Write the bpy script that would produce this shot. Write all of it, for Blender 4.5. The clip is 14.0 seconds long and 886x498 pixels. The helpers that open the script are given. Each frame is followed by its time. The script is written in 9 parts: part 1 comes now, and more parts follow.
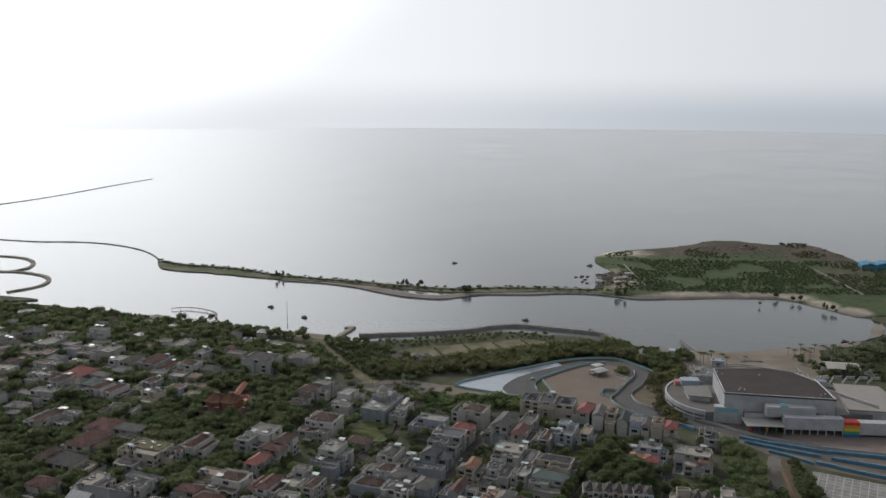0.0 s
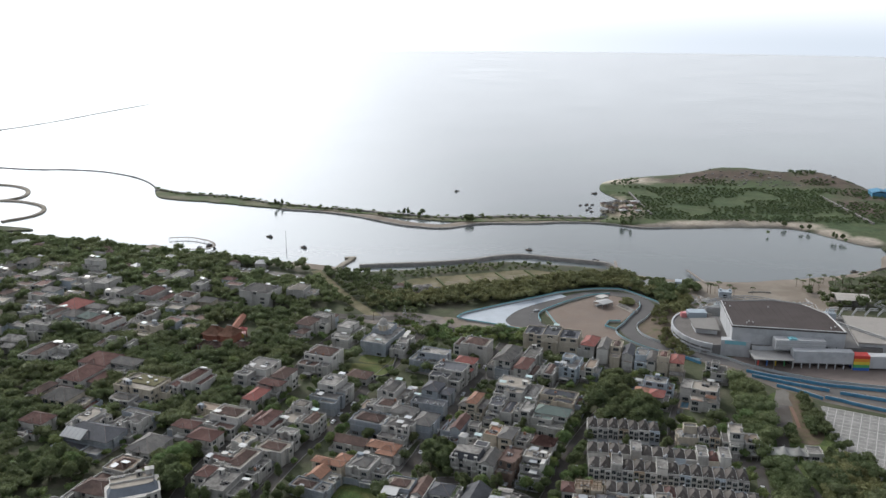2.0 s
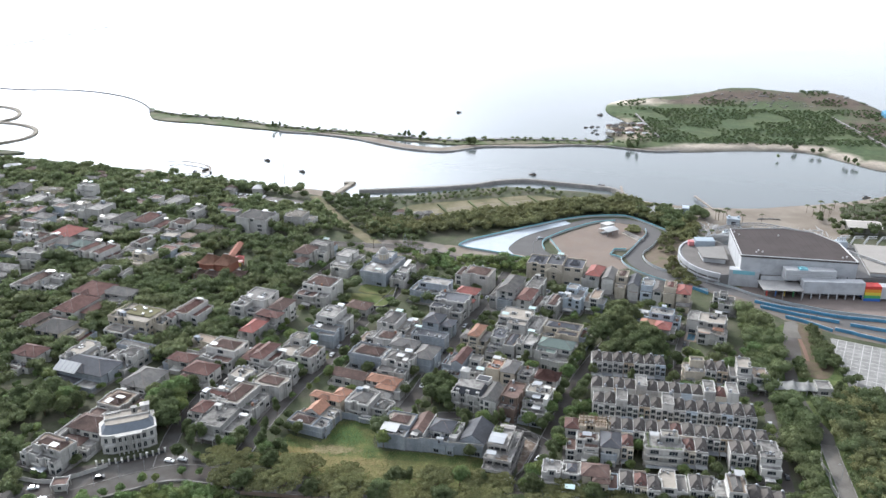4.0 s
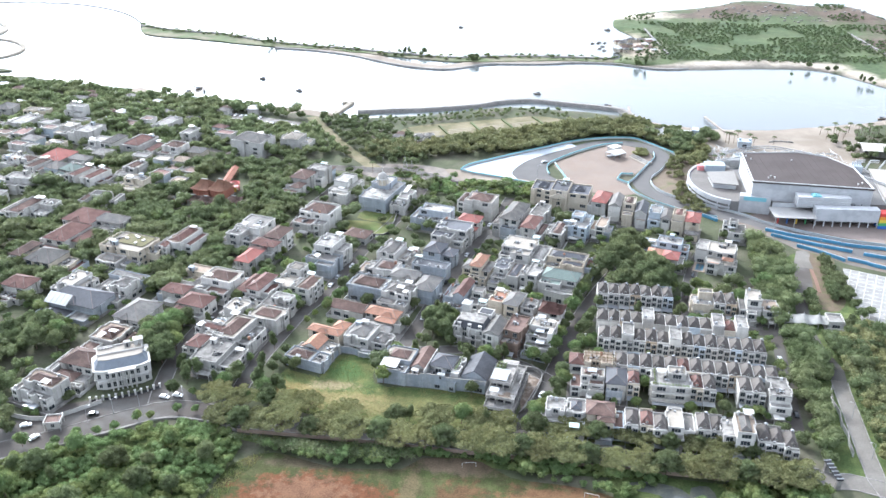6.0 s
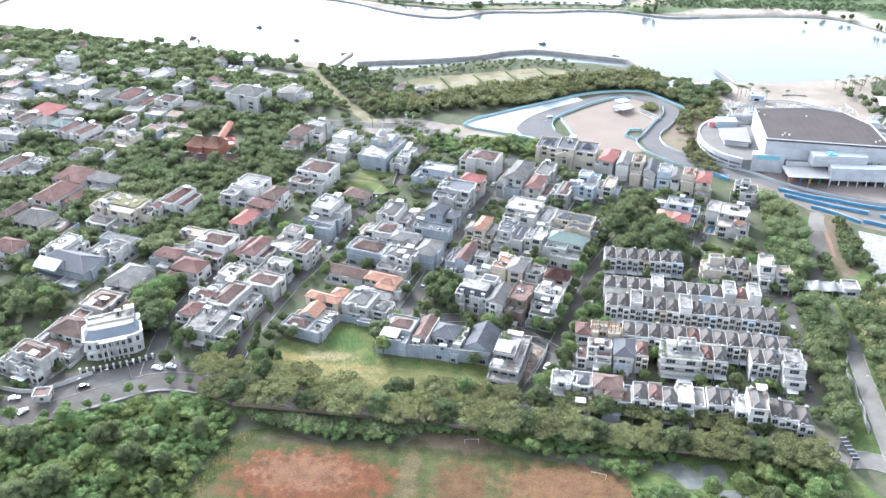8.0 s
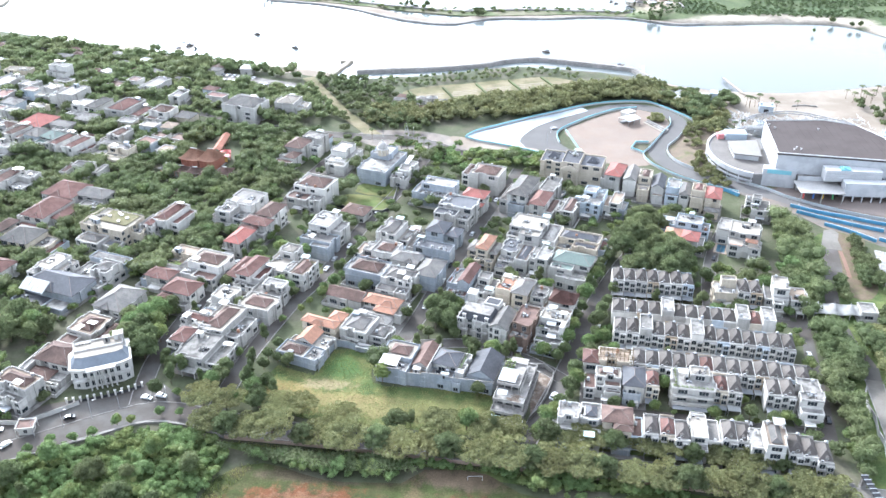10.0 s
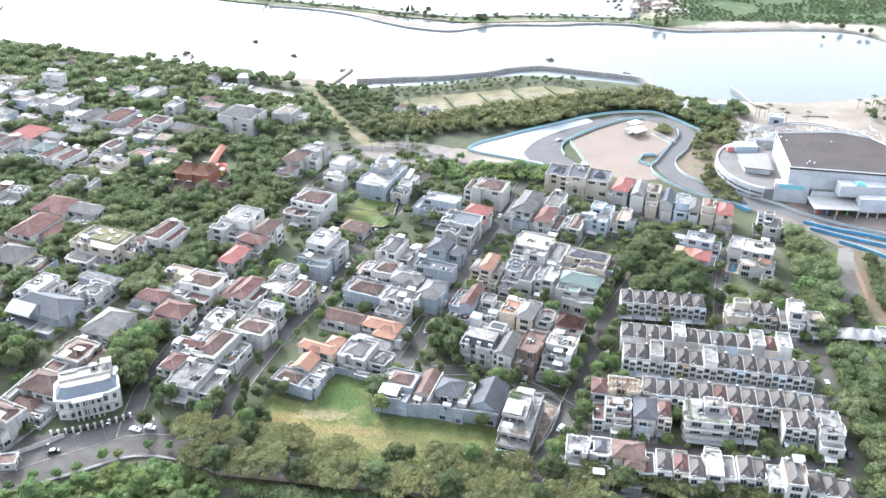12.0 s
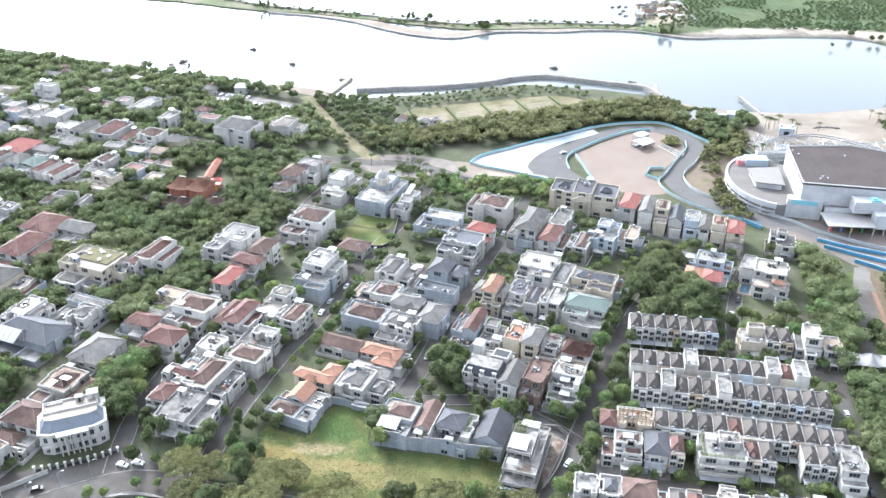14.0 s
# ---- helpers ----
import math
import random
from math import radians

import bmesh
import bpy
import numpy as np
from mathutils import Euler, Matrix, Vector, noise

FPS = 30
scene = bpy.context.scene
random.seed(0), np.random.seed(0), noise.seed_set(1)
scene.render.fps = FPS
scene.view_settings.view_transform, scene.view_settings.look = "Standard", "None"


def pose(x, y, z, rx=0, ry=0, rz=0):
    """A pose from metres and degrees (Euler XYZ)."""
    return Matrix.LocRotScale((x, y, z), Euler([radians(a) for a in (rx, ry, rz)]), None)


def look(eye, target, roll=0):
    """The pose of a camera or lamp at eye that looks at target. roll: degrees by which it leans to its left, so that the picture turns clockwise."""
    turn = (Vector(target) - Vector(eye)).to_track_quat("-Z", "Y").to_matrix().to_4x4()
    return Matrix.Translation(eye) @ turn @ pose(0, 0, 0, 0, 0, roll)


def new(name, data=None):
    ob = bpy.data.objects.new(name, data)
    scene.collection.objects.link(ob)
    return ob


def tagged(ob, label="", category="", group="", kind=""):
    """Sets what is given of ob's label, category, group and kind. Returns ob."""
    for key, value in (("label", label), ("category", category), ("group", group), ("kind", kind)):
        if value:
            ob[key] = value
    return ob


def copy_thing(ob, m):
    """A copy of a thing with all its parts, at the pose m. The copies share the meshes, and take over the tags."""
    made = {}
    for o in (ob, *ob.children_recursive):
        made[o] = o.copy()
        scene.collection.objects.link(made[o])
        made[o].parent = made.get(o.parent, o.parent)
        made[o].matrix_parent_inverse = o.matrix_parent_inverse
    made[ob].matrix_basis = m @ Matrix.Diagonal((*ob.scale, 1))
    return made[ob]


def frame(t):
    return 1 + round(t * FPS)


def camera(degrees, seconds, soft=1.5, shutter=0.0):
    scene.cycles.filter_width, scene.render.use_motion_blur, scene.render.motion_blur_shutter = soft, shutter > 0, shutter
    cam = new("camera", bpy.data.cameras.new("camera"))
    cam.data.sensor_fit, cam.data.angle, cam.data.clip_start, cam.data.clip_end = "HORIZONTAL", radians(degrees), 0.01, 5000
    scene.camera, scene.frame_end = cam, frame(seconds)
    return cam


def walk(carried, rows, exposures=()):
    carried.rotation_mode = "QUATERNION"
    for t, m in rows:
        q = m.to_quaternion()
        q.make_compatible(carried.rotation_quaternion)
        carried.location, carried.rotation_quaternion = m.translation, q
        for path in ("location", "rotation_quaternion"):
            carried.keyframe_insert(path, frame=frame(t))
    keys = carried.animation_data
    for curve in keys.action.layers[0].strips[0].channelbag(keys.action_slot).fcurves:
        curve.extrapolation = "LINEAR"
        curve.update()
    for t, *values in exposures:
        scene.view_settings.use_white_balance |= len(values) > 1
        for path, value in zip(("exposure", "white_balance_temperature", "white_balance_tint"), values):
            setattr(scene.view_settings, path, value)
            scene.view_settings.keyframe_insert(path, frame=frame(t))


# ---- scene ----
cam = camera(54.1, 14.0)
PATH = [
    (0, (4.455, -41.919, 212.451), (4.308, -39.958, 212.086), 0.2),
    (0.5, (3.846, -37.743, 212.055), (3.7, -35.79, 211.65), 0.2),
    (1, (3.674, -33.369, 211.909), (3.527, -31.425, 211.461), 0.2),
    (1.5, (3.674, -28.824, 211.829), (3.526, -26.891, 211.339), 0.1),
    (2, (3.497, -24.388, 211.824), (3.348, -22.465, 211.292), 0.1),
    (2.5, (3.267, -20.207, 211.92), (3.118, -18.297, 211.346), 0.1),
    (3, (3.048, -15.957, 212.07), (2.899, -14.061, 211.452), 0.1),
    (5.5, (1.326, 5.209, 212.505), (1.18, 7.016, 211.66), 0.1),
    (6, (1.009, 9.493, 212.574), (0.864, 11.279, 211.686), 0.1),
    (6.5, (0.612, 13.796, 212.623), (0.468, 15.562, 211.695), 0.1),
    (7, (0.196, 17.982, 212.835), (0.053, 19.725, 211.866), 0.1),
    (7.5, (-0.095, 22.304, 213.062), (-0.238, 24.031, 212.063), 0.1),
    (8, (-0.467, 26.558, 213.299), (-0.611, 28.284, 212.301), 0.1),
    (10.5, (-2.739, 47.53, 214.118), (-2.886, 49.258, 213.122), 0.1),
    (11, (-3.198, 51.781, 214.182), (-3.346, 53.509, 213.187), 0.0),
    (11.5, (-3.586, 56.0, 214.248), (-3.735, 57.728, 213.253), 0.0),
    (12, (-4.092, 60.28, 214.351), (-4.241, 62.009, 213.356), 0.1),
    (12.5, (-4.602, 64.393, 214.558), (-4.752, 66.122, 213.564), 0.0),
    (13, (-4.964, 68.5, 214.745), (-5.114, 70.229, 213.751), 0.1),
    (13.5, (-5.273, 72.773, 214.846), (-5.424, 74.502, 213.853), 0.0),
    (14, (-5.537, 77.046, 214.853), (-5.69, 78.776, 213.861), 0.0),
]

# ---- world, sun ----
SUN_AZ, SUN_EL = -34.0, 31.0          # degrees left of the heading, degrees high
EXPOSURES = [(0.0, -1.54, 6100, 11), (1.5, -1.06, 6000, 11), (3.0, -0.48, 5850, 11), (5.5, 0.65, 5560, 11), (7.0, 0.99, 5430, 11), (8.0, 1.04, 5400, 11), (10.5, 1.09, 5450, 11), (14.0, 0.97, 5530, 11)]
walk(cam, [(t, look(eye, aim, roll)) for t, eye, aim, roll in PATH], EXPOSURES)

world = bpy.data.worlds.new("hazy_sky")
world.use_nodes = True
scene.world = world
wt = world.node_tree
sky = wt.nodes.new("ShaderNodeTexSky")
sky.sky_type, sky.sun_disc = "NISHITA", False
sky.sun_elevation, sky.sun_rotation = radians(SUN_EL), radians(SUN_AZ)
sky.altitude, sky.air_density, sky.dust_density, sky.ozone_density = 50, 1.0, 5.0, 1.0
# the white haze that lies over the sea, thick at the horizon and brighter towards the sun
where, split = wt.nodes.new("ShaderNodeTexCoord"), wt.nodes.new("ShaderNodeSeparateXYZ")
wt.links.new(where.outputs["Generated"], split.inputs[0])


def sky_ramp(axis, lo, hi):
    n = wt.nodes.new("ShaderNodeMapRange")
    n.interpolation_type = "SMOOTHSTEP"
    n.inputs["From Min"].default_value, n.inputs["From Max"].default_value = lo, hi
    wt.links.new(split.outputs[axis], n.inputs["Value"])
    return n.outputs[0]


def sky_mix(factor, a, b):
    n = wt.nodes.new("ShaderNodeMix")
    n.data_type = "RGBA"
    wt.links.new(factor, n.inputs["Factor"])
    for key, c in (("A", a), ("B", b)):
        if isinstance(c, tuple):
            n.inputs[key].default_value = (*c, 1)
        else:
            wt.links.new(c, n.inputs[key])
    return n.outputs["Result"]


across = sky_ramp("X", -0.62, 0.55)
ahead = sky_ramp("Y", -0.45, 0.45)
# the wide glow round the sun in the haze
sun_dot = wt.nodes.new("ShaderNodeVectorMath")
sun_dot.operation = "DOT_PRODUCT"
sun_dot.inputs[1].default_value = (math.sin(radians(SUN_AZ)) * math.cos(radians(SUN_EL)), math.cos(radians(SUN_AZ)) * math.cos(radians(SUN_EL)), math.sin(radians(SUN_EL)))
wt.links.new(where.outputs["Generated"], sun_dot.inputs[0])
aureole = wt.nodes.new("ShaderNodeMapRange")
aureole.interpolation_type = "SMOOTHSTEP"
aureole.inputs["From Min"].default_value, aureole.inputs["From Max"].default_value = 0.79, 1.04
wt.links.new(sun_dot.outputs["Value"], aureole.inputs["Value"])
far_sea = sky_mix(sky_ramp("X", -0.5, 0.42), (17.0, 16.9, 16.5), (9.2, 9.7, 10.0))
haze = sky_mix(ahead, (7.0, 7.25, 7.5), sky_mix(across, (20.5, 20.4, 19.8), (13.4, 13.4, 13.1)))
horizon = sky_mix(sky_ramp("Z", -0.035, 0.02), far_sea, haze)
upper = sky_mix(ahead, (7.0, 7.25, 7.5), sky_mix(sky_ramp("X", -0.35, 0.45), (14.5, 14.4, 14.1), (6.9, 6.95, 6.9)))
dome = sky_mix(sky_ramp("Z", 0.35, 1.0), sky_mix(sky_ramp("Z", 0.14, 0.35), horizon, upper), sky_mix(sky_ramp("Z", -1.0, 3.0), sky.outputs[0], (9.6, 9.5, 9.3)))
whole = sky_mix(aureole.outputs[0], dome, (58.0, 57.4, 55.0))
wt.links.new(whole, wt.nodes["Background"].inputs[0])
wt.nodes["Background"].inputs[1].default_value = 0.15
sun_data = bpy.data.lights.new("sun", "SUN")
sun_data.energy, sun_data.angle, sun_data.color = 3.6, radians(3.0), (1.0, 0.90, 0.76)
sun = new("sun", sun_data)
sa, se = radians(SUN_AZ), radians(SUN_EL)
sun.matrix_world = look((0, 0, 400), (-400 * math.sin(sa) * math.cos(se), -400 * math.cos(sa) * math.cos(se), 400 - 400 * math.sin(se)))

# ---- materials ----
MATS = {}


def mat(name, color, rough=0.75, metal=0.0, var=0.12, size=9.0, grain=0.12, grain_size=0.7, bump=0.15, rand=0.0, island=0.0,
        second=None, second_size=14.0, cut=(0.45, 0.6), translucent=0.0, streak=0.0):
    """A surface with stains (size, metres) and grain; second: another colour in patches; rand: spread from thing to thing; streak: rain marks down a wall."""
    m = bpy.data.materials.new(name)
    m.use_nodes = True
    nt = m.node_tree
    nodes, links = nt.nodes, nt.links
    bsdf = nodes["Principled BSDF"]
    bsdf.inputs["Roughness"].default_value, bsdf.inputs["Metallic"].default_value = rough, metal
    if rough > 0.55 and not metal:
        bsdf.inputs["Specular IOR Level"].default_value = 0.15
    geo = nodes.new("ShaderNodeNewGeometry")

    def cloud(metres, detail):
        n = nodes.new("ShaderNodeTexNoise")
        n.inputs["Scale"].default_value, n.inputs["Detail"].default_value = 1.0 / metres, detail
        n.inputs["Roughness"].default_value = 0.6
        links.new(geo.outputs["Position"], n.inputs["Vector"])
        return n.outputs["Fac"]

    def scaled(socket, k, add):
        n = nodes.new("ShaderNodeMath")
        n.operation = "MULTIPLY_ADD"
        links.new(socket, n.inputs[0])
        n.inputs[1].default_value = k
        if isinstance(add, (int, float)):
            n.inputs[2].default_value = add
        else:
            links.new(add, n.inputs[2])
        return n.outputs[0]

    fine = cloud(grain_size, 4)
    value = scaled(cloud(size, 5), 4 * var, 1.0 - 2 * var)
    value = scaled(fine, 4 * grain, value)
    value = scaled(value, 1.0, -2 * grain)
    if rand:
        info = nodes.new("ShaderNodeObjectInfo")
        value = scaled(info.outputs["Random"], 2 * rand, value)
        value = scaled(value, 1.0, -rand)
    if island:
        value = scaled(geo.outputs["Random Per Island"], 2 * island, value)
        value = scaled(value, 1.0, -island)
    if streak:
        drawn, marks = nodes.new("ShaderNodeVectorMath"), nodes.new("ShaderNodeTexNoise")
        drawn.operation = "MULTIPLY"
        drawn.inputs[1].default_value = (1.0, 1.0, 0.09)
        marks.inputs["Scale"].default_value, marks.inputs["Detail"].default_value = 0.8, 5
        links.new(geo.outputs["Position"], drawn.inputs[0])
        links.new(drawn.outputs[0], marks.inputs["Vector"])
        value = scaled(marks.outputs["Fac"], 4 * streak, value)
        value = scaled(value, 1.0, -2 * streak)
    hsv = nodes.new("ShaderNodeHueSaturation")
    hsv.inputs["Color"].default_value = (*color, 1)
    if second:
        mix, ramp = nodes.new("ShaderNodeMix"), nodes.new("ShaderNodeMapRange")
        mix.data_type = "RGBA"
        ramp.inputs["From Min"].default_value, ramp.inputs["From Max"].default_value = cut
        links.new(cloud(second_size, 6), ramp.inputs["Value"])
        links.new(ramp.outputs[0], mix.inputs["Factor"])
        mix.inputs["A"].default_value, mix.inputs["B"].default_value = (*color, 1), (*second, 1)
        links.new(mix.outputs["Result"], hsv.inputs["Color"])
    links.new(value, hsv.inputs["Value"])
    links.new(hsv.outputs[0], bsdf.inputs["Base Color"])
    if bump:
        b = nodes.new("ShaderNodeBump")
        b.inputs["Strength"].default_value, b.inputs["Distance"].default_value = bump, 0.1 * grain_size
        links.new(fine, b.inputs["Height"])
        links.new(b.outputs[0], bsdf.inputs["Normal"])
    if translucent:
        tr, add = nodes.new("ShaderNodeBsdfTranslucent"), nodes.new("ShaderNodeMixShader")
        links.new(hsv.outputs[0], tr.inputs["Color"])
        add.inputs[0].default_value = translucent
        links.new(bsdf.outputs[0], add.inputs[1])
        links.new(tr.outputs[0], add.inputs[2])
        links.new(add.outputs[0], nodes["Material Output"].inputs["Surface"])
    MATS[name] = m
    return m


WALL = {
    "wh": ("white", mat("white_render", (0.40, 0.388, 0.36), 0.8, var=0.14, size=5, grain=0.07, rand=0.3, second=(0.315, 0.302, 0.278), second_size=4, cut=(0.5, 0.8), streak=0.13)),
    "gy": ("grey", mat("grey_render", (0.255, 0.278, 0.30), 0.85, var=0.10, size=5, rand=0.12, second=(0.31, 0.325, 0.335), second_size=6, streak=0.12)),
    "cr": ("cream", mat("cream_render", (0.45, 0.40, 0.32), 0.8, var=0.1, size=5, rand=0.12, streak=0.12)),
    "br": ("brown brick", mat("brown_brick", (0.165, 0.122, 0.098), 0.85, var=0.15, size=3, rand=0.12)),
    "bl": ("pale blue-grey", mat("pale_blue_render", (0.37, 0.41, 0.445), 0.8, var=0.08, size=5, rand=0.1, streak=0.1)),
    "tn": ("tan", mat("tan_render", (0.36, 0.29, 0.21), 0.8, var=0.14, size=4, rand=0.2)),
    "be": ("beige stone", mat("beige_stone", (0.42, 0.375, 0.305), 0.8, var=0.12, size=4)),
    "rd": ("terracotta", mat("terracotta_render", (0.34, 0.15, 0.105), 0.8, var=0.12, size=4)),
}
ROOF = {
    "br": ("brown tiles", mat("brown_tiles", (0.090, 0.060, 0.050), 0.75, var=0.2, size=4, grain=0.2, rand=0.25, second=(0.126, 0.084, 0.070), second_size=5)),
    "mr": ("maroon tiles", mat("maroon_tiles", (0.104, 0.056, 0.047), 0.75, var=0.2, size=4, grain=0.2, rand=0.25, second=(0.140, 0.080, 0.068), second_size=5)),
    "gr": ("grey tiles", mat("grey_tiles", (0.112, 0.108, 0.102), 0.75, var=0.15, size=4, grain=0.2, rand=0.25, second=(0.155, 0.145, 0.132), second_size=6)),
    "dk": ("dark slate", mat("dark_slate", (0.078, 0.080, 0.088), 0.65, var=0.2, size=4, grain=0.2, rand=0.2)),
    "or": ("orange tiles", mat("orange_tiles", (0.265, 0.145, 0.098), 0.75, var=0.2, size=4, grain=0.2, rand=0.15)),
    "rd": ("red tiles", mat("red_tiles", (0.24, 0.095, 0.08), 0.75, var=0.2, size=4, grain=0.2, rand=0.15)),
    "gn": ("pale green tiles", mat("green_tiles", (0.135, 0.168, 0.15), 0.75, var=0.15, size=4, grain=0.15)),
    "tn": ("tan tiles", mat("tan_tiles", (0.25, 0.20, 0.155), 0.8, var=0.2, size=4, grain=0.15)),
    "cr": ("cream screed", mat("cream_screed", (0.29, 0.262, 0.222), 0.85, var=0.2, size=4, grain=0.1)),
    "wh": ("white screed", mat("white_screed", (0.235, 0.225, 0.208), 0.85, var=0.24, size=4, grain=0.14, rand=0.3, second=(0.135, 0.128, 0.118), second_size=3)),
}
RIDGE = mat("pale_ridge_mortar", (0.19, 0.16, 0.145), 0.85, var=0.2, size=2)
TRIM = mat("white_trim", (0.43, 0.418, 0.39), 0.75, var=0.1, size=3, grain=0.07, rand=0.16, second=(0.30, 0.285, 0.26), second_size=2.5, cut=(0.48, 0.72), streak=0.1)
CONCRETE = mat("bare_concrete", (0.235, 0.225, 0.21), 0.9, var=0.2, size=4, second=(0.15, 0.142, 0.132), second_size=3)
GLASS = mat("dark_window_glass", (0.025, 0.032, 0.038), 0.08, var=0.1, grain=0.0, bump=0)
STEEL = mat("white_steel", (0.37, 0.37, 0.36), 0.45, var=0.08, grain=0.04, bump=0)
GREYMETAL = mat("grey_metal", (0.28, 0.29, 0.30), 0.45, 0.3, var=0.1, grain=0.05)
DARK = mat("dark_paint", (0.035, 0.036, 0.04), 0.6, var=0.1, rand=0.3)
BARK = mat("bark", (0.13, 0.10, 0.075), 0.9, var=0.2, size=1, grain=0.2, grain_size=0.2)
ASPHALT = mat("asphalt", (0.077, 0.068, 0.061), 0.9, var=0.18, size=11, grain=0.08, second=(0.10, 0.095, 0.088), second_size=16)
PAVING = mat("paving", (0.19, 0.178, 0.162), 0.9, var=0.15, size=8, second=(0.125, 0.115, 0.105), second_size=7)
CONCRETE_ROAD = mat("pale_concrete_road", (0.165, 0.154, 0.138), 0.9, var=0.12, size=12, second=(0.13, 0.12, 0.106), second_size=20)
GRASS = mat("lawn", (0.078, 0.106, 0.034), 0.95, var=0.25, size=9, grain=0.25, grain_size=0.8, second=(0.150, 0.138, 0.058), second_size=14, cut=(0.4, 0.7), bump=0.5)
DRYGRASS = mat("dry_grass", (0.118, 0.110, 0.060), 0.95, var=0.22, size=12, grain=0.2, second=(0.18, 0.155, 0.10), second_size=20, bump=0.4)
SAND = mat("sand", (0.235, 0.205, 0.168), 0.95, var=0.12, size=25, grain=0.06, second=(0.185, 0.155, 0.124), second_size=30)
ROCK = mat("breakwater_rock", (0.22, 0.21, 0.195), 0.9, var=0.25, size=6, grain=0.25, grain_size=1.5, bump=0.6)
MOLE = mat("mole_earth", (0.28, 0.25, 0.205), 0.95, var=0.25, size=8, second=(0.17, 0.155, 0.12), second_size=10)
TOWN = mat("town_ground", (0.066, 0.074, 0.042), 0.95, var=0.25, size=16, grain=0.2, grain_size=1.5, second=(0.095, 0.090, 0.064), second_size=22, cut=(0.48, 0.62), bump=0.4)
LEAF = mat("foliage", (0.122, 0.152, 0.072), 0.7, var=0.25, size=12, grain=0.12, grain_size=2, bump=0, rand=0.22, island=0.2, second=(0.145, 0.165, 0.080), second_size=30, translucent=0.5)
LEAF_BRIGHT = mat("bright_foliage", (0.140, 0.200, 0.080), 0.65, var=0.25, size=7, grain=0.12, grain_size=2, bump=0, rand=0.2, island=0.2, second=(0.165, 0.195, 0.072), second_size=16, translucent=0.42)
LEAF_OLIVE = mat("olive_foliage", (0.185, 0.195, 0.092), 0.7, var=0.25, size=10, grain=0.12, grain_size=2, bump=0, rand=0.2, island=0.2, second=(0.182, 0.182, 0.082), second_size=14, translucent=0.4)
AQUA_SHEET = mat("aqua_sheet", (0.36, 0.46, 0.45), 0.5, var=0.12, size=3, grain=0.05)
BLUE = mat("blue_paint", (0.085, 0.225, 0.34), 0.6, var=0.2, size=4, grain=0.05)
AQUA = mat("aqua_paint", (0.18, 0.40, 0.45), 0.5, var=0.1, size=4, grain=0.05)
BROWNROOF = mat("brown_metal_roof", (0.060, 0.049, 0.046), 0.75, var=0.08, size=14, grain=0.04, second=(0.052, 0.042, 0.039), second_size=12)

WATER = bpy.data.materials.new("sea_water")
WATER.use_nodes = True
wn, wl = WATER.node_tree.nodes, WATER.node_tree.links
wb = wn["Principled BSDF"]
wb.inputs["Base Color"].default_value = (0.095, 0.108, 0.110, 1)
wb.inputs["Roughness"].default_value, wb.inputs["IOR"].default_value = 0.3, 1.5
wg = wn.new("ShaderNodeNewGeometry")
wbump = wn.new("ShaderNodeBump")
wbump.inputs["Strength"].default_value, wbump.inputs["Distance"].default_value = 0.12, 0.3
wno = wn.new("ShaderNodeTexNoise")
wno.inputs["Scale"].default_value, wno.inputs["Detail"].default_value = 0.22, 6
wl.new(wg.outputs["Position"], wno.inputs["Vector"])
wl.new(wno.outputs["Fac"], wbump.inputs["Height"])
wl.new(wbump.outputs[0], wb.inputs["Normal"])
wrip = wn.new("ShaderNodeTexNoise")
wrip.inputs["Scale"].default_value, wrip.inputs["Detail"].default_value = 0.006, 5
wl.new(wg.outputs["Position"], wrip.inputs["Vector"])
wran = wn.new("ShaderNodeMapRange")
wran.inputs["To Min"].default_value, wran.inputs["To Max"].default_value = 0.13, 0.19
wl.new(wrip.outputs["Fac"], wran.inputs["Value"])
wl.new(wran.outputs[0], wb.inputs["Roughness"])


# ---- mesh helpers ----
def box(bm, x0, x1, y0, y1, z0, z1, mi=0):
    v = [bm.verts.new((x, y, z)) for z in (z0, z1) for y in (y0, y1) for x in (x0, x1)]
    for q in ((0, 2, 3, 1), (4, 5, 7, 6), (0, 1, 5, 4), (2, 6, 7, 3), (0, 4, 6, 2), (1, 3, 7, 5)):
        bm.faces.new([v[i] for i in q]).material_index = mi


def tube(bm, a, b, r0, r1=None, n=7, mi=0):
    """A tapered round bar from a to b."""
    a, b = Vector(a), Vector(b)
    r1 = r0 if r1 is None else r1
    turn = (b - a).to_track_quat("Z", "Y").to_matrix()
    rings = [[bm.verts.new(p + turn @ Vector((r * math.cos(k * math.tau / n), r * math.sin(k * math.tau / n), 0))) for k in range(n)] for p, r in ((a, r0), (b, r1))]
    for k in range(n):
        bm.faces.new((rings[0][k], rings[0][(k + 1) % n], rings[1][(k + 1) % n], rings[1][k])).material_index = mi
    bm.faces.new(rings[1]).material_index = mi
    bm.faces.new(rings[0][::-1]).material_index = mi


def mesh_of(name, bm, *materials):
    me = bpy.data.meshes.new(name)
    bm.normal_update()
    bm.to_mesh(me)
    bm.free()
    for m in materials:
        me.materials.append(m)
    return me


def part(name, bm, material, parent, label="", at=None):
    """One mesh under a thing or a part; bm may be a ready mesh."""
    mats = material if isinstance(material, (tuple, list)) else (material,)
    ob = new(name, bm if isinstance(bm, bpy.types.Mesh) else mesh_of(name, bm, *mats))
    ob.parent = parent
    if at is not None:
        ob.matrix_basis = at
    if label:
        ob["label"] = label
    return ob


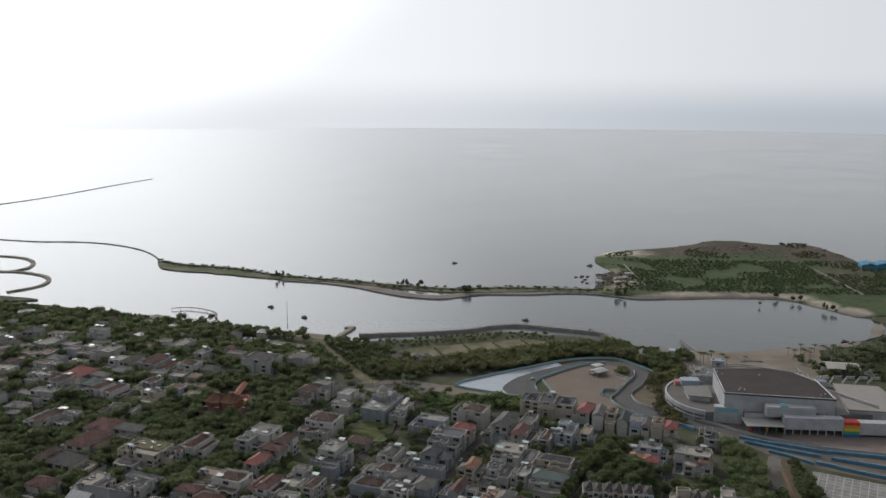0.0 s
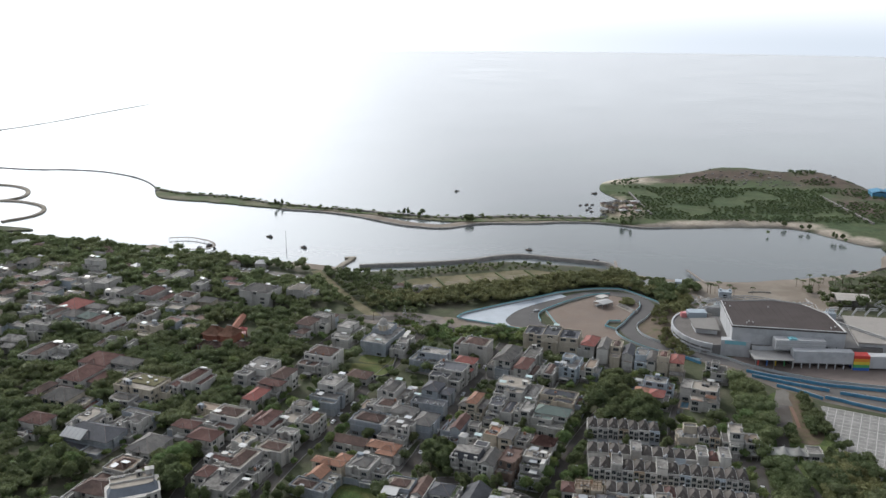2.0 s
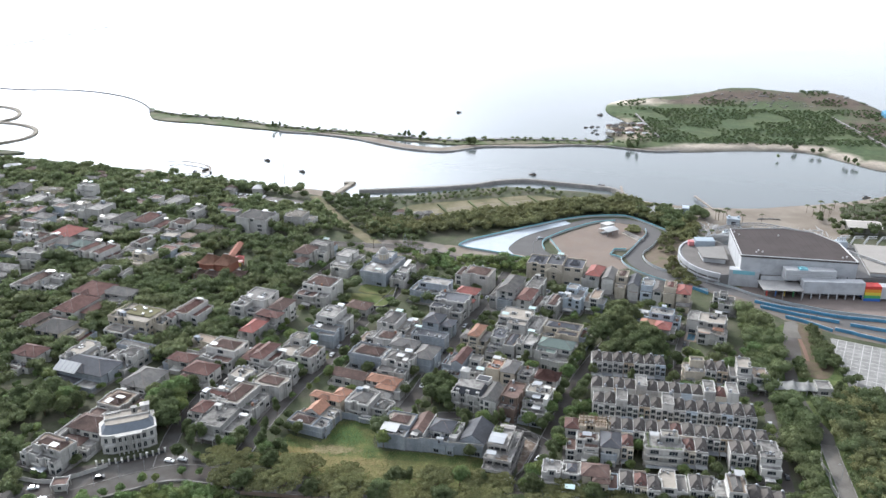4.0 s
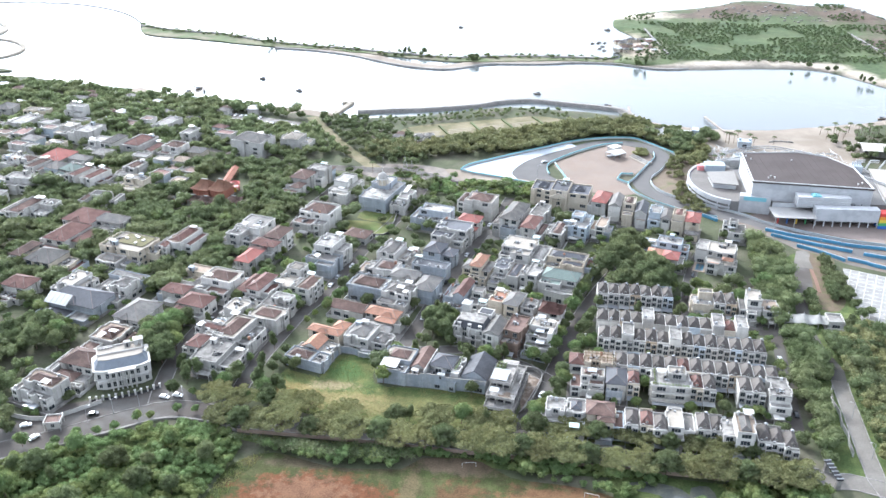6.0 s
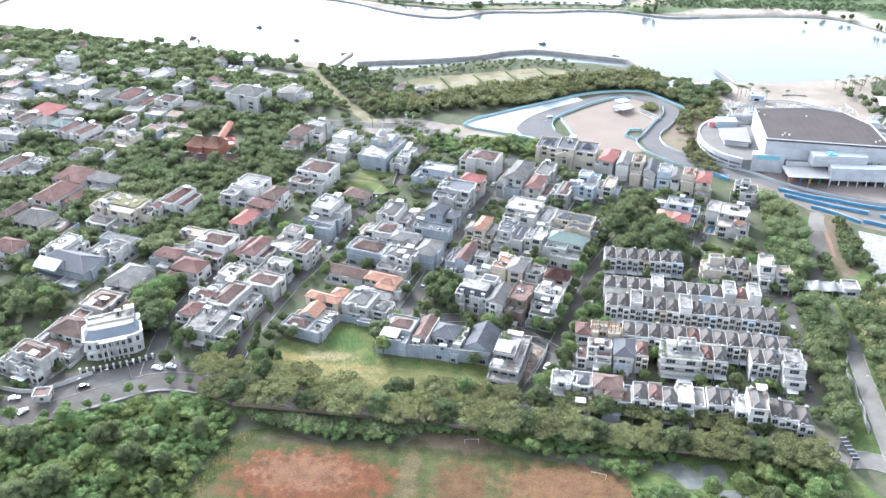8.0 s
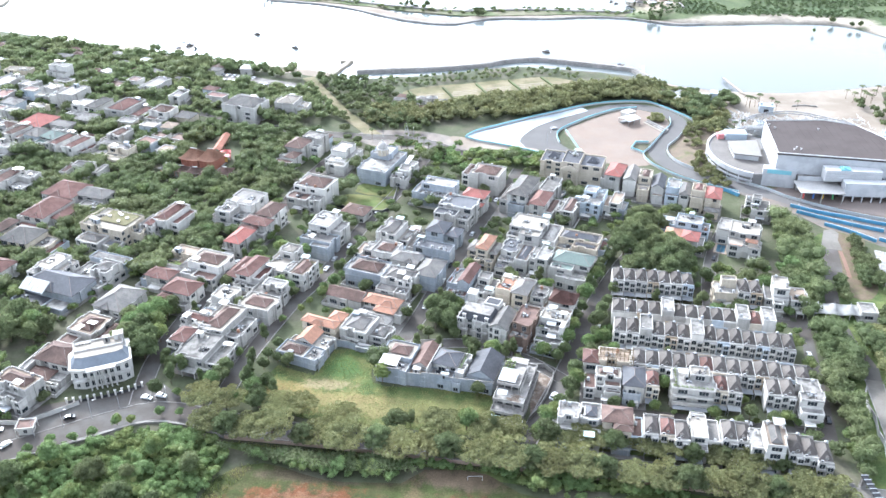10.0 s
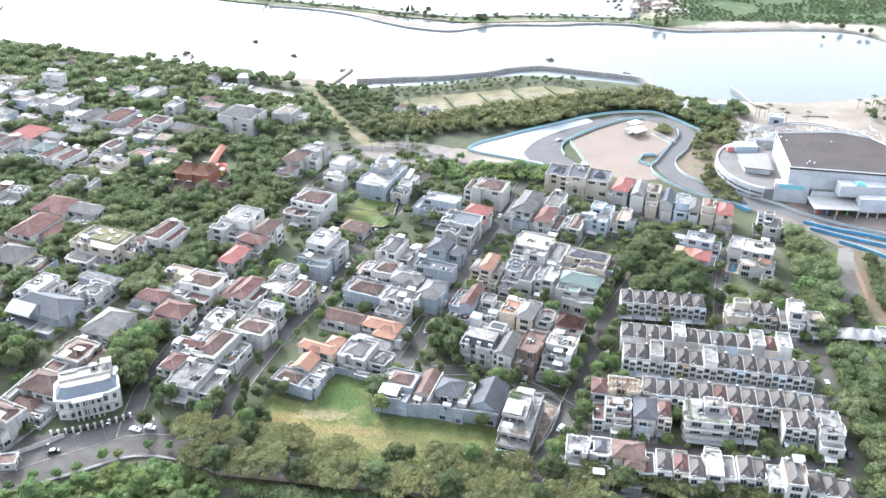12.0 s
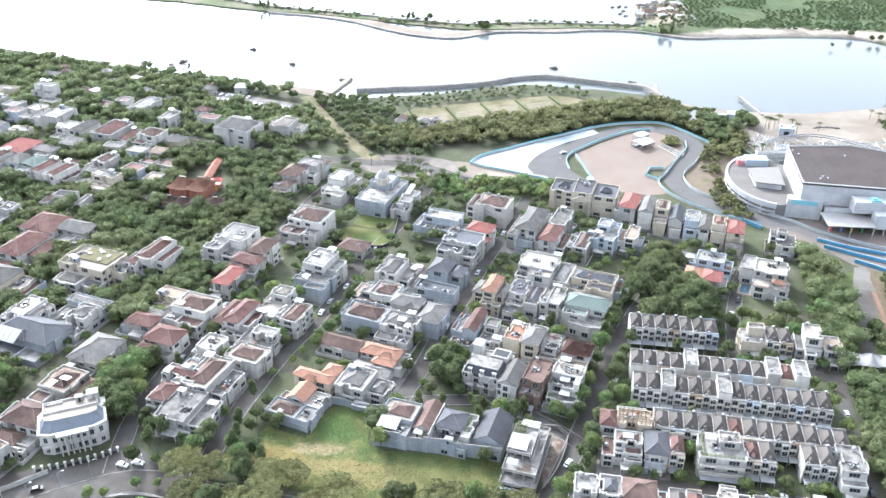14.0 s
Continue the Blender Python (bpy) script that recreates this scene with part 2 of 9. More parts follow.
def thing(name, m, label, category, group=""):
    ob = new(name)
    ob.empty_display_size = 0.5
    ob.matrix_basis = m
    return tagged(ob, label, category, group)


def smooth_line(points, step=6.0, closed=False):
    """A Catmull-Rom line through the points, with a vertex about every step metres."""
    pts = [Vector((*p, 0)) for p in points]
    n, out = len(pts), []
    for i in range(n if closed else n - 1):
        if closed:
            p0, p1, p2, p3 = pts[i - 1], pts[i], pts[(i + 1) % n], pts[(i + 2) % n]
        else:
            p0, p1, p2, p3 = pts[max(i - 1, 0)], pts[i], pts[i + 1], pts[min(i + 2, n - 1)]
        k = max(1, int((p2 - p1).length / step))
        for j in range(k):
            t = j / k
            out.append(0.5 * ((2 * p1) + (p2 - p0) * t + (2 * p0 - 5 * p1 + 4 * p2 - p3) * t * t + (3 * p1 - p0 - 3 * p2 + p3) * t ** 3))
    if not closed:
        out.append(pts[-1])
    return [(p.x, p.y) for p in out]


def sheet(name, outline, z, material, label, category, low=None, kind="structure", wobble=0.0):
    """A flat piece of ground with an edge that goes down to low."""
    bm = bmesh.new()
    low = z - 0.5 if low is None else low
    pts = [(x + wobble * noise.noise((x * 0.06, y * 0.06, 3)), y + wobble * noise.noise((x * 0.06, y * 0.06, 9))) for x, y in outline]
    top = [bm.verts.new((x, y, z)) for x, y in pts]
    bot = [bm.verts.new((x, y, low)) for x, y in pts]
    face = bm.faces.new(top)
    for i in range(len(pts)):
        bm.faces.new((top[i - 1], bot[i - 1], bot[i], top[i]))
    face.normal_update()
    if face.normal.z < 0:
        bmesh.ops.reverse_faces(bm, faces=list(bm.faces))
    bmesh.ops.triangulate(bm, faces=[face])
    ob = new(name, mesh_of(name, bm, material))
    return tagged(ob, label, category, kind=kind)


def strip(name, line, width, z, material, label, category, height=0.4, kind="structure", parent=None, rough=0.0):
    """A band along a line, such as a road or a wall; height: how far its sides go down."""
    bm = bmesh.new()
    pts = [Vector((*p, 0)) for p in line]
    rows = []
    for i, p in enumerate(pts):
        d = (pts[min(i + 1, len(pts) - 1)] - pts[max(i - 1, 0)]).normalized()
        side = Vector((-d.y, d.x, 0)) * width / 2
        j = rough * noise.noise((p.x * 0.21, p.y * 0.21, 0))
        rows.append([bm.verts.new(q) for q in (p + side * (1.3 if rough else 1) + Vector((0, 0, z - height)), p + side + Vector((0, 0, z + j)), p - side + Vector((0, 0, z + j * 0.7)), p - side * (1.3 if rough else 1) + Vector((0, 0, z - height)))])
    for a, b in zip(rows, rows[1:]):
        for k in range(3):
            bm.faces.new((a[k], a[k + 1], b[k + 1], b[k]))
    bm.faces.new(rows[0])
    bm.faces.new(rows[-1][::-1])
    bmesh.ops.recalc_face_normals(bm, faces=list(bm.faces))
    ob = new(name, mesh_of(name, bm, material))
    if parent:
        ob.parent = parent
        return ob
    return tagged(ob, label, category, kind=kind)


def moved(line, off):
    """The line, shifted sideways to its left."""
    out = []
    for i, (x, y) in enumerate(line):
        a, b = line[max(i - 1, 0)], line[min(i + 1, len(line) - 1)]
        dx, dy = b[0] - a[0], b[1] - a[1]
        k = off / (math.hypot(dx, dy) or 1)
        out.append((x - dy * k, y + dx * k))
    return out


def inside(x, y, outline):
    hit = False
    for i in range(len(outline)):
        (x0, y0), (x1, y1) = outline[i - 1], outline[i]
        if (y0 > y) != (y1 > y) and x < (x1 - x0) * (y - y0) / (y1 - y0) + x0:
            hit = not hit
    return hit


# ---- sea, land and far distance ----
bm = bmesh.new()
bmesh.ops.create_circle(bm, cap_ends=True, segments=96, radius=4700, matrix=Matrix.Translation((0, 0, -1.2)))
tagged(new("water", mesh_of("water", bm, WATER)), "calm grey sea under a hazy sky", "water", kind="structure")

# the mainland: along the shore from west to east, then round behind
SHORE = smooth_line([(-4200, 1150), (-1500, 900), (-560, 800), (-492, 769), (-433, 757), (-369, 735), (-318, 729), (-283, 706), (-222, 692), (-150, 670), (-118, 664), (-92, 671),
                     (-57, 680), (-27, 694), (0, 704), (41, 699), (86, 690), (100, 676), (131, 661), (182, 655), (235, 668), (283, 684), (311, 699), (334, 716), (346, 735), (354, 760),
                     (350, 784), (420, 815), (520, 930), (700, 1010), (4200, 1400)], 9)
sheet("ground", SHORE + [(4400, -1200), (0, -4500), (-4400, -1200)], 0.0, TOWN, "grassy and dusty ground of the coastal estate", "ground", -2.5, wobble=1.5)
BEACH = smooth_line([(100, 676), (131, 662), (182, 656), (235, 669), (283, 685), (311, 700), (334, 716), (346, 735), (354, 760)], 8)
sheet("beach", moved(BEACH, 3) + [(335, 745), (322, 712), (300, 688), (262, 668), (246, 600), (236, 580), (190, 578), (148, 580), (140, 605), (124, 640), (108, 664)], 0.08, SAND, "pale sand beach along the lagoon", "beach", -1.6, wobble=2)
SANDY = smooth_line([(-330, 730), (-283, 704), (-222, 690), (-165, 677), (-140, 668)], 8)
strip("beach", SANDY, 13, 0.05, SAND, "narrow strip of pale sand", "beach", 1.5)

# the island, a low mound
ISLAND = smooth_line([(96, 857), (125, 853), (170, 843), (235, 853), (291, 850), (319, 817), (350, 784), (420, 815), (520, 930), (520, 1000), (460, 1022), (443, 1042), (441, 1089), (418, 1160),
                      (355, 1165), (300, 1188), (238, 1147), (165, 1114), (126, 1082), (115, 1043), (118, 1015), (132, 965), (105, 915), (112, 890)], 10, True)
from mathutils.geometry import delaunay_2d_cdt
grid = []
for ix in range(90, 530, 11):
    for iy in range(780, 1195, 11):
        px, py = ix + 4 * noise.noise((ix, iy, 0.5)), iy + 4 * noise.noise((ix, iy, 7.5))
        if inside(px, py, ISLAND) and min(math.hypot(px - a, py - b) for a, b in ISLAND) > 6:
            grid.append((px, py))


def island_height(x, y):
    edge = min(math.hypot(x - a, y - b) for a, b in ISLAND)
    hill = 7 * math.exp(-((x - 300) / 90) ** 2 - ((y - 1140) / 45) ** 2) + 6 * math.exp(-((x - 415) / 40) ** 2 - ((y - 1110) / 50) ** 2)
    return 0.2 + min(edge / 25, 1) * (1.6 + 1.2 * noise.noise((x * 0.03, y * 0.03, 1)) + hill)


pts = [Vector(p) for p in ISLAND + grid]
vs, _, fs, *_ = delaunay_2d_cdt(pts, [], [list(range(len(ISLAND)))], 1, 0.01)
bm = bmesh.new()
bv = [bm.verts.new((v.x, v.y, island_height(v.x, v.y) if i >= len(ISLAND) else -0.2)) for i, v in enumerate(vs)]
for f in fs:
    bm.faces.new([bv[i] for i in f])
bv = [bm.verts.new((x, y, -2.5)) for x, y in ISLAND]
top = list(bm.verts)[:len(ISLAND)]
for i in range(len(ISLAND)):
    bm.faces.new((top[i - 1], bv[i - 1], bv[i], top[i]))
bmesh.ops.recalc_face_normals(bm, faces=list(bm.faces))
ISLE = mat("island_ground", (0.058, 0.082, 0.038), 0.95, var=0.3, size=22, grain=0.25, grain_size=4, second=(0.076, 0.094, 0.045), second_size=45, cut=(0.42, 0.6), bump=0.5)
for f in bm.faces:
    f.smooth = True
tagged(new("island", mesh_of("island", bm, ISLE)), "low green reclaimed island with bare earth patches", "island", kind="structure")

# the spit and the breakwaters
SPIT_N = smooth_line([(-424, 986), (-369, 963), (-316, 951), (-253, 919), (-157, 894), (-117, 881), (-54, 870), (7, 880), (104, 879)], 9)
SPIT_S = smooth_line([(104, 862), (55, 864), (7, 858), (-54, 852), (-120, 868), (-207, 893), (-246, 897), (-333, 922), (-394, 937), (-420, 965)], 9)
sheet("spit", SPIT_N + SPIT_S, -0.2, mat("spit_grass", (0.085, 0.105, 0.050), 0.95, var=0.25, size=14, grain=0.2, second=(0.15, 0.14, 0.095), second_size=25), "long thin grassy spit between sea and lagoon", "spit", -2.5, wobble=3)
strip("spit_bank", moved(SPIT_N, -3), 4, 0.9, ROCK, "dark rocky bank along the spit", "bank", 2.2, rough=0.5)
BAR = smooth_line([(-246, 893), (-200, 884), (-160, 868), (-128, 846), (-98, 829), (-64, 822), (-42, 834), (-20, 846), (30, 850), (60, 858), (100, 857), (140, 841), (175, 846), (215, 855)], 7)
strip("sand_bar", moved(BAR, 8), 17, -0.75, SAND, "pale sand bar beside the spit", "sand bar", 1.2)
strip("sand_bar_edge", BAR, 2.2, 0.0, ROCK, "dark rock edge of the sand bar", "bank", 1.8, rough=0.5)
strip("breakwater", smooth_line([(-420, 978), (-452, 1028), (-493, 1069), (-548, 1100), (-601, 1110), (-655, 1108), (-760, 1128), (-1100, 1190)], 7), 1.5, -0.2, ROCK, "curved low rock breakwater", "breakwater", 2, rough=0.5)
strip("breakwater", smooth_line([(-1000, 1330), (-928, 1478), (-890, 1610), (-861, 1798), (-834, 1947)], 14), 1.7, -0.3, ROCK, "far straight rock breakwater", "breakwater", 2, rough=0.5)
strip("breakwater", smooth_line([(-700, 1000), (-640, 1001), (-600, 988), (-574, 960), (-566, 930), (-577, 912)], 6), 4.5, 0.1, MOLE, "rocky ring-shaped mole", "breakwater", 2.4, rough=0.6)
strip("breakwater", smooth_line([(-620, 912), (-562, 909), (-525, 893), (-505, 868), (-502, 840), (-520, 812)], 6), 4.5, 0.1, MOLE, "rocky mole round a small basin", "breakwater", 2.4, rough=0.6)
SEAWALL = smooth_line([(-123, 681), (-93, 688), (-60, 695), (-26, 707), (-7, 719), (18, 725), (45, 718), (71, 711), (90, 704), (98, 684)], 6)
strip("seawall", SEAWALL, 6, 0.9, ROCK, "grey stone seawall with a walkway", "seawall", 3, rough=0.3)
strip("walkway", moved(SEAWALL, -1.2), 2.2, 1.35, PAVING, "pale paved walkway on the seawall", "walkway", 0.6)

# ---- roads, lawns, field ----
ROADS = []


def road(points, width, label, material=ASPHALT, z=0.06, kerb=True):
    line = smooth_line(points, 6)
    ROADS.append((line, width / 2))
    z += 0.004 * len(ROADS)
    strip("road", line, width, z, material, label, "road", 0.3)
    if kerb:
        for s in (-1, 1):
            strip("kerb", moved(line, s * (width / 2 + 0.25)), 0.4, z + 0.12, CONCRETE, "pale concrete kerb", "kerb", 0.4)


road([(-300, 225), (-220, 240), (-176, 258), (-150, 274), (-130, 284), (-107, 281), (-79, 277), (-17, 272), (45, 268), (84, 264), (118, 263)], 10, "grey asphalt estate road under trees")
sheet("forecourt", smooth_line([(-200, 262), (-190, 270), (-172, 284), (-162, 287), (-142.5, 295.5), (-138, 302), (-128, 296), (-118, 287), (-130, 281), (-156, 270), (-171, 258), (-185, 250)], 5, True), 0.03, ASPHALT, "wide dark asphalt apron before the mansion", "forecourt")
road([(-138, 287), (-142, 310), (-141, 336), (-137, 361), (-134, 382), (-128, 410), (-124, 440), (-120, 480), (-110, 520)], 6.5, "narrow asphalt street between villas")
road([(-108, 285), (-106, 313), (-102, 335), (-96, 360), (-89, 380), (-84, 401), (-76, 437), (-65, 473), (-57, 507), (-50, 540)], 6.5, "straight asphalt street lined with houses")
road([(-46, 330), (-39, 354), (-33, 380), (-26, 406), (-17, 442), (-6, 479), (3, 512)], 6.5, "asphalt street with parked cars")
road([(5, 273), (12, 290), (19, 309), (25, 327), (31, 346), (38, 371), (52, 404), (66, 432)], 7.0, "asphalt street with a planted median")
road([(-50, 331), (-32, 335), (-10, 336), (10, 326), (22, 316)], 5.5, "short cross street")
road([(36, 369), (90, 367), (130, 361)], 5.0, "narrow lane between row houses", ASPHALT, 0.05, False)
road([(32, 334.5), (74, 331), (120, 326)], 5.0, "narrow lane behind row houses", ASPHALT, 0.05, False)
road([(22, 299), (70, 296.5), (116, 292)], 5.0, "narrow lane along row houses", ASPHALT, 0.05, False)
road([(116, 286), (120, 315), (124, 345), (129, 385)], 5.0, "narrow lane past the row ends", ASPHALT, 0.05, False)
road([(88, 368), (92, 396), (100, 426), (112, 455)], 5.5, "side street past the villa")
road([(143.5, 326), (142.3, 318), (140.5, 300), (138.8, 284), (137.5, 270), (138, 255), (152, 225), (190, 160)], 6.0, "pale concrete road by the canal", CONCRETE_ROAD)
road([(118, 262), (128, 262), (140, 258), (190, 246)], 8.0, "pale concrete road by the gate", CONCRETE_ROAD, 0.055)
road([(-300, 610), (-200, 580), (-150, 560), (-98, 553), (-76, 553), (-53, 546), (-30, 530)], 8.0, "asphalt road below the park")
road([(-89, 555), (-111, 585), (-128, 612), (-148, 648), (-157, 664)], 9.0, "sandy track to the shore", DRYGRASS, 0.05, False)
road([(156.8, 431), (154.3, 416), (151, 404), (146.5, 393)], 8.0, "dark asphalt drive below the circuit", ASPHALT, 0.055, False)
road([(146.5, 394), (142.5, 372), (142, 360), (142.5, 348), (145, 334), (143.5, 326)], 6.0, "dark asphalt drive past the canopy", ASPHALT, 0.058, False)
sheet("plaza", [(152.5, 429.5), (156, 440), (160, 451), (164.7, 452.3), (166.6, 448), (164, 440.8), (163.2, 430.3)], 0.07, CONCRETE_ROAD, "pale worn concrete slab at the head of the drive", "paving")
road([(161.8, 429.5), (160.4, 416), (158.6, 404)], 1.8, "reddish paved path", mat("red_path", (0.18, 0.115, 0.088), 0.9), 0.05, False)

LAWNS = [smooth_line(o, 6, True) for o in (
    [(-95, 306), (-91, 315), (-76, 310.5), (-71, 327), (-54, 326), (-52, 308), (-30, 305.5), (-6, 303.5), (-4, 287), (-41, 283), (-75, 285), (-90, 292)],
    [(-97, 457), (-70, 451), (-69, 466), (-92, 470)], [(-88, 474), (-66, 470), (-66, 486), (-82, 489)],
    [(-41, 433), (-30, 435), (-28, 455), (-40, 452)], [(-104, 388), (-88, 386), (-90, 394), (-101, 397)])]
FIELD = smooth_line([(-105, 205), (-101, 232), (-97, 252), (-83, 261), (-60, 255), (-34, 255), (-27, 262), (-5, 262), (6, 254), (26, 251), (44, 246), (46, 225), (44, 190), (-60, 180)], 6, True)
FIELD_M = mat("worn_field", (0.043, 0.054, 0.018), 0.95, var=0.35, size=5, grain=0.35, grain_size=0.6, second=(0.070, 0.062, 0.030), second_size=9, cut=(0.45, 0.62), bump=0.4)


def patch(m, x, y, rx, ry, color, ragged=1.1, soft=0.35, blot=7.0):
    """Lays a worn patch with a ragged edge into a ground material, round a place on the plan."""
    nodes, links = m.node_tree.nodes, m.node_tree.links
    hsv = next(n for n in nodes if n.type == "HUE_SAT")
    geo = next(n for n in nodes if n.type == "NEW_GEOMETRY")
    sub, div, length = (nodes.new("ShaderNodeVectorMath") for _ in range(3))
    sub.operation, div.operation, length.operation = "SUBTRACT", "DIVIDE", "LENGTH"
    sub.inputs[1].default_value, div.inputs[1].default_value = (x, y, 0), (rx, ry, 1e6)
    links.new(geo.outputs["Position"], sub.inputs[0])
    links.new(sub.outputs[0], div.inputs[0])
    links.new(div.outputs[0], length.inputs[0])
    n, add, ramp, mix = nodes.new("ShaderNodeTexNoise"), nodes.new("ShaderNodeMath"), nodes.new("ShaderNodeMapRange"), nodes.new("ShaderNodeMix")
    n.inputs["Scale"].default_value, n.inputs["Detail"].default_value, n.inputs["Roughness"].default_value = 1 / blot, 7, 0.65
    links.new(geo.outputs["Position"], n.inputs["Vector"])
    add.operation = "MULTIPLY_ADD"
    links.new(n.outputs["Fac"], add.inputs[0])
    add.inputs[1].default_value = -2 * ragged
    links.new(length.outputs["Value"], add.inputs[2])
    ramp.inputs["From Min"].default_value, ramp.inputs["From Max"].default_value = 1 - ragged + soft, 1 - ragged - soft
    links.new(add.outputs[0], ramp.inputs["Value"])
    mix.data_type = "RGBA"
    mix.inputs["B"].default_value = (*color, 1)
    links.new(hsv.inputs["Color"].links[0].from_socket, mix.inputs["A"])
    links.new(ramp.outputs[0], mix.inputs["Factor"])
    links.new(mix.outputs["Result"], hsv.inputs["Color"])


MEADOW = mat("rough_meadow", (0.072, 0.100, 0.034), 0.95, var=0.3, size=6, grain=0.3, grain_size=0.7, second=(0.125, 0.128, 0.05), second_size=7, cut=(0.42, 0.6), bump=0.5)
for x, y, rx, ry, c, q in ((-62, 296, 22, 4, (0.20, 0.165, 0.075), 1.5), (-45, 291, 30, 4, (0.17, 0.15, 0.066), 1.6), (-84, 300, 10, 6, (0.18, 0.145, 0.06), 1.4), (-24, 293, 20, 5, (0.115, 0.115, 0.045), 1.2), (-70, 305, 9, 3, (0.21, 0.175, 0.10), 1.8), (-66, 316, 8, 7, (0.058, 0.096, 0.030), 1.0)):
    patch(MEADOW, x, y, rx, ry, c, q, 0.3, 4)
for k, o in enumerate(LAWNS):
    sheet("lawn", o, 0.10, GRASS if k else MEADOW, "rough meadow of green and straw-yellow grass" if not k else "sunlit green lawn", "lawn", wobble=0.8)

patch(FIELD_M, -62, 236, 29, 14, (0.092, 0.040, 0.019), 1.1, 0.18, 5.0)
patch(FIELD_M, -66, 240, 16, 8, (0.122, 0.066, 0.038), 1.9, 0.25, 3)
patch(FIELD_M, -12, 236, 9, 14, (0.082, 0.050, 0.025), 1.8, 0.3, 4)
patch(FIELD_M, -30, 238, 3, 22, (0.085, 0.069, 0.036), 2.6, 0.4, 3)
patch(FIELD_M, 24, 240, 22, 11, (0.108, 0.062, 0.032), 1.3, 0.22, 4)
patch(FIELD_M, -60, 256, 26, 3, (0.068, 0.056, 0.034), 1.2, 0.3, 4)
patch(FIELD_M, -14, 259, 16, 5, (0.095, 0.072, 0.048), 1.3, 0.3, 4)
sheet("field", FIELD, 0.07, FIELD_M, "worn football field of grass and bare earth", "field", wobble=1.2)
for x, y, rx, ry in ((290, 1110, 90, 26), (400, 1090, 55, 45), (225, 1085, 60, 20), (430, 1010, 40, 40), (390, 940, 26, 50)):
    patch(ISLE, x, y, rx * 0.9, ry * 0.9, (0.098, 0.076, 0.060), 1.1, 0.4, 26)
for x, y, rx, ry in ((165, 846, 34, 9), (205, 856, 40, 12), (250, 862, 44, 13), (290, 856, 30, 14), (318, 824, 16, 22), (340, 798, 16, 16)):
    patch(ISLE, x, y, rx, ry, (0.33, 0.29, 0.235), 0.35, 0.25, 12)
patch(ISLE, 128, 930, 22, 50, (0.30, 0.25, 0.20), 0.7, 0.4, 15)
patch(ISLE, 150, 1085, 36, 22, (0.42, 0.37, 0.30), 0.7, 0.4, 15)
UNDER = mat("undergrowth", (0.062, 0.088, 0.030), 0.95, var=0.25, size=5, grain=0.3, grain_size=0.8, second=(0.105, 0.125, 0.045), second_size=9, bump=0.6)
sheet("undergrowth", smooth_line([(-260, 215), (-190, 241), (-150, 262), (-128, 273), (-100, 270), (-96, 258), (-103, 236), (-108, 150), (-260, 120)], 6, True), 0.05, UNDER, "green undergrowth beneath the bushes", "undergrowth", wobble=1.5)
sheet("undergrowth", smooth_line([(44, 259), (80, 257), (116, 254), (126, 246), (150, 220), (140, 150), (44, 160), (43, 240)], 6, True), 0.05, UNDER, "green weeds round the pond", "undergrowth", wobble=1.5)
sheet("verge", smooth_line([(-100, 270), (-60, 267), (0, 263), (60, 258.5), (112, 255), (60, 257), (6, 258), (-30, 264), (-84, 264)], 6, True), 0.04, UNDER, "weedy verge between wall and field", "verge")
sheet("verge", [(-112, 294), (-60, 284), (10, 279), (112, 270), (112, 276), (10, 285), (-8, 288), (-60, 290), (-104, 300)], 0.045, GRASS, "shaded grass verge under the avenue", "verge")
POND = mat("pond_water", (0.10, 0.105, 0.095), 0.12, var=0.15, size=6, bump=0.02, second=(0.14, 0.14, 0.11), second_size=5)
for k, o in enumerate(([(47, 255), (56, 256), (66, 253), (70, 245), (64, 242), (58, 249), (50, 251)], [(69, 254), (75, 255), (77, 248), (72, 244), (68, 249)], [(73, 242), (82, 243), (84, 238), (76, 236)])):
    sheet("pond", smooth_line(o, 3, True), 0.13 + 0.01 * k, POND, "shallow muddy pond among bushes", "pond", wobble=1.2)

# ---- houses ----
FOOT = [(-158, 283, 22, 8, radians(27))]  # the ground that houses take: x, y, half width, half depth, turn
CACHE = {}
rng = random.Random(7)


def window_mesh(w, h):
    """A framed window in the plane y = 0, facing -y, standing on its sill line; a pane for each metre or so."""
    if (w, h) not in CACHE:
        bm = bmesh.new()
        n = max(2, round(w / 1.05))
        xs, y0 = [-w / 2 + w * i / n for i in range(n + 1)], -0.1
        lo = [bm.verts.new((x, y0, 0)) for x in xs]
        hi = [bm.verts.new((x, y0, h)) for x in xs]
        panes = [bm.faces.new((lo[i], lo[i + 1], hi[i + 1], hi[i])) for i in range(n)]
        edge = lo + hi[::-1]
        back = [bm.verts.new((v.co.x, 0.02, v.co.z)) for v in edge]
        for i in range(len(edge)):
            bm.faces.new((edge[i - 1], back[i - 1], back[i], edge[i]))
        bmesh.ops.recalc_face_normals(bm, faces=list(bm.faces))
        bmesh.ops.inset_individual(bm, faces=panes, thickness=0.08, depth=-0.07)
        for f in panes:
            f.material_index = 1
        CACHE[w, h] = mesh_of("window", bm, TRIM, GLASS)
    return CACHE[w, h]


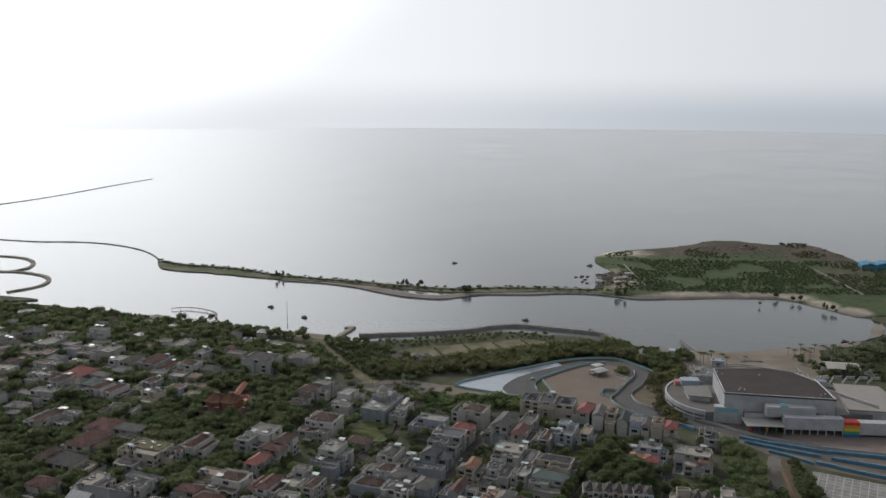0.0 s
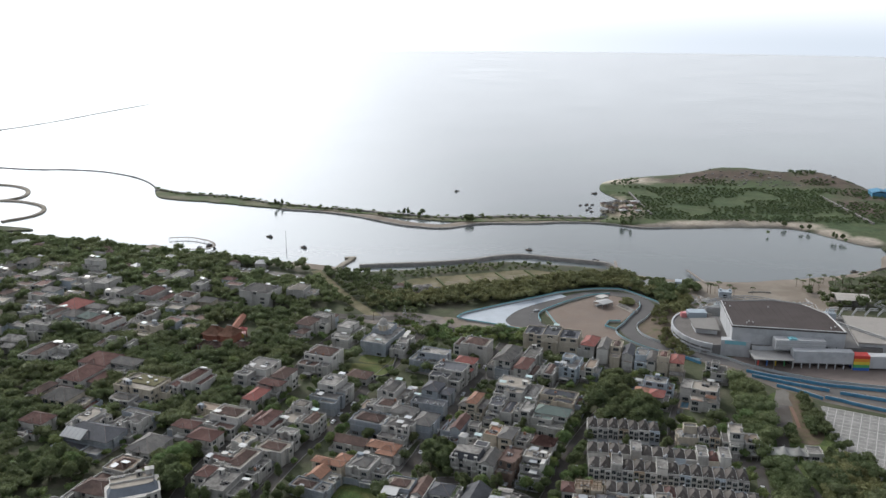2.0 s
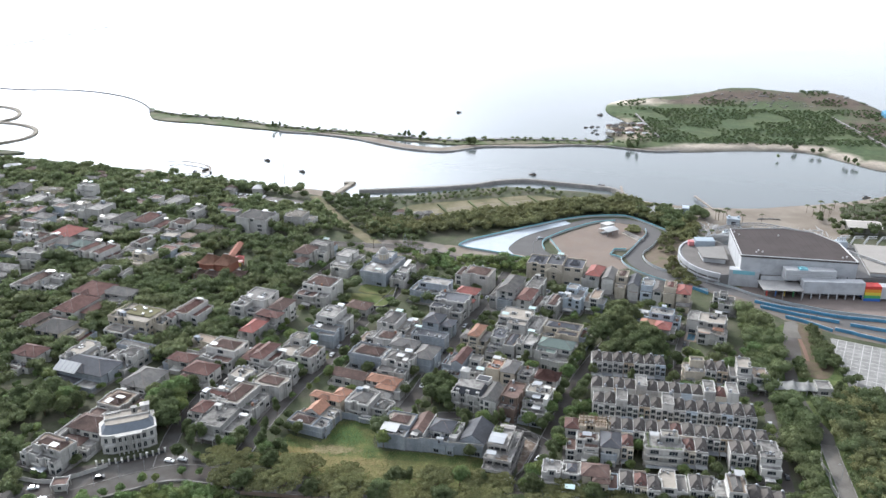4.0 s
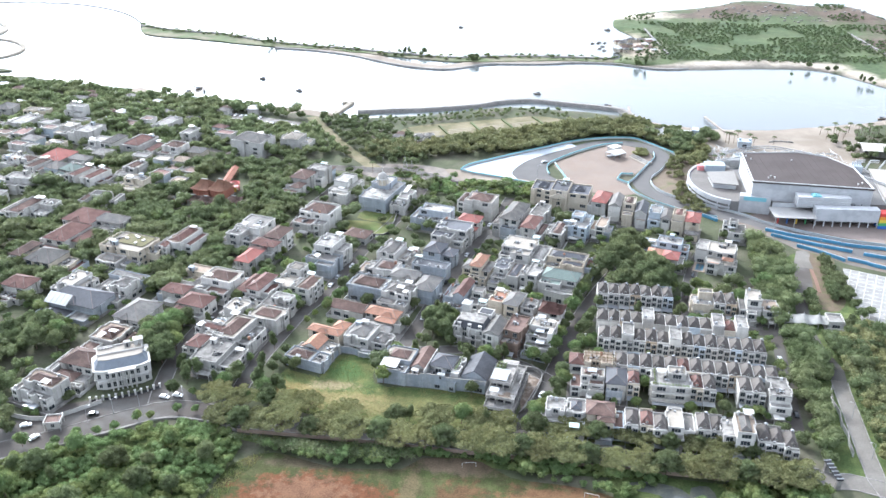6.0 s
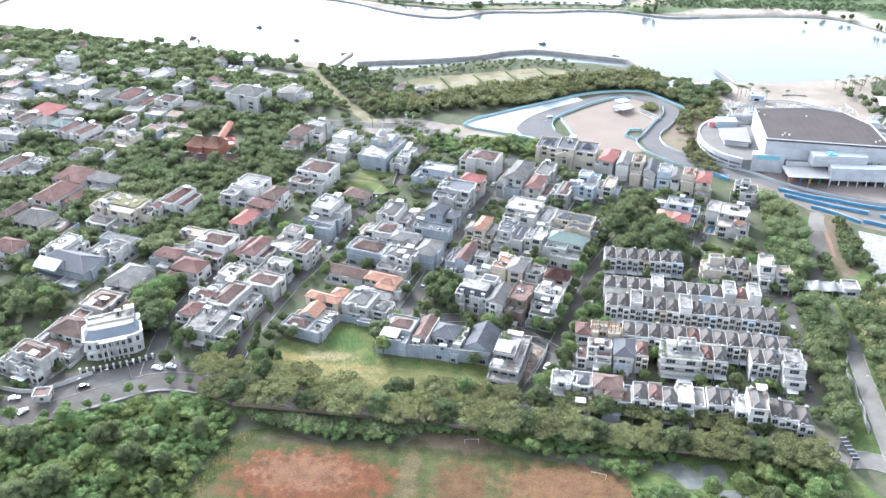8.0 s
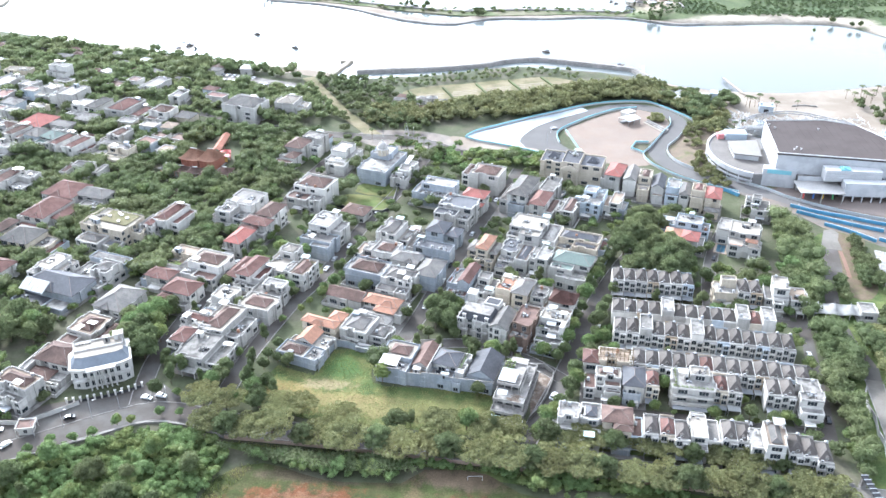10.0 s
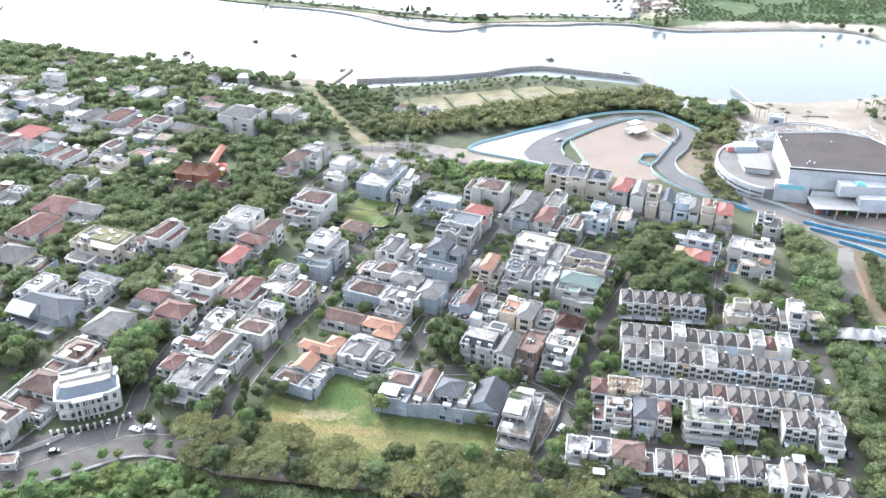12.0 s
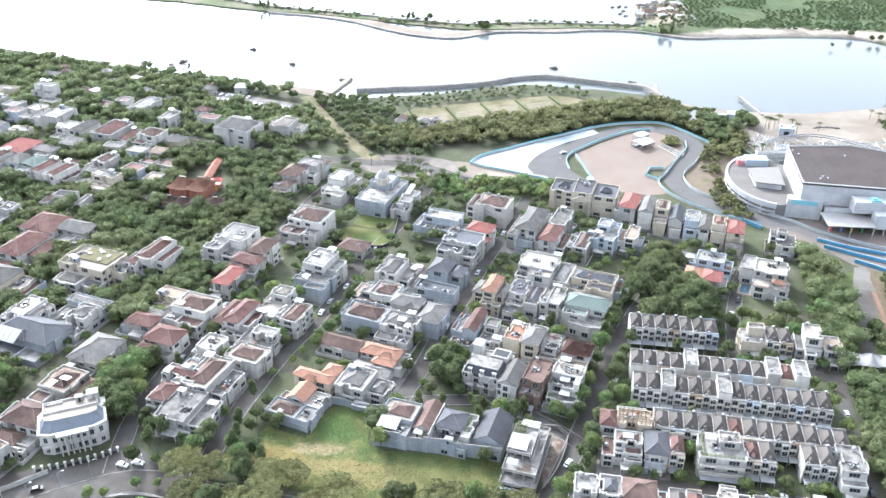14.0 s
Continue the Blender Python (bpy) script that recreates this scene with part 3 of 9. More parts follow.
def tank_mesh(k):
    if ("tank", k) not in CACHE:
        bm = bmesh.new()
        tube(bm, (0, 0, 0.5), (0, 0, 1.7), 0.62, 0.62, 12)
        tube(bm, (0, 0, 1.7), (0, 0, 1.95), 0.6, 0.25, 12)
        for a, b in ((-1, -1), (-1, 1), (1, -1), (1, 1)):
            tube(bm, (0.42 * a, 0.42 * b, 0), (0.42 * a, 0.42 * b, 0.5), 0.05, n=4)
        CACHE["tank", k] = mesh_of("water_tank", bm, (STEEL, ROOF["or"][1], GREYMETAL)[k])
    return CACHE["tank", k]


def ac_mesh():
    if "ac" not in CACHE:
        bm = bmesh.new()
        box(bm, -0.45, 0.45, -0.18, 0.18, 0.08, 0.75, 0)
        box(bm, -0.3, 0.3, -0.2, -0.18, 0.15, 0.68, 1)
        box(bm, -0.4, -0.3, -0.15, 0.15, 0, 0.08, 1)
        box(bm, 0.3, 0.4, -0.15, 0.15, 0, 0.08, 1)
        CACHE["ac"] = mesh_of("ac_unit", bm, STEEL, DARK)
    return CACHE["ac"]


def hip(bm, x0, x1, y0, y1, z, rise, mi=0):
    """A hip roof with a fascia, on a rectangle at height z."""
    w, d = x1 - x0, y1 - y0
    k = min(w, d) / 2
    cx, cy = (x0 + x1) / 2, (y0 + y1) / 2
    if w >= d:
        ridge = ((x0 + k * 0.95, cy), (x1 - k * 0.95, cy))
    else:
        ridge = ((cx, y0 + k * 0.95), (cx, y1 - k * 0.95))
    lo = [bm.verts.new((x, y, z - 0.18)) for x, y in ((x0, y0), (x1, y0), (x1, y1), (x0, y1))]
    e = [bm.verts.new((x, y, z)) for x, y in ((x0, y0), (x1, y0), (x1, y1), (x0, y1))]
    r = [bm.verts.new((*p, z + rise)) for p in ridge]
    for i in range(4):
        bm.faces.new((lo[i], lo[(i + 1) % 4], e[(i + 1) % 4], e[i])).material_index = mi
    bm.faces.new(lo[::-1]).material_index = mi
    faces = ((e[0], e[1], r[1], r[0]), (e[1], e[2], r[1]), (e[2], e[3], r[0], r[1]), (e[3], e[0], r[0])) if w >= d else ((e[0], e[1], r[0]), (e[1], e[2], r[1], r[0]), (e[2], e[3], r[1]), (e[3], e[0], r[0], r[1]))
    for f in faces:
        bm.faces.new(f).material_index = mi
    if min(w, d) > 2.5:                            # pale mortared ridge caps
        lift = Vector((0, 0, 0.05))
        for i, k in ((0, 0), (3, 0 if w >= d else 1), (1, 1 if w >= d else 0), (2, 1)):
            tube(bm, e[i].co + lift, r[k].co + lift, 0.11, n=4, mi=mi + 1)
        tube(bm, r[0].co + lift, r[1].co + lift, 0.11, n=4, mi=mi + 1)


def gable(bm, x0, x1, y0, y1, z, rise, along_y=True, mi=0):
    """A gable roof of two thick slopes, in one piece."""
    th = 0.16
    cx, cy = (x0 + x1) / 2, (y0 + y1) / 2
    if along_y:
        prof = [[(x, y, zz) for x, zz in ((x0, z), (cx, z + rise), (x1, z), (x1, z - th), (cx, z + rise - th), (x0, z - th))] for y in (y0, y1)]
    else:
        prof = [[(x, y, zz) for y, zz in ((y0, z), (cy, z + rise), (y1, z), (y1, z - th), (cy, z + rise - th), (y0, z - th))] for x in (x0, x1)]
    a, b = ([bm.verts.new(p) for p in q] for q in prof)
    made = [bm.faces.new((a[i - 1], a[i], b[i], b[i - 1])) for i in range(6)]
    for q in (a, b):
        made += [bm.faces.new((q[0], q[1], q[4], q[5])), bm.faces.new((q[1], q[2], q[3], q[4]))]
    bmesh.ops.recalc_face_normals(bm, faces=made)
    for f in made:
        f.material_index = mi


def ring_wall(bm, x0, x1, y0, y1, z0, z1, t=0.25, mi=0):
    """An upstand all round a rectangle, in one piece."""
    loops = [[bm.verts.new((x, y, z)) for x, y in ((x0 + e, y0 + e), (x1 - e, y0 + e), (x1 - e, y1 - e), (x0 + e, y1 - e))] for e, z in ((0, z0), (0, z1), (t, z1), (t, z0))]
    for k in range(4):
        a, b = loops[k], loops[(k + 1) % 4]
        for i in range(4):
            bm.faces.new((a[i - 1], a[i], b[i], b[i - 1])).material_index = mi


def one_box(name, parent, material, x0, x1, y0, y1, z0, z1, label=""):
    bm = bmesh.new()
    box(bm, x0, x1, y0, y1, z0, z1)
    return part(name, bm, material, parent, label)


def one_ring(name, parent, material, x0, x1, y0, y1, z0, z1, t):
    bm = bmesh.new()
    ring_wall(bm, x0, x1, y0, y1, z0, z1, t)
    return part(name, bm, material, parent)


def balcony_part(parent, x0, x1, y, z, out=1.3, rail=0.95):
    """A balcony slab with a front upstand, in one piece."""
    bm = bmesh.new()
    prof = ((y, z - 0.15), (y - out, z - 0.15), (y - out, z + rail), (y - out + 0.1, z + rail), (y - out + 0.1, z), (y, z))
    a, b = ([bm.verts.new((x, *p)) for p in prof] for x in (x0, x1))
    for i in range(6):
        bm.faces.new((a[i - 1], a[i], b[i], b[i - 1]))
    bm.faces.new(a[::-1])
    bm.faces.new(b)
    bmesh.ops.recalc_face_normals(bm, faces=list(bm.faces))
    part("balcony", bm, TRIM, parent)


def house_plan(x0, x1, y0, y1, front=(), right=(), left=()):
    """A rectangle, counter-clockwise, with bays and pilasters (negative depth) or recesses in its front and sides: (from, to, depth)."""
    p = [(x0, y0)]
    for a, b, e in sorted(front):
        p += [(a, y0), (a, y0 + e), (b, y0 + e), (b, y0)]
    p.append((x1, y0))
    for a, b, e in sorted(right):
        p += [(x1, a), (x1 - e, a), (x1 - e, b), (x1, b)]
    p += [(x1, y1), (x0, y1)]
    for a, b, e in sorted(left, reverse=True):
        p += [(x0, b), (x0 + e, b), (x0 + e, a), (x0, a)]
    return p


def with_pilasters(cut, lo, hi):
    """The cut flanked by pilasters, and one more in each long blank stretch."""
    cuts = [cut] if cut else []
    if cut:
        for a in (cut[0] - 1.3, cut[1] + 0.6):
            if lo + 0.6 < a < hi - 1.3:
                cuts.append((a, a + 0.7, -0.35))
    ends = sorted([(lo, lo)] + [c[:2] for c in cuts] + [(hi, hi)])
    for (_, a), (b, _) in zip(ends, ends[1:]):
        if b - a > 5:
            cuts.append(((a + b) / 2 - 0.35, (a + b) / 2 + 0.35, -0.35))
    return sorted(cuts)


def stretches(cuts, lo, hi):
    """The straight stretches of a wall between and within its cuts: from, to, depth."""
    out, at = [], lo
    for a, b, e in cuts:
        out += [(at, a, 0.0), (a, b, e)]
        at = b
    return out + [(at, hi, 0.0)]


def grown(pts, k):
    """A square-cornered outline pushed out by k."""
    out = []
    for i, (x, y) in enumerate(pts):
        (ax, ay), (bx, by) = pts[i - 1], pts[(i + 1) % len(pts)]
        u = math.hypot(x - ax, y - ay)
        v = math.hypot(bx - x, by - y)
        out.append((x + k * ((y - ay) / u + (by - y) / v), y - k * ((x - ax) / u + (bx - x) / v)))
    return out


def plan_prism(bm, pts, levels, closed=False, mi=0):
    """Walls through the outline at each (height, offset); closed: a ring with a hollow, else with floor and top."""
    loops = [[bm.verts.new((x, y, z)) for x, y in grown(pts, k)] for z, k in levels]
    n = len(pts)
    for j in range(len(loops) if closed else len(loops) - 1):
        a, b = loops[j], loops[(j + 1) % len(loops)]
        for i in range(n):
            bm.faces.new((a[i - 1], a[i], b[i], b[i - 1])).material_index = mi
    if not closed:
        bm.faces.new(loops[0][::-1]).material_index = mi
        bm.faces.new(loops[-1]).material_index = mi


def prism(bm, outline, z0, z1, mi=0, top_mi=0):
    a = [bm.verts.new((x, y, z0)) for x, y in outline]
    b = [bm.verts.new((x, y, z1)) for x, y in outline]
    for i in range(len(a)):
        bm.faces.new((a[i - 1], a[i], b[i], b[i - 1])).material_index = mi
    bm.faces.new(b).material_index = top_mi


def block(root, x0, x1, y0, y1, h, roof, wall_m, roof_m, sides, far, z0=0.0):
    """One volume of a house with its own roof and windows. roof: F flat, P hip behind a parapet, H hip, G gable. sides: which of its side walls stand free."""
    w, d = x1 - x0, y1 - y0
    floors = max(1, round((h - z0) / 3.4))
    step = (h - z0) / floors
    flat = roof in "FP"
    blank = wall_m == WALL["gy"][1]
    # bays and recesses
    front = right = left = None
    cutin = 0.0
    if w > 7 and rng.random() < 0.7 and not blank:
        a = x0 + w * rng.uniform(0.15, 0.5)
        cutin = rng.choice((1.3, -0.8, 1.5))
        front = (a, min(a + rng.uniform(2.6, 4.2), x1 - 0.8), cutin)
    for s in sides:
        if d > 8 and rng.random() < 0.75:
            a = y0 + d * rng.uniform(0.15, 0.5)
            cut = (a, min(a + rng.uniform(2.6, 4.5), y1 - 0.8), rng.choice((1.2, -0.8, -0.9)) if roof != "G" else 0.3)
            if s > 0:
                right = cut
            else:
                left = cut
    fancy = not (blank or far or roof == "G")
    fronts, rights, lefts = ([c] if c else [] for c in (front, right, left))
    if fancy:
        fronts = with_pilasters(front, x0, x1) if front else fronts
        rights = with_pilasters(right, y0, y1) if 1 in sides else rights
        lefts = with_pilasters(left, y0, y1) if -1 in sides else lefts
    plan = house_plan(x0, x1, y0, y1, fronts, rights, lefts)
    top = h - (0.8 if flat else 0)
    levels = [(z0, 0.0)]
    for f in range(1, floors):
        z = z0 + f * step
        levels += [(z - 0.15, 0.0), (z - 0.13, 0.16), (z + 0.13, 0.16), (z + 0.15, 0.0)]
    bm = bmesh.new()
    plan_prism(bm, plan, levels + [(top, 0.0)])
    part("wall", bm, wall_m, root)
    if flat:
        bm = bmesh.new()
        plan_prism(bm, plan, [(top + 0.002, -0.2), (top + 0.002, 0.0), (top + 0.15, 0.15), (top + 0.36, 0.15), (top + 0.38, 0.04), (h, 0.04), (h, -0.2)], True)
        part("parapet", bm, TRIM if wall_m == WALL["wh"][1] and rng.random() < 0.45 else wall_m, root)
        bm = bmesh.new()
        plan_prism(bm, plan, [(top + 0.002, -0.205), (h - 0.66, -0.205)])
        part("roof_deck", bm, roof_m if roof == "F" else rng.choice((ROOF["wh"][1], ROOF["cr"][1], ROOF["cr"][1], ROOF["tn"][1], CONCRETE)), root)
        if roof == "F" and not far and w > 5.4 and d > 4.4 and rng.random() < 0.8:
            lie = rng.random() < 0.5 and d > 6
            tagged(part("roof_clutter", fittings_mesh(rng.randrange(6)), None, root, "", pose(rng.uniform(x0 + 2.7, x1 - 2.7), rng.uniform(y0 + 2, y1 - 2) if not lie else (y0 + y1) / 2, h - 0.66, 0, 0, 90 if lie else rng.choice((0, 180)))), kind="stuff")
    side_in = max(0.0, right[2] if right else 0.0, left[2] if left else 0.0)
    if roof == "P":
        m = min(2.1, 0.19 * min(w, d))
        mx, my = max(m, side_in + 0.35), max(m, cutin + 0.35)
        if w - 2 * mx > 2 and d - my - m > 2:
            bm = bmesh.new()
            hip(bm, x0 + mx, x1 - mx, y0 + my, y1 - m, h - 0.2, 0.26 * min(w - 2 * mx, d - my - m))
            part("roof", bm, (roof_m, RIDGE), root)
    elif roof == "H":
        out = 0.55 + max(0.0, -min(cutin, 0) * 0.6)
        bm = bmesh.new()
        hip(bm, x0 - 0.55, x1 + 0.55, y0 - out, y1 + 0.55, h + 0.1, 0.27 * min(w, d))
        part("roof", bm, (roof_m, RIDGE), root)
        if w > 11 and rng.random() < 0.6:          # a small cross hip over the front
            k = x0 + w * rng.uniform(0.2, 0.55)
            bm = bmesh.new()
            hip(bm, k, k + w * 0.36, y0 - 1.3, y0 + d * 0.42, h + 0.25, 0.09 * w)
            part("roof", bm, (roof_m, RIDGE), root)
    elif roof == "G":
        along_y = w < 8 or d > w * 0.8
        rise = 0.32 * (w if along_y else d)
        bm = bmesh.new()
        gable(bm, x0 - 0.25, x1 + 0.25, y0 - 0.4, y1 + 0.4, h + 0.12, rise, along_y)
        part("roof", bm, (roof_m, RIDGE), root)
        cx, cy = (x0 + x1) / 2, (y0 + y1) / 2
        for e in (0, 1):
            bm = bmesh.new()
            if along_y:
                q, n = [(x0, (y0, y1)[e], h), (x1, (y0, y1)[e], h), (cx, (y0, y1)[e], h + rise - 0.1)], (0, (0.25, -0.25)[e], 0)
            else:
                q, n = [((x0, x1)[e], y0, h), ((x0, x1)[e], y1, h), ((x0, x1)[e], cy, h + rise - 0.1)], ((0.25, -0.25)[e], 0, 0)
            a = [bm.verts.new(p) for p in q]
            b = [bm.verts.new(Vector(p) + Vector(n)) for p in q]
            bm.faces.new(a)
            bm.faces.new(b[::-1])
            for i in range(3):
                bm.faces.new((a[i], b[i], b[(i + 1) % 3], a[(i + 1) % 3]))
            bmesh.ops.recalc_face_normals(bm, faces=list(bm.faces))
            part("gable_wall", bm, wall_m, root)
    # windows, by the straight stretches of the walls: wide glazed openings, a balcony here and there
    runs = [(a, b, y0 + e) for a, b, e in stretches(fronts, x0, x1)]
    for f in range(floors):
        high = rng.choice((1.7, 2.0, 2.3))
        for a, b, yy in runs:
            n = int((b - a) / (8.0 if far else 5.4)) or (1 if b - a > 1.9 else 0)
            for i in range(n):
                if rng.random() > (0.78 if blank else 0.62 if far else 0.27):
                    wide = max(k for k in (1.2, 1.8, 2.6, 3.4) if k <= max(1.2, 0.74 * (b - a) / n))
                    part("window", window_mesh(wide, high), None, root, "", pose(a + (b - a) * (i + 0.5) / n, yy, z0 + f * step + 0.6))
        if far or blank:
            continue
        for s in sides:
            if s != (1 if root.location.x < 20 else -1):
                continue
            for a, b, e in stretches(rights if s > 0 else lefts, y0, y1):
                if b - a > 1.9 and rng.random() < 0.42:
                    part("window", window_mesh(1.8 if b - a < 3.4 else 2.6, 1.7), None, root, "", pose(x1 - e if s > 0 else x0 + e, (a + b) / 2, z0 + f * step + 0.8, 0, 0, 90 * s))
    return step


def fittings_mesh(k):
    """Pipes, drains, crates and low kerbs left about a flat roof, in one piece."""
    if ("fittings", k) not in CACHE:
        bm, own = bmesh.new(), random.Random(k)
        for _ in range(9):
            x, y, a, b = own.uniform(-2, 2), own.uniform(-1.4, 1.4), own.uniform(0.2, 0.55), own.uniform(0.2, 0.5)
            box(bm, x - a, x + a, y - b, y + b, 0, own.uniform(0.25, 0.9), own.choice((0, 0, 1, 2)))
        for _ in range(4):
            x, y, n = own.uniform(-2, 0), own.uniform(-1.5, 1.5), own.uniform(1.5, 3.5)
            tube(bm, (x, y, 0.2), (x + n, y, 0.2), 0.09, n=5, mi=1)
            tube(bm, (x, y, 0), (x, y, own.uniform(0.9, 1.9)), 0.07, n=5, mi=0)
        box(bm, -2.2, 2.2, 1.5, 1.62, 0, 0.5, 2)
        CACHE["fittings", k] = mesh_of("roof_clutter", bm, GREYMETAL, DARK, CONCRETE)
    return CACHE["fittings", k]


def stair_mesh(k):
    if ("stair", k) not in CACHE:
        bm = bmesh.new()
        plan_prism(bm, house_plan(-1.3, 1.3, -1.0, 1.0), [(0, 0), (2.1, 0), (2.1, 0.25), (2.3, 0.25)])
        box(bm, -0.4, 0.4, -1.04, -0.98, 0.05, 1.95, 1)
        CACHE["stair", k] = mesh_of("stair_head", bm, (WALL["wh"][1], WALL["gy"][1])[k], DARK)
    return CACHE["stair", k]


def awning_mesh(k):
    if ("awning", k) not in CACHE:
        bm = bmesh.new()
        plan_prism(bm, house_plan(-1.9, 1.9, -1.3, 1.3), [(2.3, 0), (2.38, 0)])
        for v in bm.verts:
            v.co.z += 0.12 * v.co.y
        for a in (-1.7, 1.7):
            for b in (-1.15, 1.15):
                tube(bm, (a, b, 0), (a, b, 2.3 + 0.12 * b), 0.05, n=4)
        CACHE["awning", k] = mesh_of("awning", bm, (STEEL, AQUA_SHEET, GREYMETAL)[k])
    return CACHE["awning", k]


def planter_mesh():
    if "planter" not in CACHE:
        bm = bmesh.new()
        plan_prism(bm, house_plan(-1.2, 1.2, -0.3, 0.3), [(0, 0), (0.45, 0.05)])
        for i in range(26):
            x, y, z = rng.uniform(-1.2, 1.2), rng.uniform(-0.35, 0.35), rng.uniform(0.5, 1.15)
            q = [bm.verts.new((x + rng.uniform(-0.35, 0.35), y + rng.uniform(-0.35, 0.35), z + rng.uniform(-0.25, 0.25))) for _ in range(4)]
            bm.faces.new(q).material_index = 1
        CACHE["planter"] = mesh_of("planter", bm, CONCRETE, LEAF_BRIGHT)
    return CACHE["planter"]


def clutter(root, x0, x1, y0, y1, z, n):
    """Tanks, cooling units, stair heads, awnings and plants on a flat roof."""
    for _ in range(n + rng.choice((0, 1, 1, 2))):
        tx, ty = rng.uniform(x0 + 1.2, x1 - 1.2), rng.choice((y0 + 1.1, y1 - 1.1, rng.uniform(y0 + 1.1, y1 - 1.1)))
        pick = rng.random()
        at = pose(tx, ty, z, 0, 0, rng.choice((0, 90, 0, 180)))
        wide = x1 - x0 > 5.5 and y1 - y0 > 3.4
        if pick < 0.28:
            part("water_tank", tank_mesh(rng.choice((0, 0, 2, 0, 1, 2))), None, root, "", at)
        elif pick < 0.5:
            part("ac_unit", ac_mesh(), None, root, "", at)
        elif pick < 0.66 and wide:
            part("stair_head", stair_mesh(rng.choice((0, 0, 1))), None, root, "", at)
        elif pick < 0.88 and wide:
            part("awning", awning_mesh(rng.choice((0, 0, 1, 2))), None, root, "", at)
        elif wide:
            part("planter", planter_mesh(), None, root, "", at)


HOUSES = []


def house(x, y, w, d, turn, h, roof, rc, wc):
    """A house w wide and d deep, h high at its main eaves, built of one to three volumes."""
    floors = max(1, round(h / 3.4))
    step = h / floors
    wall_word, wall_m = WALL[wc]
    roof_word, roof_m = ROOF[rc]
    words = {"F": "flat roof of " + roof_word, "P": "sunken hip roof of " + roof_word, "H": "hip roof of " + roof_word, "G": "gable roof of " + roof_word}[roof]
    root = thing("house", pose(x, y, 0, 0, 0, turn), f"{wall_word} {('one', 'two', 'three', 'four', 'tall')[min(floors, 5) - 1]}-storey house with a {words}", "house", "houses of the estate")
    FOOT.append((x, y, w / 2, d / 2, radians(turn)))
    X, Y = w / 2, d / 2
    far = y > 470
    HOUSES.append((root, len(FOOT) - 1, x, y, w, d, turn, h, roof, rc, wc))
    plan = rng.random()
    s = rng.choice((-1, 1))
    deck = h - 0.66
    if floors < 2 or w < 8.5 or d < 9:
        if roof in "FP" and floors > 1 and d > 11:
            cut = -Y + d * rng.uniform(0.2, 0.3)
            block(root, -X, X, cut, Y, h, roof, wall_m, roof_m, (-1, 1), far)
            block(root, -X, X, -Y, cut - 0.15, h - step, "F", wall_m, ROOF["wh"][1], (-1, 1), far)
        else:
            block(root, -X, X, -Y, Y, h, roof, wall_m, roof_m, (-1, 1), far)
        if roof in "FP":
            clutter(root, -X, X, Y - 3, Y, deck, 1)
    elif plan < 0.42:                              # a main block behind, a lower wing and a terrace in front
        cut = -Y + d * rng.uniform(0.28, 0.4)
        k = s * w * rng.uniform(0.05, 0.16)
        block(root, -X, X, cut, Y, h, roof, wall_m, roof_m, (-1, 1), far)
        wing = (-X, k) if s > 0 else (k, X)
        low = (k + 0.15, X) if s > 0 else (-X, k - 0.15)
        block(root, *wing, -Y, cut - 0.15, h - rng.choice((0.5, step * 0.5, step)), rng.choice((roof, "F", roof)), wall_m, roof_m, (-s,), far)
        block(root, *low, -Y + rng.uniform(0, 2), cut - 0.15, h - step if floors > 2 else step, "F", wall_m, ROOF["wh"][1], (s,), far)
        if roof in "FP":
            clutter(root, -X, X, cut, Y, deck, 2)
    elif plan < 0.8:                               # two blocks side by side, one lower and set back
        k = s * w * rng.uniform(0.08, 0.2)
        big = (-X, k) if s > 0 else (k, X)
        low = (k + 0.15, X) if s > 0 else (-X, k - 0.15)
        block(root, *big, -Y, Y, h, roof, wall_m, roof_m, (-s,), far)
        hl = h - rng.choice((step * 0.6, step))
        block(root, *low, -Y + d * rng.uniform(0.05, 0.25), Y - d * rng.uniform(0, 0.12), hl, rng.choice(("F", roof, "F")), wall_m, rng.choice((ROOF["wh"][1], roof_m)), (s,), far)
        if roof in "FP":
            clutter(root, *big, Y - 4, Y, deck, 2)
        clutter(root, *low, -Y * 0.5, Y * 0.7, hl - 0.66, 1) if roof in "FP" else None
    else:                                          # one block with a set-back roof storey
        block(root, -X, X, -Y, Y, h - (step if roof == "F" else 0), roof, wall_m, roof_m, (-1, 1), far)
        if roof == "F":
            a, b = sorted((s * X * 0.95, -s * X * rng.uniform(0.0, 0.5)))
            block(root, a, b, -Y * rng.uniform(-0.2, 0.5), Y - 0.4, h, rng.choice("FFP"), wall_m, roof_m, (-1, 1), far, h - step - 0.66)
            clutter(root, -X, X, -Y, -Y * 0.4, h - step - 0.66, 2)
        elif roof == "P":
            clutter(root, -X, X, Y - 1.8, Y, deck, 2)
    if not far and wc != "gy" and floors > 1:
        bw = min(w * 0.42, 5)
        bx = rng.uniform(-X + bw / 2 + 0.3, X - bw / 2 - 0.3)
        balcony_part(root, bx - bw / 2, bx + bw / 2, -Y - 0.13, step)
        cw = min(w * 0.5, 6)
        cx = -bx * 0.6
        porch = one_box("porch_roof", root, rng.choice((TRIM, GREYMETAL, TRIM)), cx - cw / 2, cx + cw / 2, -Y - 3.4, -Y - 0.13, 2.7, 2.88)
        for e in (-1, 1):
            one_box("porch_post", porch, TRIM, cx + e * (cw / 2 - 0.2) - 0.12, cx + e * (cw / 2 - 0.2) + 0.12, -Y - 3.3, -Y - 3.06, 0, 2.7)
    return root


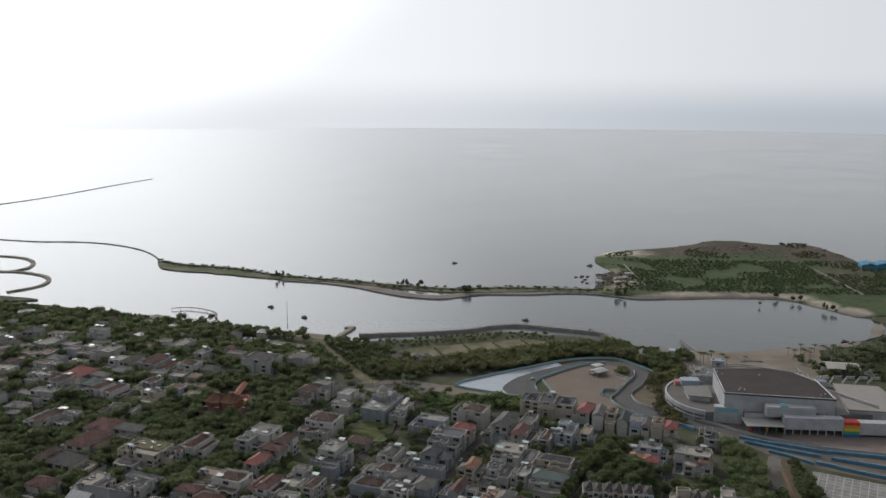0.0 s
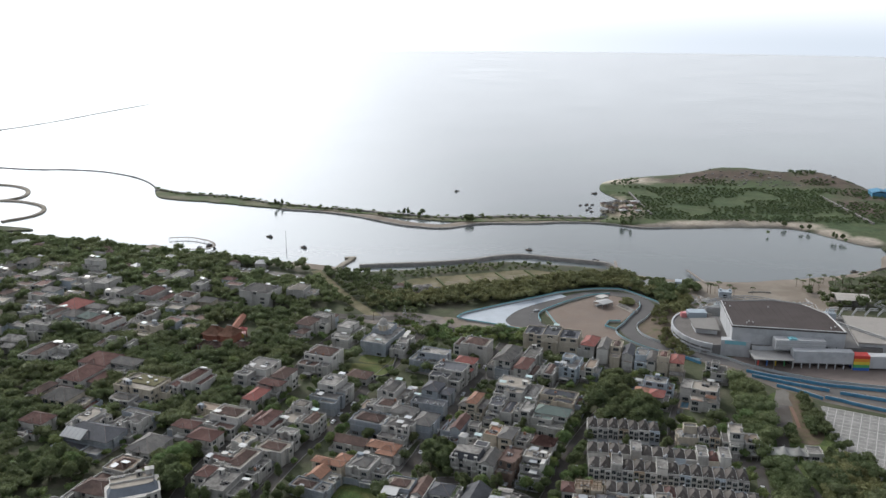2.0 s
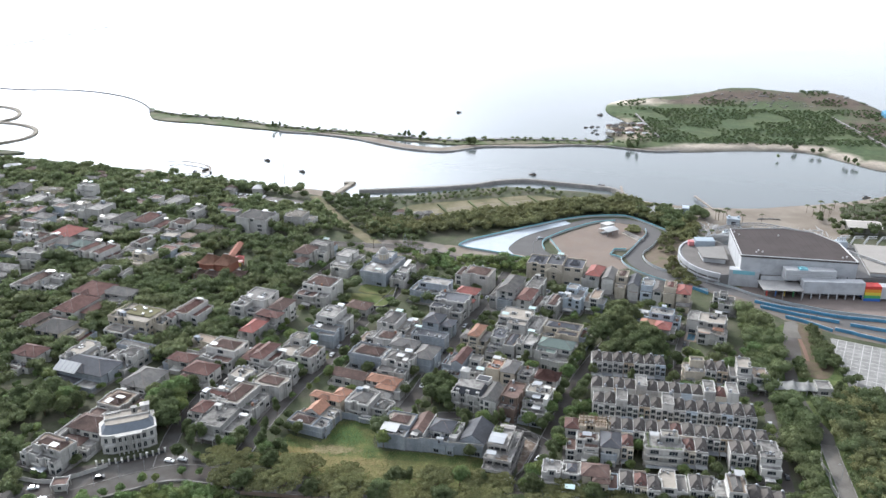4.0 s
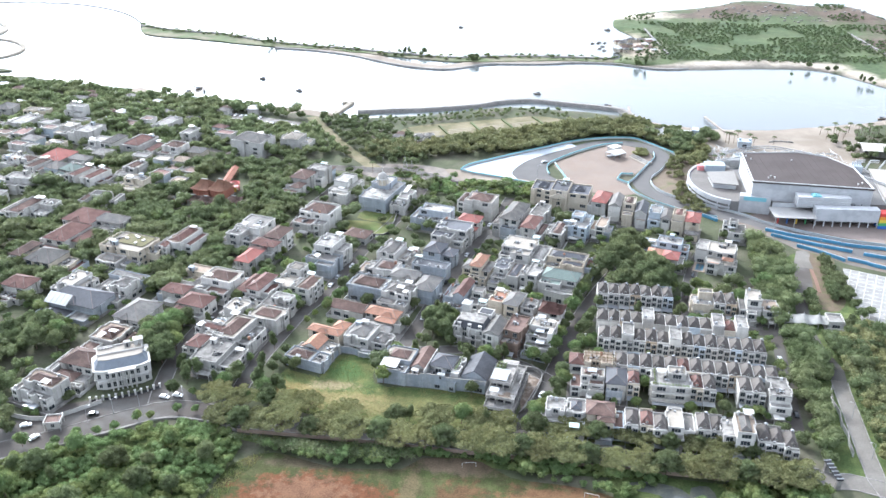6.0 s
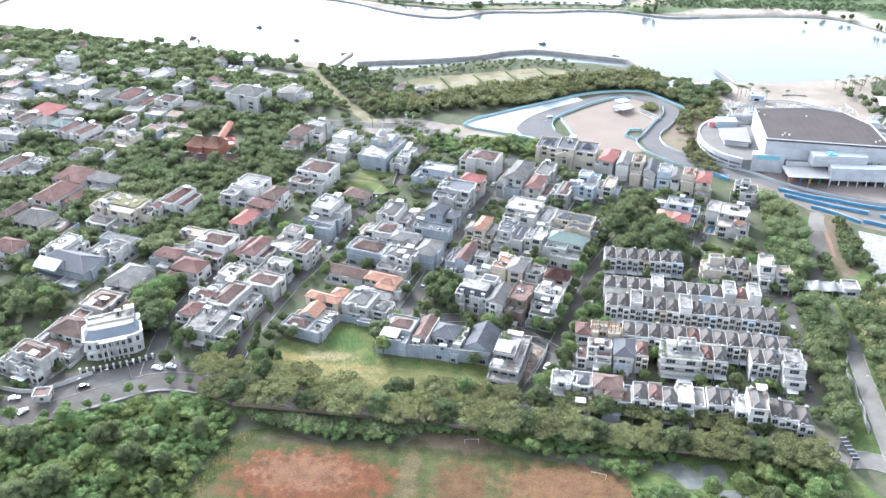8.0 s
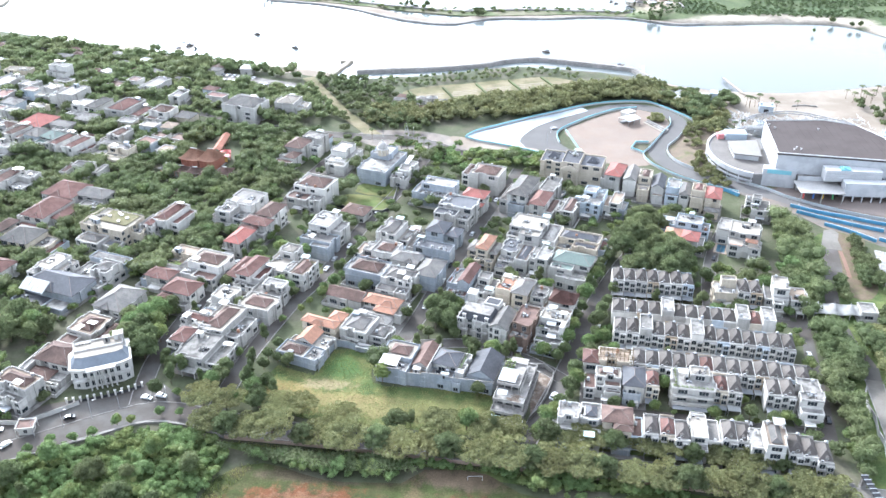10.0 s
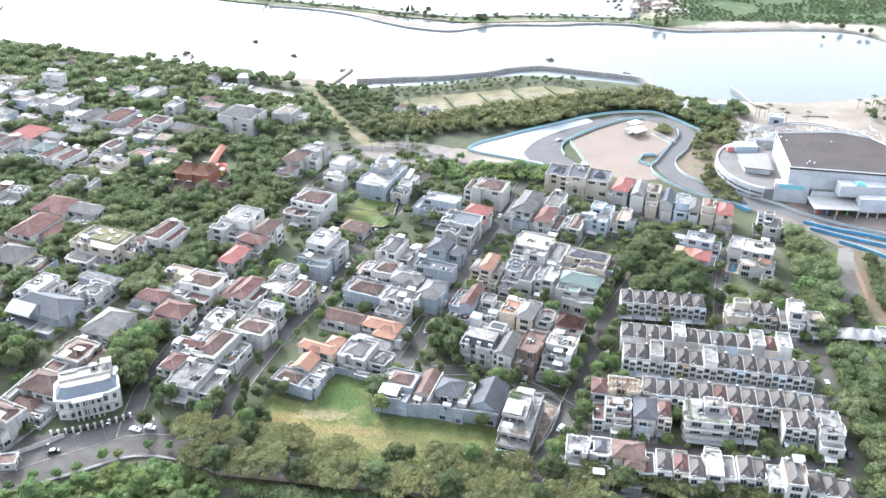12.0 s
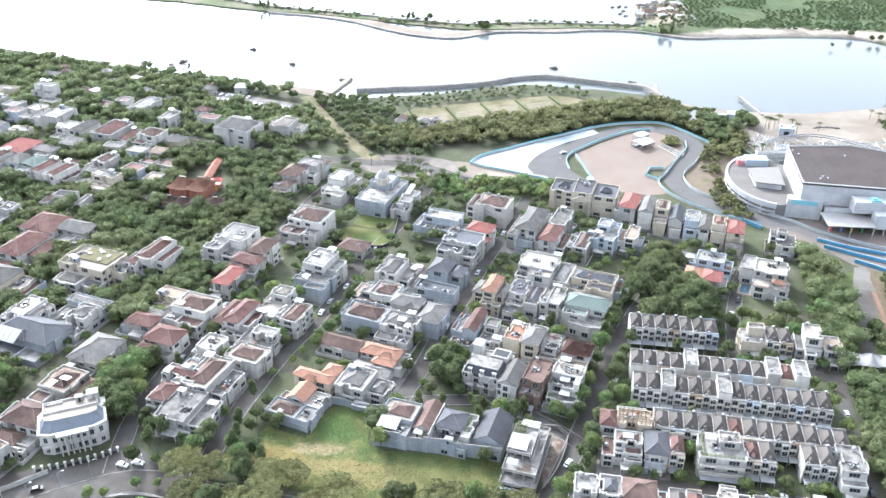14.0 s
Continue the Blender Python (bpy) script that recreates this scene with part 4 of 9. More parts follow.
house(-94.3, 405.6, 17.4, 12.8, -17, 8, "F", "gr", "gy")
house(-90.4, 418.1, 15.9, 14.9, -17, 12, "F", "wh", "wh")
house(-81.9, 444.0, 13.2, 10.2, -17, 4.5, "H", "br", "wh")
house(-56.5, 416.6, 16.1, 15.9, -17, 10, "P", "gr", "wh")
house(-33.2, 419.9, 15.7, 11.9, -17, 9, "H", "dk", "gy")
house(-61.7, 399.8, 16.9, 11.2, -17, 9, "P", "br", "wh")
house(-37.7, 402.4, 18.7, 11.2, -17, 8, "F", "dk", "gy")
house(-65.2, 380.9, 17.7, 12.6, -17, 9, "P", "br", "gy")
house(-48.5, 389.6, 13.1, 8.3, -17, 9, "H", "gr", "wh")
house(-36.7, 382.5, 9.7, 14.2, -17, 8, "H", "gr", "gy")
house(-50.4, 372.4, 14.7, 17.1, -17, 9, "P", "gr", "wh")
house(-71.9, 363.1, 17.0, 7.9, -17, 4.5, "G", "br", "wh")
house(-55.6, 355.7, 16.0, 10.2, -17, 5.5, "H", "or", "wh")
house(-58.3, 335.8, 19.3, 13.2, -17, 8, "P", "gr", "wh")
house(-40.6, 466.0, 18.4, 15.1, -17, 11, "F", "wh", "gy")
house(-28.9, 442.8, 18.1, 19.6, -17, 11, "F", "dk", "wh")
house(-20.4, 457.8, 11.9, 13.5, -17, 9, "H", "rd", "wh")
house(-14.5, 484.1, 16.9, 14.1, -17, 12, "P", "br", "wh")
house(-10.4, 405.1, 9.0, 14.1, -17, 10, "H", "or", "cr")
house(-0.3, 403.6, 7.5, 17.0, -17, 9, "F", "dk", "wh")
house(7.7, 421.9, 16.5, 19.7, -17, 12, "F", "cr", "wh")
house(14.2, 399.2, 9.3, 14.3, -17, 10, "F", "wh", "wh")
house(28.4, 392.9, 17.2, 15.0, -17, 9, "H", "gn", "wh")
house(32.7, 414.9, 19.9, 15.1, -17, 9, "P", "dk", "cr")
house(5.4, 465.1, 10.2, 24.6, -18, 12, "H", "gr", "wh")
house(14.7, 455.4, 7.9, 16.2, -18, 10, "H", "mr", "wh")
house(18.0, 471.9, 12.2, 17.2, -18, 11, "F", "wh", "wh")
house(28.7, 451.7, 9.9, 16.6, -18, 9, "P", "br", "wh")
house(42.1, 460.6, 10.6, 16.5, -18, 12, "F", "wh", "bl")
house(53.1, 461.9, 8.8, 14.1, -18, 9, "F", "tn", "wh")
house(-20.4, 376.3, 9.3, 15.9, -17, 10, "G", "mr", "gy")
house(-10.5, 372.6, 8.9, 11.8, -17, 10, "F", "gr", "wh")
house(-1.7, 369.3, 6.8, 10.5, -17, 10, "F", "or", "cr")
house(5.7, 366.7, 6.7, 11.9, -17, 10, "H", "gr", "cr")
house(12.6, 363.7, 6.1, 11.2, -17, 9, "F", "gr", "wh")

house(-2.5, 342.5, 7.6, 14.0, -17, 9, "G", "gr", "wh")
house(6.4, 341.6, 7.9, 18.6, -17, 11, "F", "br", "br")

house(-235.9, 397.3, 23.8, 14.9, -15, 7, "H", "gr", "cr")
house(-256.6, 405.8, 10.7, 16.1, -15, 7, "H", "br", "wh")
house(-225.6, 443.2, 18.1, 16.8, -15, 7, "H", "gr", "wh")
house(-239.1, 426.6, 20.5, 21.7, -15, 7, "H", "mr", "wh")
house(-241.6, 449.2, 19.5, 17.3, -15, 7, "H", "mr", "wh")
house(-171.7, 422.9, 13.6, 19.7, -17, 10, "P", "mr", "wh")
house(-209.5, 371.2, 13.1, 15.1, -17, 9, "F", "cr", "wh")
house(-191.7, 369.8, 20.4, 18.3, -17, 8, "F", "wh", "wh")
house(-203.9, 355.5, 27.9, 23.3, -17, 6, "H", "dk", "gy")
house(-168.5, 345.7, 14.1, 17.4, -17, 8, "H", "gr", "wh")
house(-140.6, 436.3, 15.5, 25.7, -17, 11, "F", "gr", "wh")
house(-126.1, 430.8, 14.7, 14.3, -17, 10, "H", "br", "wh")
house(-134.6, 405.6, 12.3, 14.9, -17, 8, "H", "rd", "wh")
house(-128.0, 416.9, 13.5, 11.5, -17, 9, "H", "mr", "wh")
house(-139.7, 376.7, 16.9, 18.6, -17, 10, "P", "br", "wh")
house(-155.8, 390.1, 12.2, 12.2, -17, 6, "F", "tn", "cr")
house(-158.6, 369.1, 12.7, 7.9, -17, 7, "H", "mr", "wh")
house(-145.9, 356.6, 14.2, 15.4, -17, 7, "H", "mr", "wh")
house(-124.6, 352.0, 9.0, 14.0, -17, 8.5, "F", "cr", "wh")
house(-128.8, 331.5, 14.7, 9.5, -17, 9, "P", "mr", "wh")
house(-133.2, 322.4, 9.5, 9.0, -14, 8, "H", "mr", "wh")
house(-116.3, 333.6, 17.0, 19.0, -17, 9, "P", "br", "wh")
house(-120.0, 315.0, 18.5, 17.0, -13, 8, "F", "wh", "wh")
house(-116.0, 375.1, 10.9, 17.1, -17, 9, "H", "mr", "wh")
house(-106.8, 386.6, 11.0, 20.3, -17, 10, "F", "cr", "wh")
house(-106.9, 360.3, 14.7, 12.8, -17, 9, "F", "wh", "wh")
house(-97.0, 377.9, 12.5, 14.3, -17, 9, "P", "br", "wh")
house(-107.6, 348.8, 14.7, 11.2, -17, 8, "P", "br", "wh")
house(-174.0, 323.5, 12.5, 19.5, -17, 8, "P", "br", "wh")
house(-176.6, 302.6, 15.5, 18.0, -13, 7.5, "H", "br", "wh")
house(-183.6, 285.4, 16.0, 12.5, -20, 9.5, "P", "br", "wh")
house(-108.3, 459.1, 18.8, 23.7, -17, 11, "P", "br", "wh")
house(-131.1, 514.6, 11.0, 21.9, -17, 9, "H", "br", "wh")
house(-122.1, 525.1, 13.0, 14.8, -17, 11, "F", "wh", "wh")
house(-100.6, 509.8, 14.3, 21.4, -17, 10, "F", "wh", "wh")
house(-76.0, 498.4, 17.5, 30.5, -17, 12, "F", "wh", "gy")
house(-62.1, 490.0, 9.5, 19.8, -17, 9, "F", "gr", "wh")
house(-334.5, 634.0, 15.5, 11.0, -15, 14, "F", "wh", "wh")
house(-308.0, 593.0, 20.2, 19.1, -15, 11, "F", "wh", "wh")
house(-325.5, 598.5, 11.5, 17.0, -15, 10, "F", "cr", "wh")
house(-311.9, 627.0, 7.1, 13.6, -15, 5, "F", "wh", "wh")
house(-259.4, 619.6, 16.8, 21.5, -15, 9, "F", "gr", "wh")
house(-254.5, 569.8, 25.4, 23.4, -15, 10, "P", "mr", "wh")
house(-231.8, 563.0, 13.8, 18.0, -17, 10, "P", "br", "wh")
house(-290.0, 573.6, 14.3, 18.9, -15, 8, "F", "wh", "wh")
house(-277.7, 576.6, 12.6, 17.8, -15, 8, "H", "gr", "wh")
house(-244.9, 525.5, 12.8, 13.0, -20, 10, "P", "br", "wh")
# a terrace of deep houses, wall to wall
for k, (h, roof, rc, wc) in enumerate(((9, "F", "wh", "wh"), (9.5, "P", "br", "wh"), (9, "P", "br", "wh"), (8.4, "H", "gr", "bl"), (8.6, "H", "gn", "wh"), (9.2, "P", "mr", "wh"), (9.6, "P", "mr", "wh"))):
    house(-337.2 + k * 11.85 + 5.8, 524.3 - k * 4.3 + 8.5, 12.4, 19.0 if k > 4 else 16.5, -20, h, roof, rc, wc)
house(-304.7, 542.6, 17.7, 18.4, -15, 8, "H", "rd", "wh")
house(-287.7, 536.6, 14.1, 12.7, -15, 8, "H", "gr", "wh")
house(-185.5, 594.0, 14.5, 14.0, -17, 8, "F", "cr", "wh")
house(-231.3, 600.4, 11.8, 15.1, -15, 8, "F", "gr", "wh")
house(-179.3, 577.6, 24.7, 18.9, -17, 12, "P", "gr", "wh")
house(-369.5, 615.9, 21.4, 21.8, -15, 9, "F", "wh", "wh")
house(-284.7, 457.9, 16.5, 23.1, -15, 9, "P", "br", "wh")
house(-272.5, 459.2, 14.0, 16.5, -15, 9, "F", "wh", "wh")
house(-238.9, 367.0, 14.8, 16.0, -15, 7, "H", "mr", "wh")
house(56.7, 492.3, 8.3, 16.6, -18, 11, "H", "rd", "wh")
house(65.2, 489.5, 7.0, 17.2, -14, 10, "G", "gr", "wh")
house(72.4, 486.6, 6.6, 14.8, -14, 11.5, "P", "br", "cr")
house(79.6, 483.7, 6.6, 16.0, -14, 8.6, "G", "dk", "wh")
house(86.7, 479.0, 6.7, 15.8, -14, 9.6, "F", "wh", "bl")
house(92.6, 475.3, 4.9, 15.4, -14, 9, "H", "gr", "wh")
house(98.6, 471.0, 6.6, 13.1, -14, 12, "P", "mr", "cr")
house(106.4, 469.3, 7.5, 13.6, -14, 10, "H", "rd", "cr")
house(85.4, 440.6, 20.5, 9.0, -17, 9.6, "F", "wh", "bl")
house(79.8, 428.6, 7.2, 9.2, -17, 7, "H", "or", "wh")
house(87.6, 425.9, 8.0, 9.6, -17, 7, "H", "rd", "wh")
house(130.0, 463.9, 8.8, 11.7, -14, 10, "F", "gr", "wh")
house(95.4, 378.8, 9.5, 9.5, -4, 11, "F", "wh", "cr")
house(118.6, 377.5, 6.5, 13.5, -8, 11, "F", "cr", "wh")
house(126.0, 375.5, 6.5, 11.0, -8, 7.5, "F", "tn", "wh")
house(22.4, 286.5, 7.1, 11.2, -5, 9, "F", "wh", "wh")
house(30.4, 286.1, 7.1, 11.8, -5, 9, "P", "dk", "wh")
brown_roofed = house(39.5, 284.6, 10.1, 11.7, -5, 9, "H", "br", "cr")
one_box("awning", brown_roofed, STEEL, -4.6, 4.6, -10.0, -5.9, 3.0, 3.12, "white sheet awning over the drive")
for px in (-4.4, 4.2):
    one_box("awning_post", brown_roofed, STEEL, px, px + 0.15, -9.8, -9.65, 0, 3.0)
house(67.5, 281.4, 5.6, 15.4, -5, 9, "F", "cr", "wh")
house(89.3, 276.7, 10.6, 12.0, -5, 13, "P", "gr", "wh")
house(111.6, 304.5, 8.0, 16.5, -5, 9.5, "F", "wh", "wh")

house(38.4, 309.2, 9.2, 9.6, -5, 9, "P", "br", "wh")
house(48.0, 309.6, 7.6, 11.0, -5, 8.5, "H", "dk", "wh")
house(41.4, 320.6, 11.5, 8.0, -5, 10, "F", "tn", "cr")

# ---- row houses, each unit one house ----
ROW_RIDGE = mat("grey_ridge_tiles", (0.11, 0.10, 0.095), 0.85, var=0.2, size=2)
ROW_ROOF = mat("row_grey_tiles", (0.096, 0.086, 0.078), 0.8, var=0.15, size=4, grain=0.2, rand=0.2)


def row_house(kind):
    """A narrow three-storey unit with a steep gable to the street; six kinds."""
    paint = {4: WALL["bl"][1], 5: WALL["tn"][1]}.get(kind)
    words = {4: "pale blue narrow row house with a dark grey gable roof", 5: "tan row house with a grey gable roof and dormer"}.get(kind)
    kind = kind - 4 if paint else kind
    w, d, h = 5.1, 10.5, 8.0
    root = thing("row_house", pose(0, 0, -200), words or ("white narrow row house with a dark grey gable roof", "white row house with a tan and grey gable roof and dormer",
                                                "white row house raised with a flat roof terrace", "pale row house with a maroon gable roof")[kind], "row house", "row houses")
    wall_m = (WALL["wh"][1], WALL["wh"][1], WALL["wh"][1], WALL["cr"][1])[kind]
    wall_m = paint or wall_m
    roof_m = (ROW_ROOF, ROW_ROOF, ROOF["wh"][1], ROOF["mr"][1])[kind]
    X, Y = w / 2, d / 2
    top = h + (2.6 if kind == 2 else 0)
    one_box("wall", root, wall_m, -X + 0.125, X - 0.125, -Y, Y, 0, top)
    for s in (-1,):                                # the wall between units stands proud of the roofs
        one_box("party_wall", root, TRIM, s * X - 0.12, s * X + 0.12, -Y - 0.3, Y + 0.2, 0.0, h + 0.35)
    bm = bmesh.new()                               # a bay over the door with its own small roof
    plan_prism(bm, house_plan(0.1, X - 0.2, -Y - 1.0, -Y - 0.003), [(2.7, 0), (7.3, 0), (7.4, 0.12), (7.6, 0.12)])
    part("bay", bm, wall_m, root)
    if kind == 2:
        one_ring("parapet", root, TRIM, -X, X, -Y, Y, top, top + 0.7, 0.2)
        one_box("roof_deck", root, roof_m, -X + 0.2, X - 0.2, -Y + 0.2, Y - 0.2, top, top + 0.1)
    else:
        back = Y * (0.74, 0.84, 0, 0.72)[kind]
        bm = bmesh.new()                           # a steep tent-like hip to the street
        hip(bm, -X + 0.14, X - 0.14, -Y * 0.72, back, h + 0.15, (2.5, 2.9, 0, 2.5)[kind])
        part("roof", bm, (roof_m, ROW_RIDGE), root)
        one_box("roof_deck", root, ROOF["wh"][1], -X + 0.14, X - 0.14, -Y + 0.15, -Y * 0.72, h, h + 0.1)
        one_box("roof_deck", root, ROOF["wh"][1], -X + 0.14, X - 0.14, back, Y - 0.15, h, h + 0.1)
        one_box("parapet", root, wall_m, -X + 0.14, X - 0.14, -Y, -Y + 0.14, h, h + 0.6)
        one_box("parapet", root, wall_m, -X + 0.14, X - 0.14, Y - 0.14, Y, h, h + 0.8)
        # a small white dormer with its own gable on the front slope
        bm = bmesh.new()
        dx = (-0.5, 0.3, 0, 0)[kind]
        plan_prism(bm, house_plan(dx - 0.5, dx + 0.5, -3.5, -1.6), [(h + 0.3, 0), (h + 1.25, 0)])
        gable(bm, dx - 0.65, dx + 0.65, -3.65, -1.5, h + 1.27, 0.45, True, 1)
        part("dormer", bm, (TRIM, roof_m), root)
        part("window", window_mesh(0.7, 0.7), None, root, "", pose(dx, -3.5, h + 0.45))
    for k in range(3):
        for px in ((-1.2, 1.2) if k else (1.2,)):
            part("window", window_mesh(1.8, 2.0), None, root, "", pose(px, -Y - (1.0 if k and px > 0 else 0), 0.5 + k * 2.65))
    balcony_part(root, -X + 0.3, -0.05, -Y - 0.003, 5.5, 0.9, 0.9)
    carport_m = (GREYMETAL, STEEL, STEEL, GREYMETAL)[kind]
    carport = one_box("carport_roof", root, carport_m, -X + 0.2, X - 0.2, -Y - 3.6, -Y - 0.31, 2.6, 2.72)
    for s in (-1, 1):
        one_box("carport_post", carport, carport_m, s * (X - 0.4) - 0.08, s * (X - 0.4) + 0.08, -Y - 3.5, -Y - 3.34, 0, 2.6)
    bm = bmesh.new()
    box(bm, -1.9, 0.3, -Y - 0.05, -Y + 0.02, 0.0, 2.3)
    part("garage_door", bm, DARK, root)
    if kind in (1, 2):
        part("water_tank", tank_mesh(2), None, root, "", pose(1.3, Y - 0.9, (top + 0.1 if kind == 2 else h + 0.1), 0, 0, 20))
    part("ac_unit", ac_mesh(), None, root, "", pose(-1.4, -Y + 0.75, top + 0.12))
    return root


UNITS = [row_house(k) for k in range(6)]


def row(x, y, turn, n, flip, kinds):
    """n units side by side, the first with its corner at x, y."""
    a = radians(turn)
    for i in range(n):
        u = (i + 0.5) * 5.1
        cx, cy = x + u * math.cos(a) - 5.25 * math.sin(a) * (1), y + u * math.sin(a) + 5.25 * math.cos(a)
        k = int(kinds[i % len(kinds)])
        c = copy_thing(UNITS[k], pose(cx, cy, 0, 0, 0, turn + (180 if flip else 0)))
        FOOT.append((cx, cy, 2.6, 5.3 + (2 if not flip else 2), a))


def unit(x, y, turn, kind):
    """A single row house, its front towards the viewer's side."""
    copy_thing(UNITS[kind], pose(x, y, 0, 0, 0, turn))
    FOOT.append((x, y, 2.6, 5.3, radians(turn)))


unit(51.3, 282.8, -5, 0)
unit(56.8, 282.7, -5, 3)
unit(61.7, 280.5, -5, 0)
unit(99.0, 276.8, -5, 1)
unit(103.3, 276.0, -5, 0)
unit(107.7, 273.5, -5, 1)
unit(99.1, 308.2, -5, 0)
unit(104.2, 307.6, -5, 1)
unit(79.9, 308.6, -5, 3)
unit(85.0, 308.2, -5, 1)
unit(54.9, 309.6, -5, 3)
unit(77.9, 281.9, -5, 1)
unit(82.8, 281.4, -5, 0)
row(45.8, 378.9, -3, 6, False, "101501")
unit(102.8, 378.6, -4, 1)
row(42.9, 339.1, -6, 13, False, "0120502141041")
row(43.4, 353.7, -5.3, 11, True, "01502001402")
row(48.2, 317.6, -5.4, 12, False, "041053100514")
for u, m in zip(UNITS, (pose(112.1, 316.8, 0, 0, 0, -5.4), pose(111.9, 337.1, 0, 0, 0, -6), pose(107.4, 353.05, 0, 0, 0, 174.7), pose(102.3, 353.5, 0, 0, 0, 174.7), pose(79.2, 382.4, 0, 0, 0, -3), pose(108.0, 378.0, 0, 0, 0, -4))):
    u.matrix_basis = m                 # the first of each kind ends a row
    FOOT.append((m.translation.x, m.translation.y, 2.6, 5.3, 0))

# ---- race track ----
TRACK = smooth_line([(260, 420), (200, 448), (176, 467), (160, 478.6), (141, 491.6), (122.5, 501.2), (104, 513.9), (92.3, 527), (87.7, 539.2), (88.3, 552.5), (98, 571.3), (107.5, 593.1), (104.5, 607.6), (88.4, 621.6),
                     (64.3, 618.5), (43, 600.2), (21, 578.3), (14.7, 560.6), (20, 543.3), (34, 533)], 4)
TRACK_M = mat("track_asphalt", (0.112, 0.107, 0.104), 0.85, var=0.08, size=18, grain=0.05, second=(0.10, 0.096, 0.093), second_size=25)
strip("race_track", TRACK, 11, 0.075, TRACK_M, "grey asphalt racing circuit", "race track")
sheet("race_track", smooth_line([(3.4, 553), (5.4, 563.6), (14.2, 580), (30.5, 596.8), (40.4, 588.6), (29.2, 574.5), (26.8, 563), (28.2, 553), (33.5, 545), (38, 534), (20, 535), (7, 542)], 4, True), 0.062, TRACK_M, "wide asphalt hairpin of the circuit", "race track")
ROADS.append((TRACK, 9))
sheet("run_off", smooth_line([(-31, 556.5), (-26, 565.5), (-7.4, 580), (8.6, 592.3), (27, 605.2), (45.5, 618), (49, 612.5), (30.3, 597.2), (13.9, 580.3), (5.1, 563.9), (3.1, 553), (6.8, 542.3), (-8, 547), (-23, 552.2)], 4, True), 0.09, mat("white_paint_apron", (0.40, 0.435, 0.47), 0.7, var=0.08, size=8), "white and pale blue painted run-off area", "run-off")
sheet("run_off", smooth_line([(-42, 558), (-33, 558), (-20, 553), (5, 546), (20, 540), (2, 538), (-30, 541)], 4, True), 0.065, SAND, "sandy verge beside the track", "verge")
INFIELD = smooth_line([(31.5, 574), (42, 588), (53, 599.6), (68, 612.3), (82, 617.6), (94, 611), (101, 600), (100, 590), (93.4, 575), (83.5, 558), (75, 557), (72, 548), (78, 541), (81, 526), (62, 523), (42.5, 534), (38, 554)], 4, True)
sheet("infield", INFIELD, 0.06, mat("infield_sand", (0.19, 0.155, 0.13), 0.95, var=0.1, size=20, second=(0.19, 0.15, 0.122), second_size=12), "sandy bare infield of the circuit", "infield", wobble=1)


def barrier(line, label, cap):
    root = thing("track_barrier", pose(0, 0, 0), label, "barrier", "track barriers")
    strip("concrete_wall", line, 0.45, 1.0, STEEL, "", "", 1.1, parent=root)
    strip("banner", line, 0.25, 1.75, cap, "", "", 0.74, parent=root)
    return root


def blue_wall(line):
    root = thing("track_barrier", pose(0, 0, 0), "thick blue padded wall beside the straight", "barrier", "track barriers")
    strip("padding", line, 1.3, 1.7, BLUE, "", "", 1.7, parent=root)
    strip("top_rail", line, 0.3, 1.95, STEEL, "", "", 0.2, parent=root)


barrier(smooth_line([(-31.5, 556.5), (-26.2, 566.3), (-7.6, 581.1), (8.3, 593.5), (26.6, 606.4), (45.6, 619.8), (65, 628.6), (84, 632), (94, 630), (104.6, 618.1), (118.6, 598.6), (121.7, 590.7)], 4), "long white wall with aqua banner outside the circuit", AQUA)
barrier(smooth_line([(-31.5, 556.3), (-23.1, 551.3), (-8.2, 546), (6.8, 539.6), (16.5, 535)], 4), "aqua wall in front of the painted run-off", AQUA)
barrier(smooth_line([(82.6, 619.3), (67.5, 614.1), (52, 601.2), (40.6, 589.2), (29.2, 574.7), (26.4, 563.3), (27.9, 553.3)], 3), "aqua wall round the infield", AQUA)
barrier(smooth_line([(32.2, 574.9), (37, 554.3), (40.9, 537.4)], 3), "aqua wall at the infield corner", AQUA)
barrier(smooth_line([(102.6, 601.8), (101.4, 589.8), (94.2, 574.4), (83.6, 550.5), (78.4, 540.7), (80.5, 528), (90, 514), (104, 502), (125, 491)], 3), "pale aqua wall along the inside of the bend", mat("banner_grey_blue", (0.27, 0.40, 0.45), 0.6))
barrier(smooth_line([(111.9, 588.1), (102.5, 565.9), (94.8, 553), (93.6, 541.9), (97.5, 529.5), (108.1, 518.3), (125.2, 507.4), (143, 495.5), (150, 487.5), (165.6, 477.5), (179, 470.5), (200, 463), (262, 451)], 4), "white wall with grey mesh fence beside the arena", mat("mesh_grey", (0.33, 0.36, 0.37), 0.6))
for a, b in (((83.6, 558.3), (75.5, 557.6)), ((75.5, 557.6), (71.7, 547.8)), ((71.7, 547.8), (78.8, 541.2))):
    barrier([a, b], "short aqua wall by the infield", AQUA)
for a in ([(149.8, 477), (162.5, 470.3), (175.4, 466), (191.9, 459.4), (211.4, 455.8), (262, 446)], [(151.3, 470), (162.4, 464), (175.9, 457.3), (190, 451.6)], [(195.1, 448.8), (207.2, 444.3), (262, 424)], [(161.9, 456.6), (171, 450.9), (182.6, 440.3)], [(184.5, 442.3), (193.6, 437.7), (202.6, 431.8), (262, 404)], [(116.4, 495.4), (124.5, 487.2)]):
    blue_wall(smooth_line(a, 4))
EARTH = mat("bare_earth", (0.150, 0.120, 0.090), 0.95, var=0.2, size=7, grain=0.15, second=(0.105, 0.108, 0.055), second_size=9, cut=(0.5, 0.66), bump=0.3)
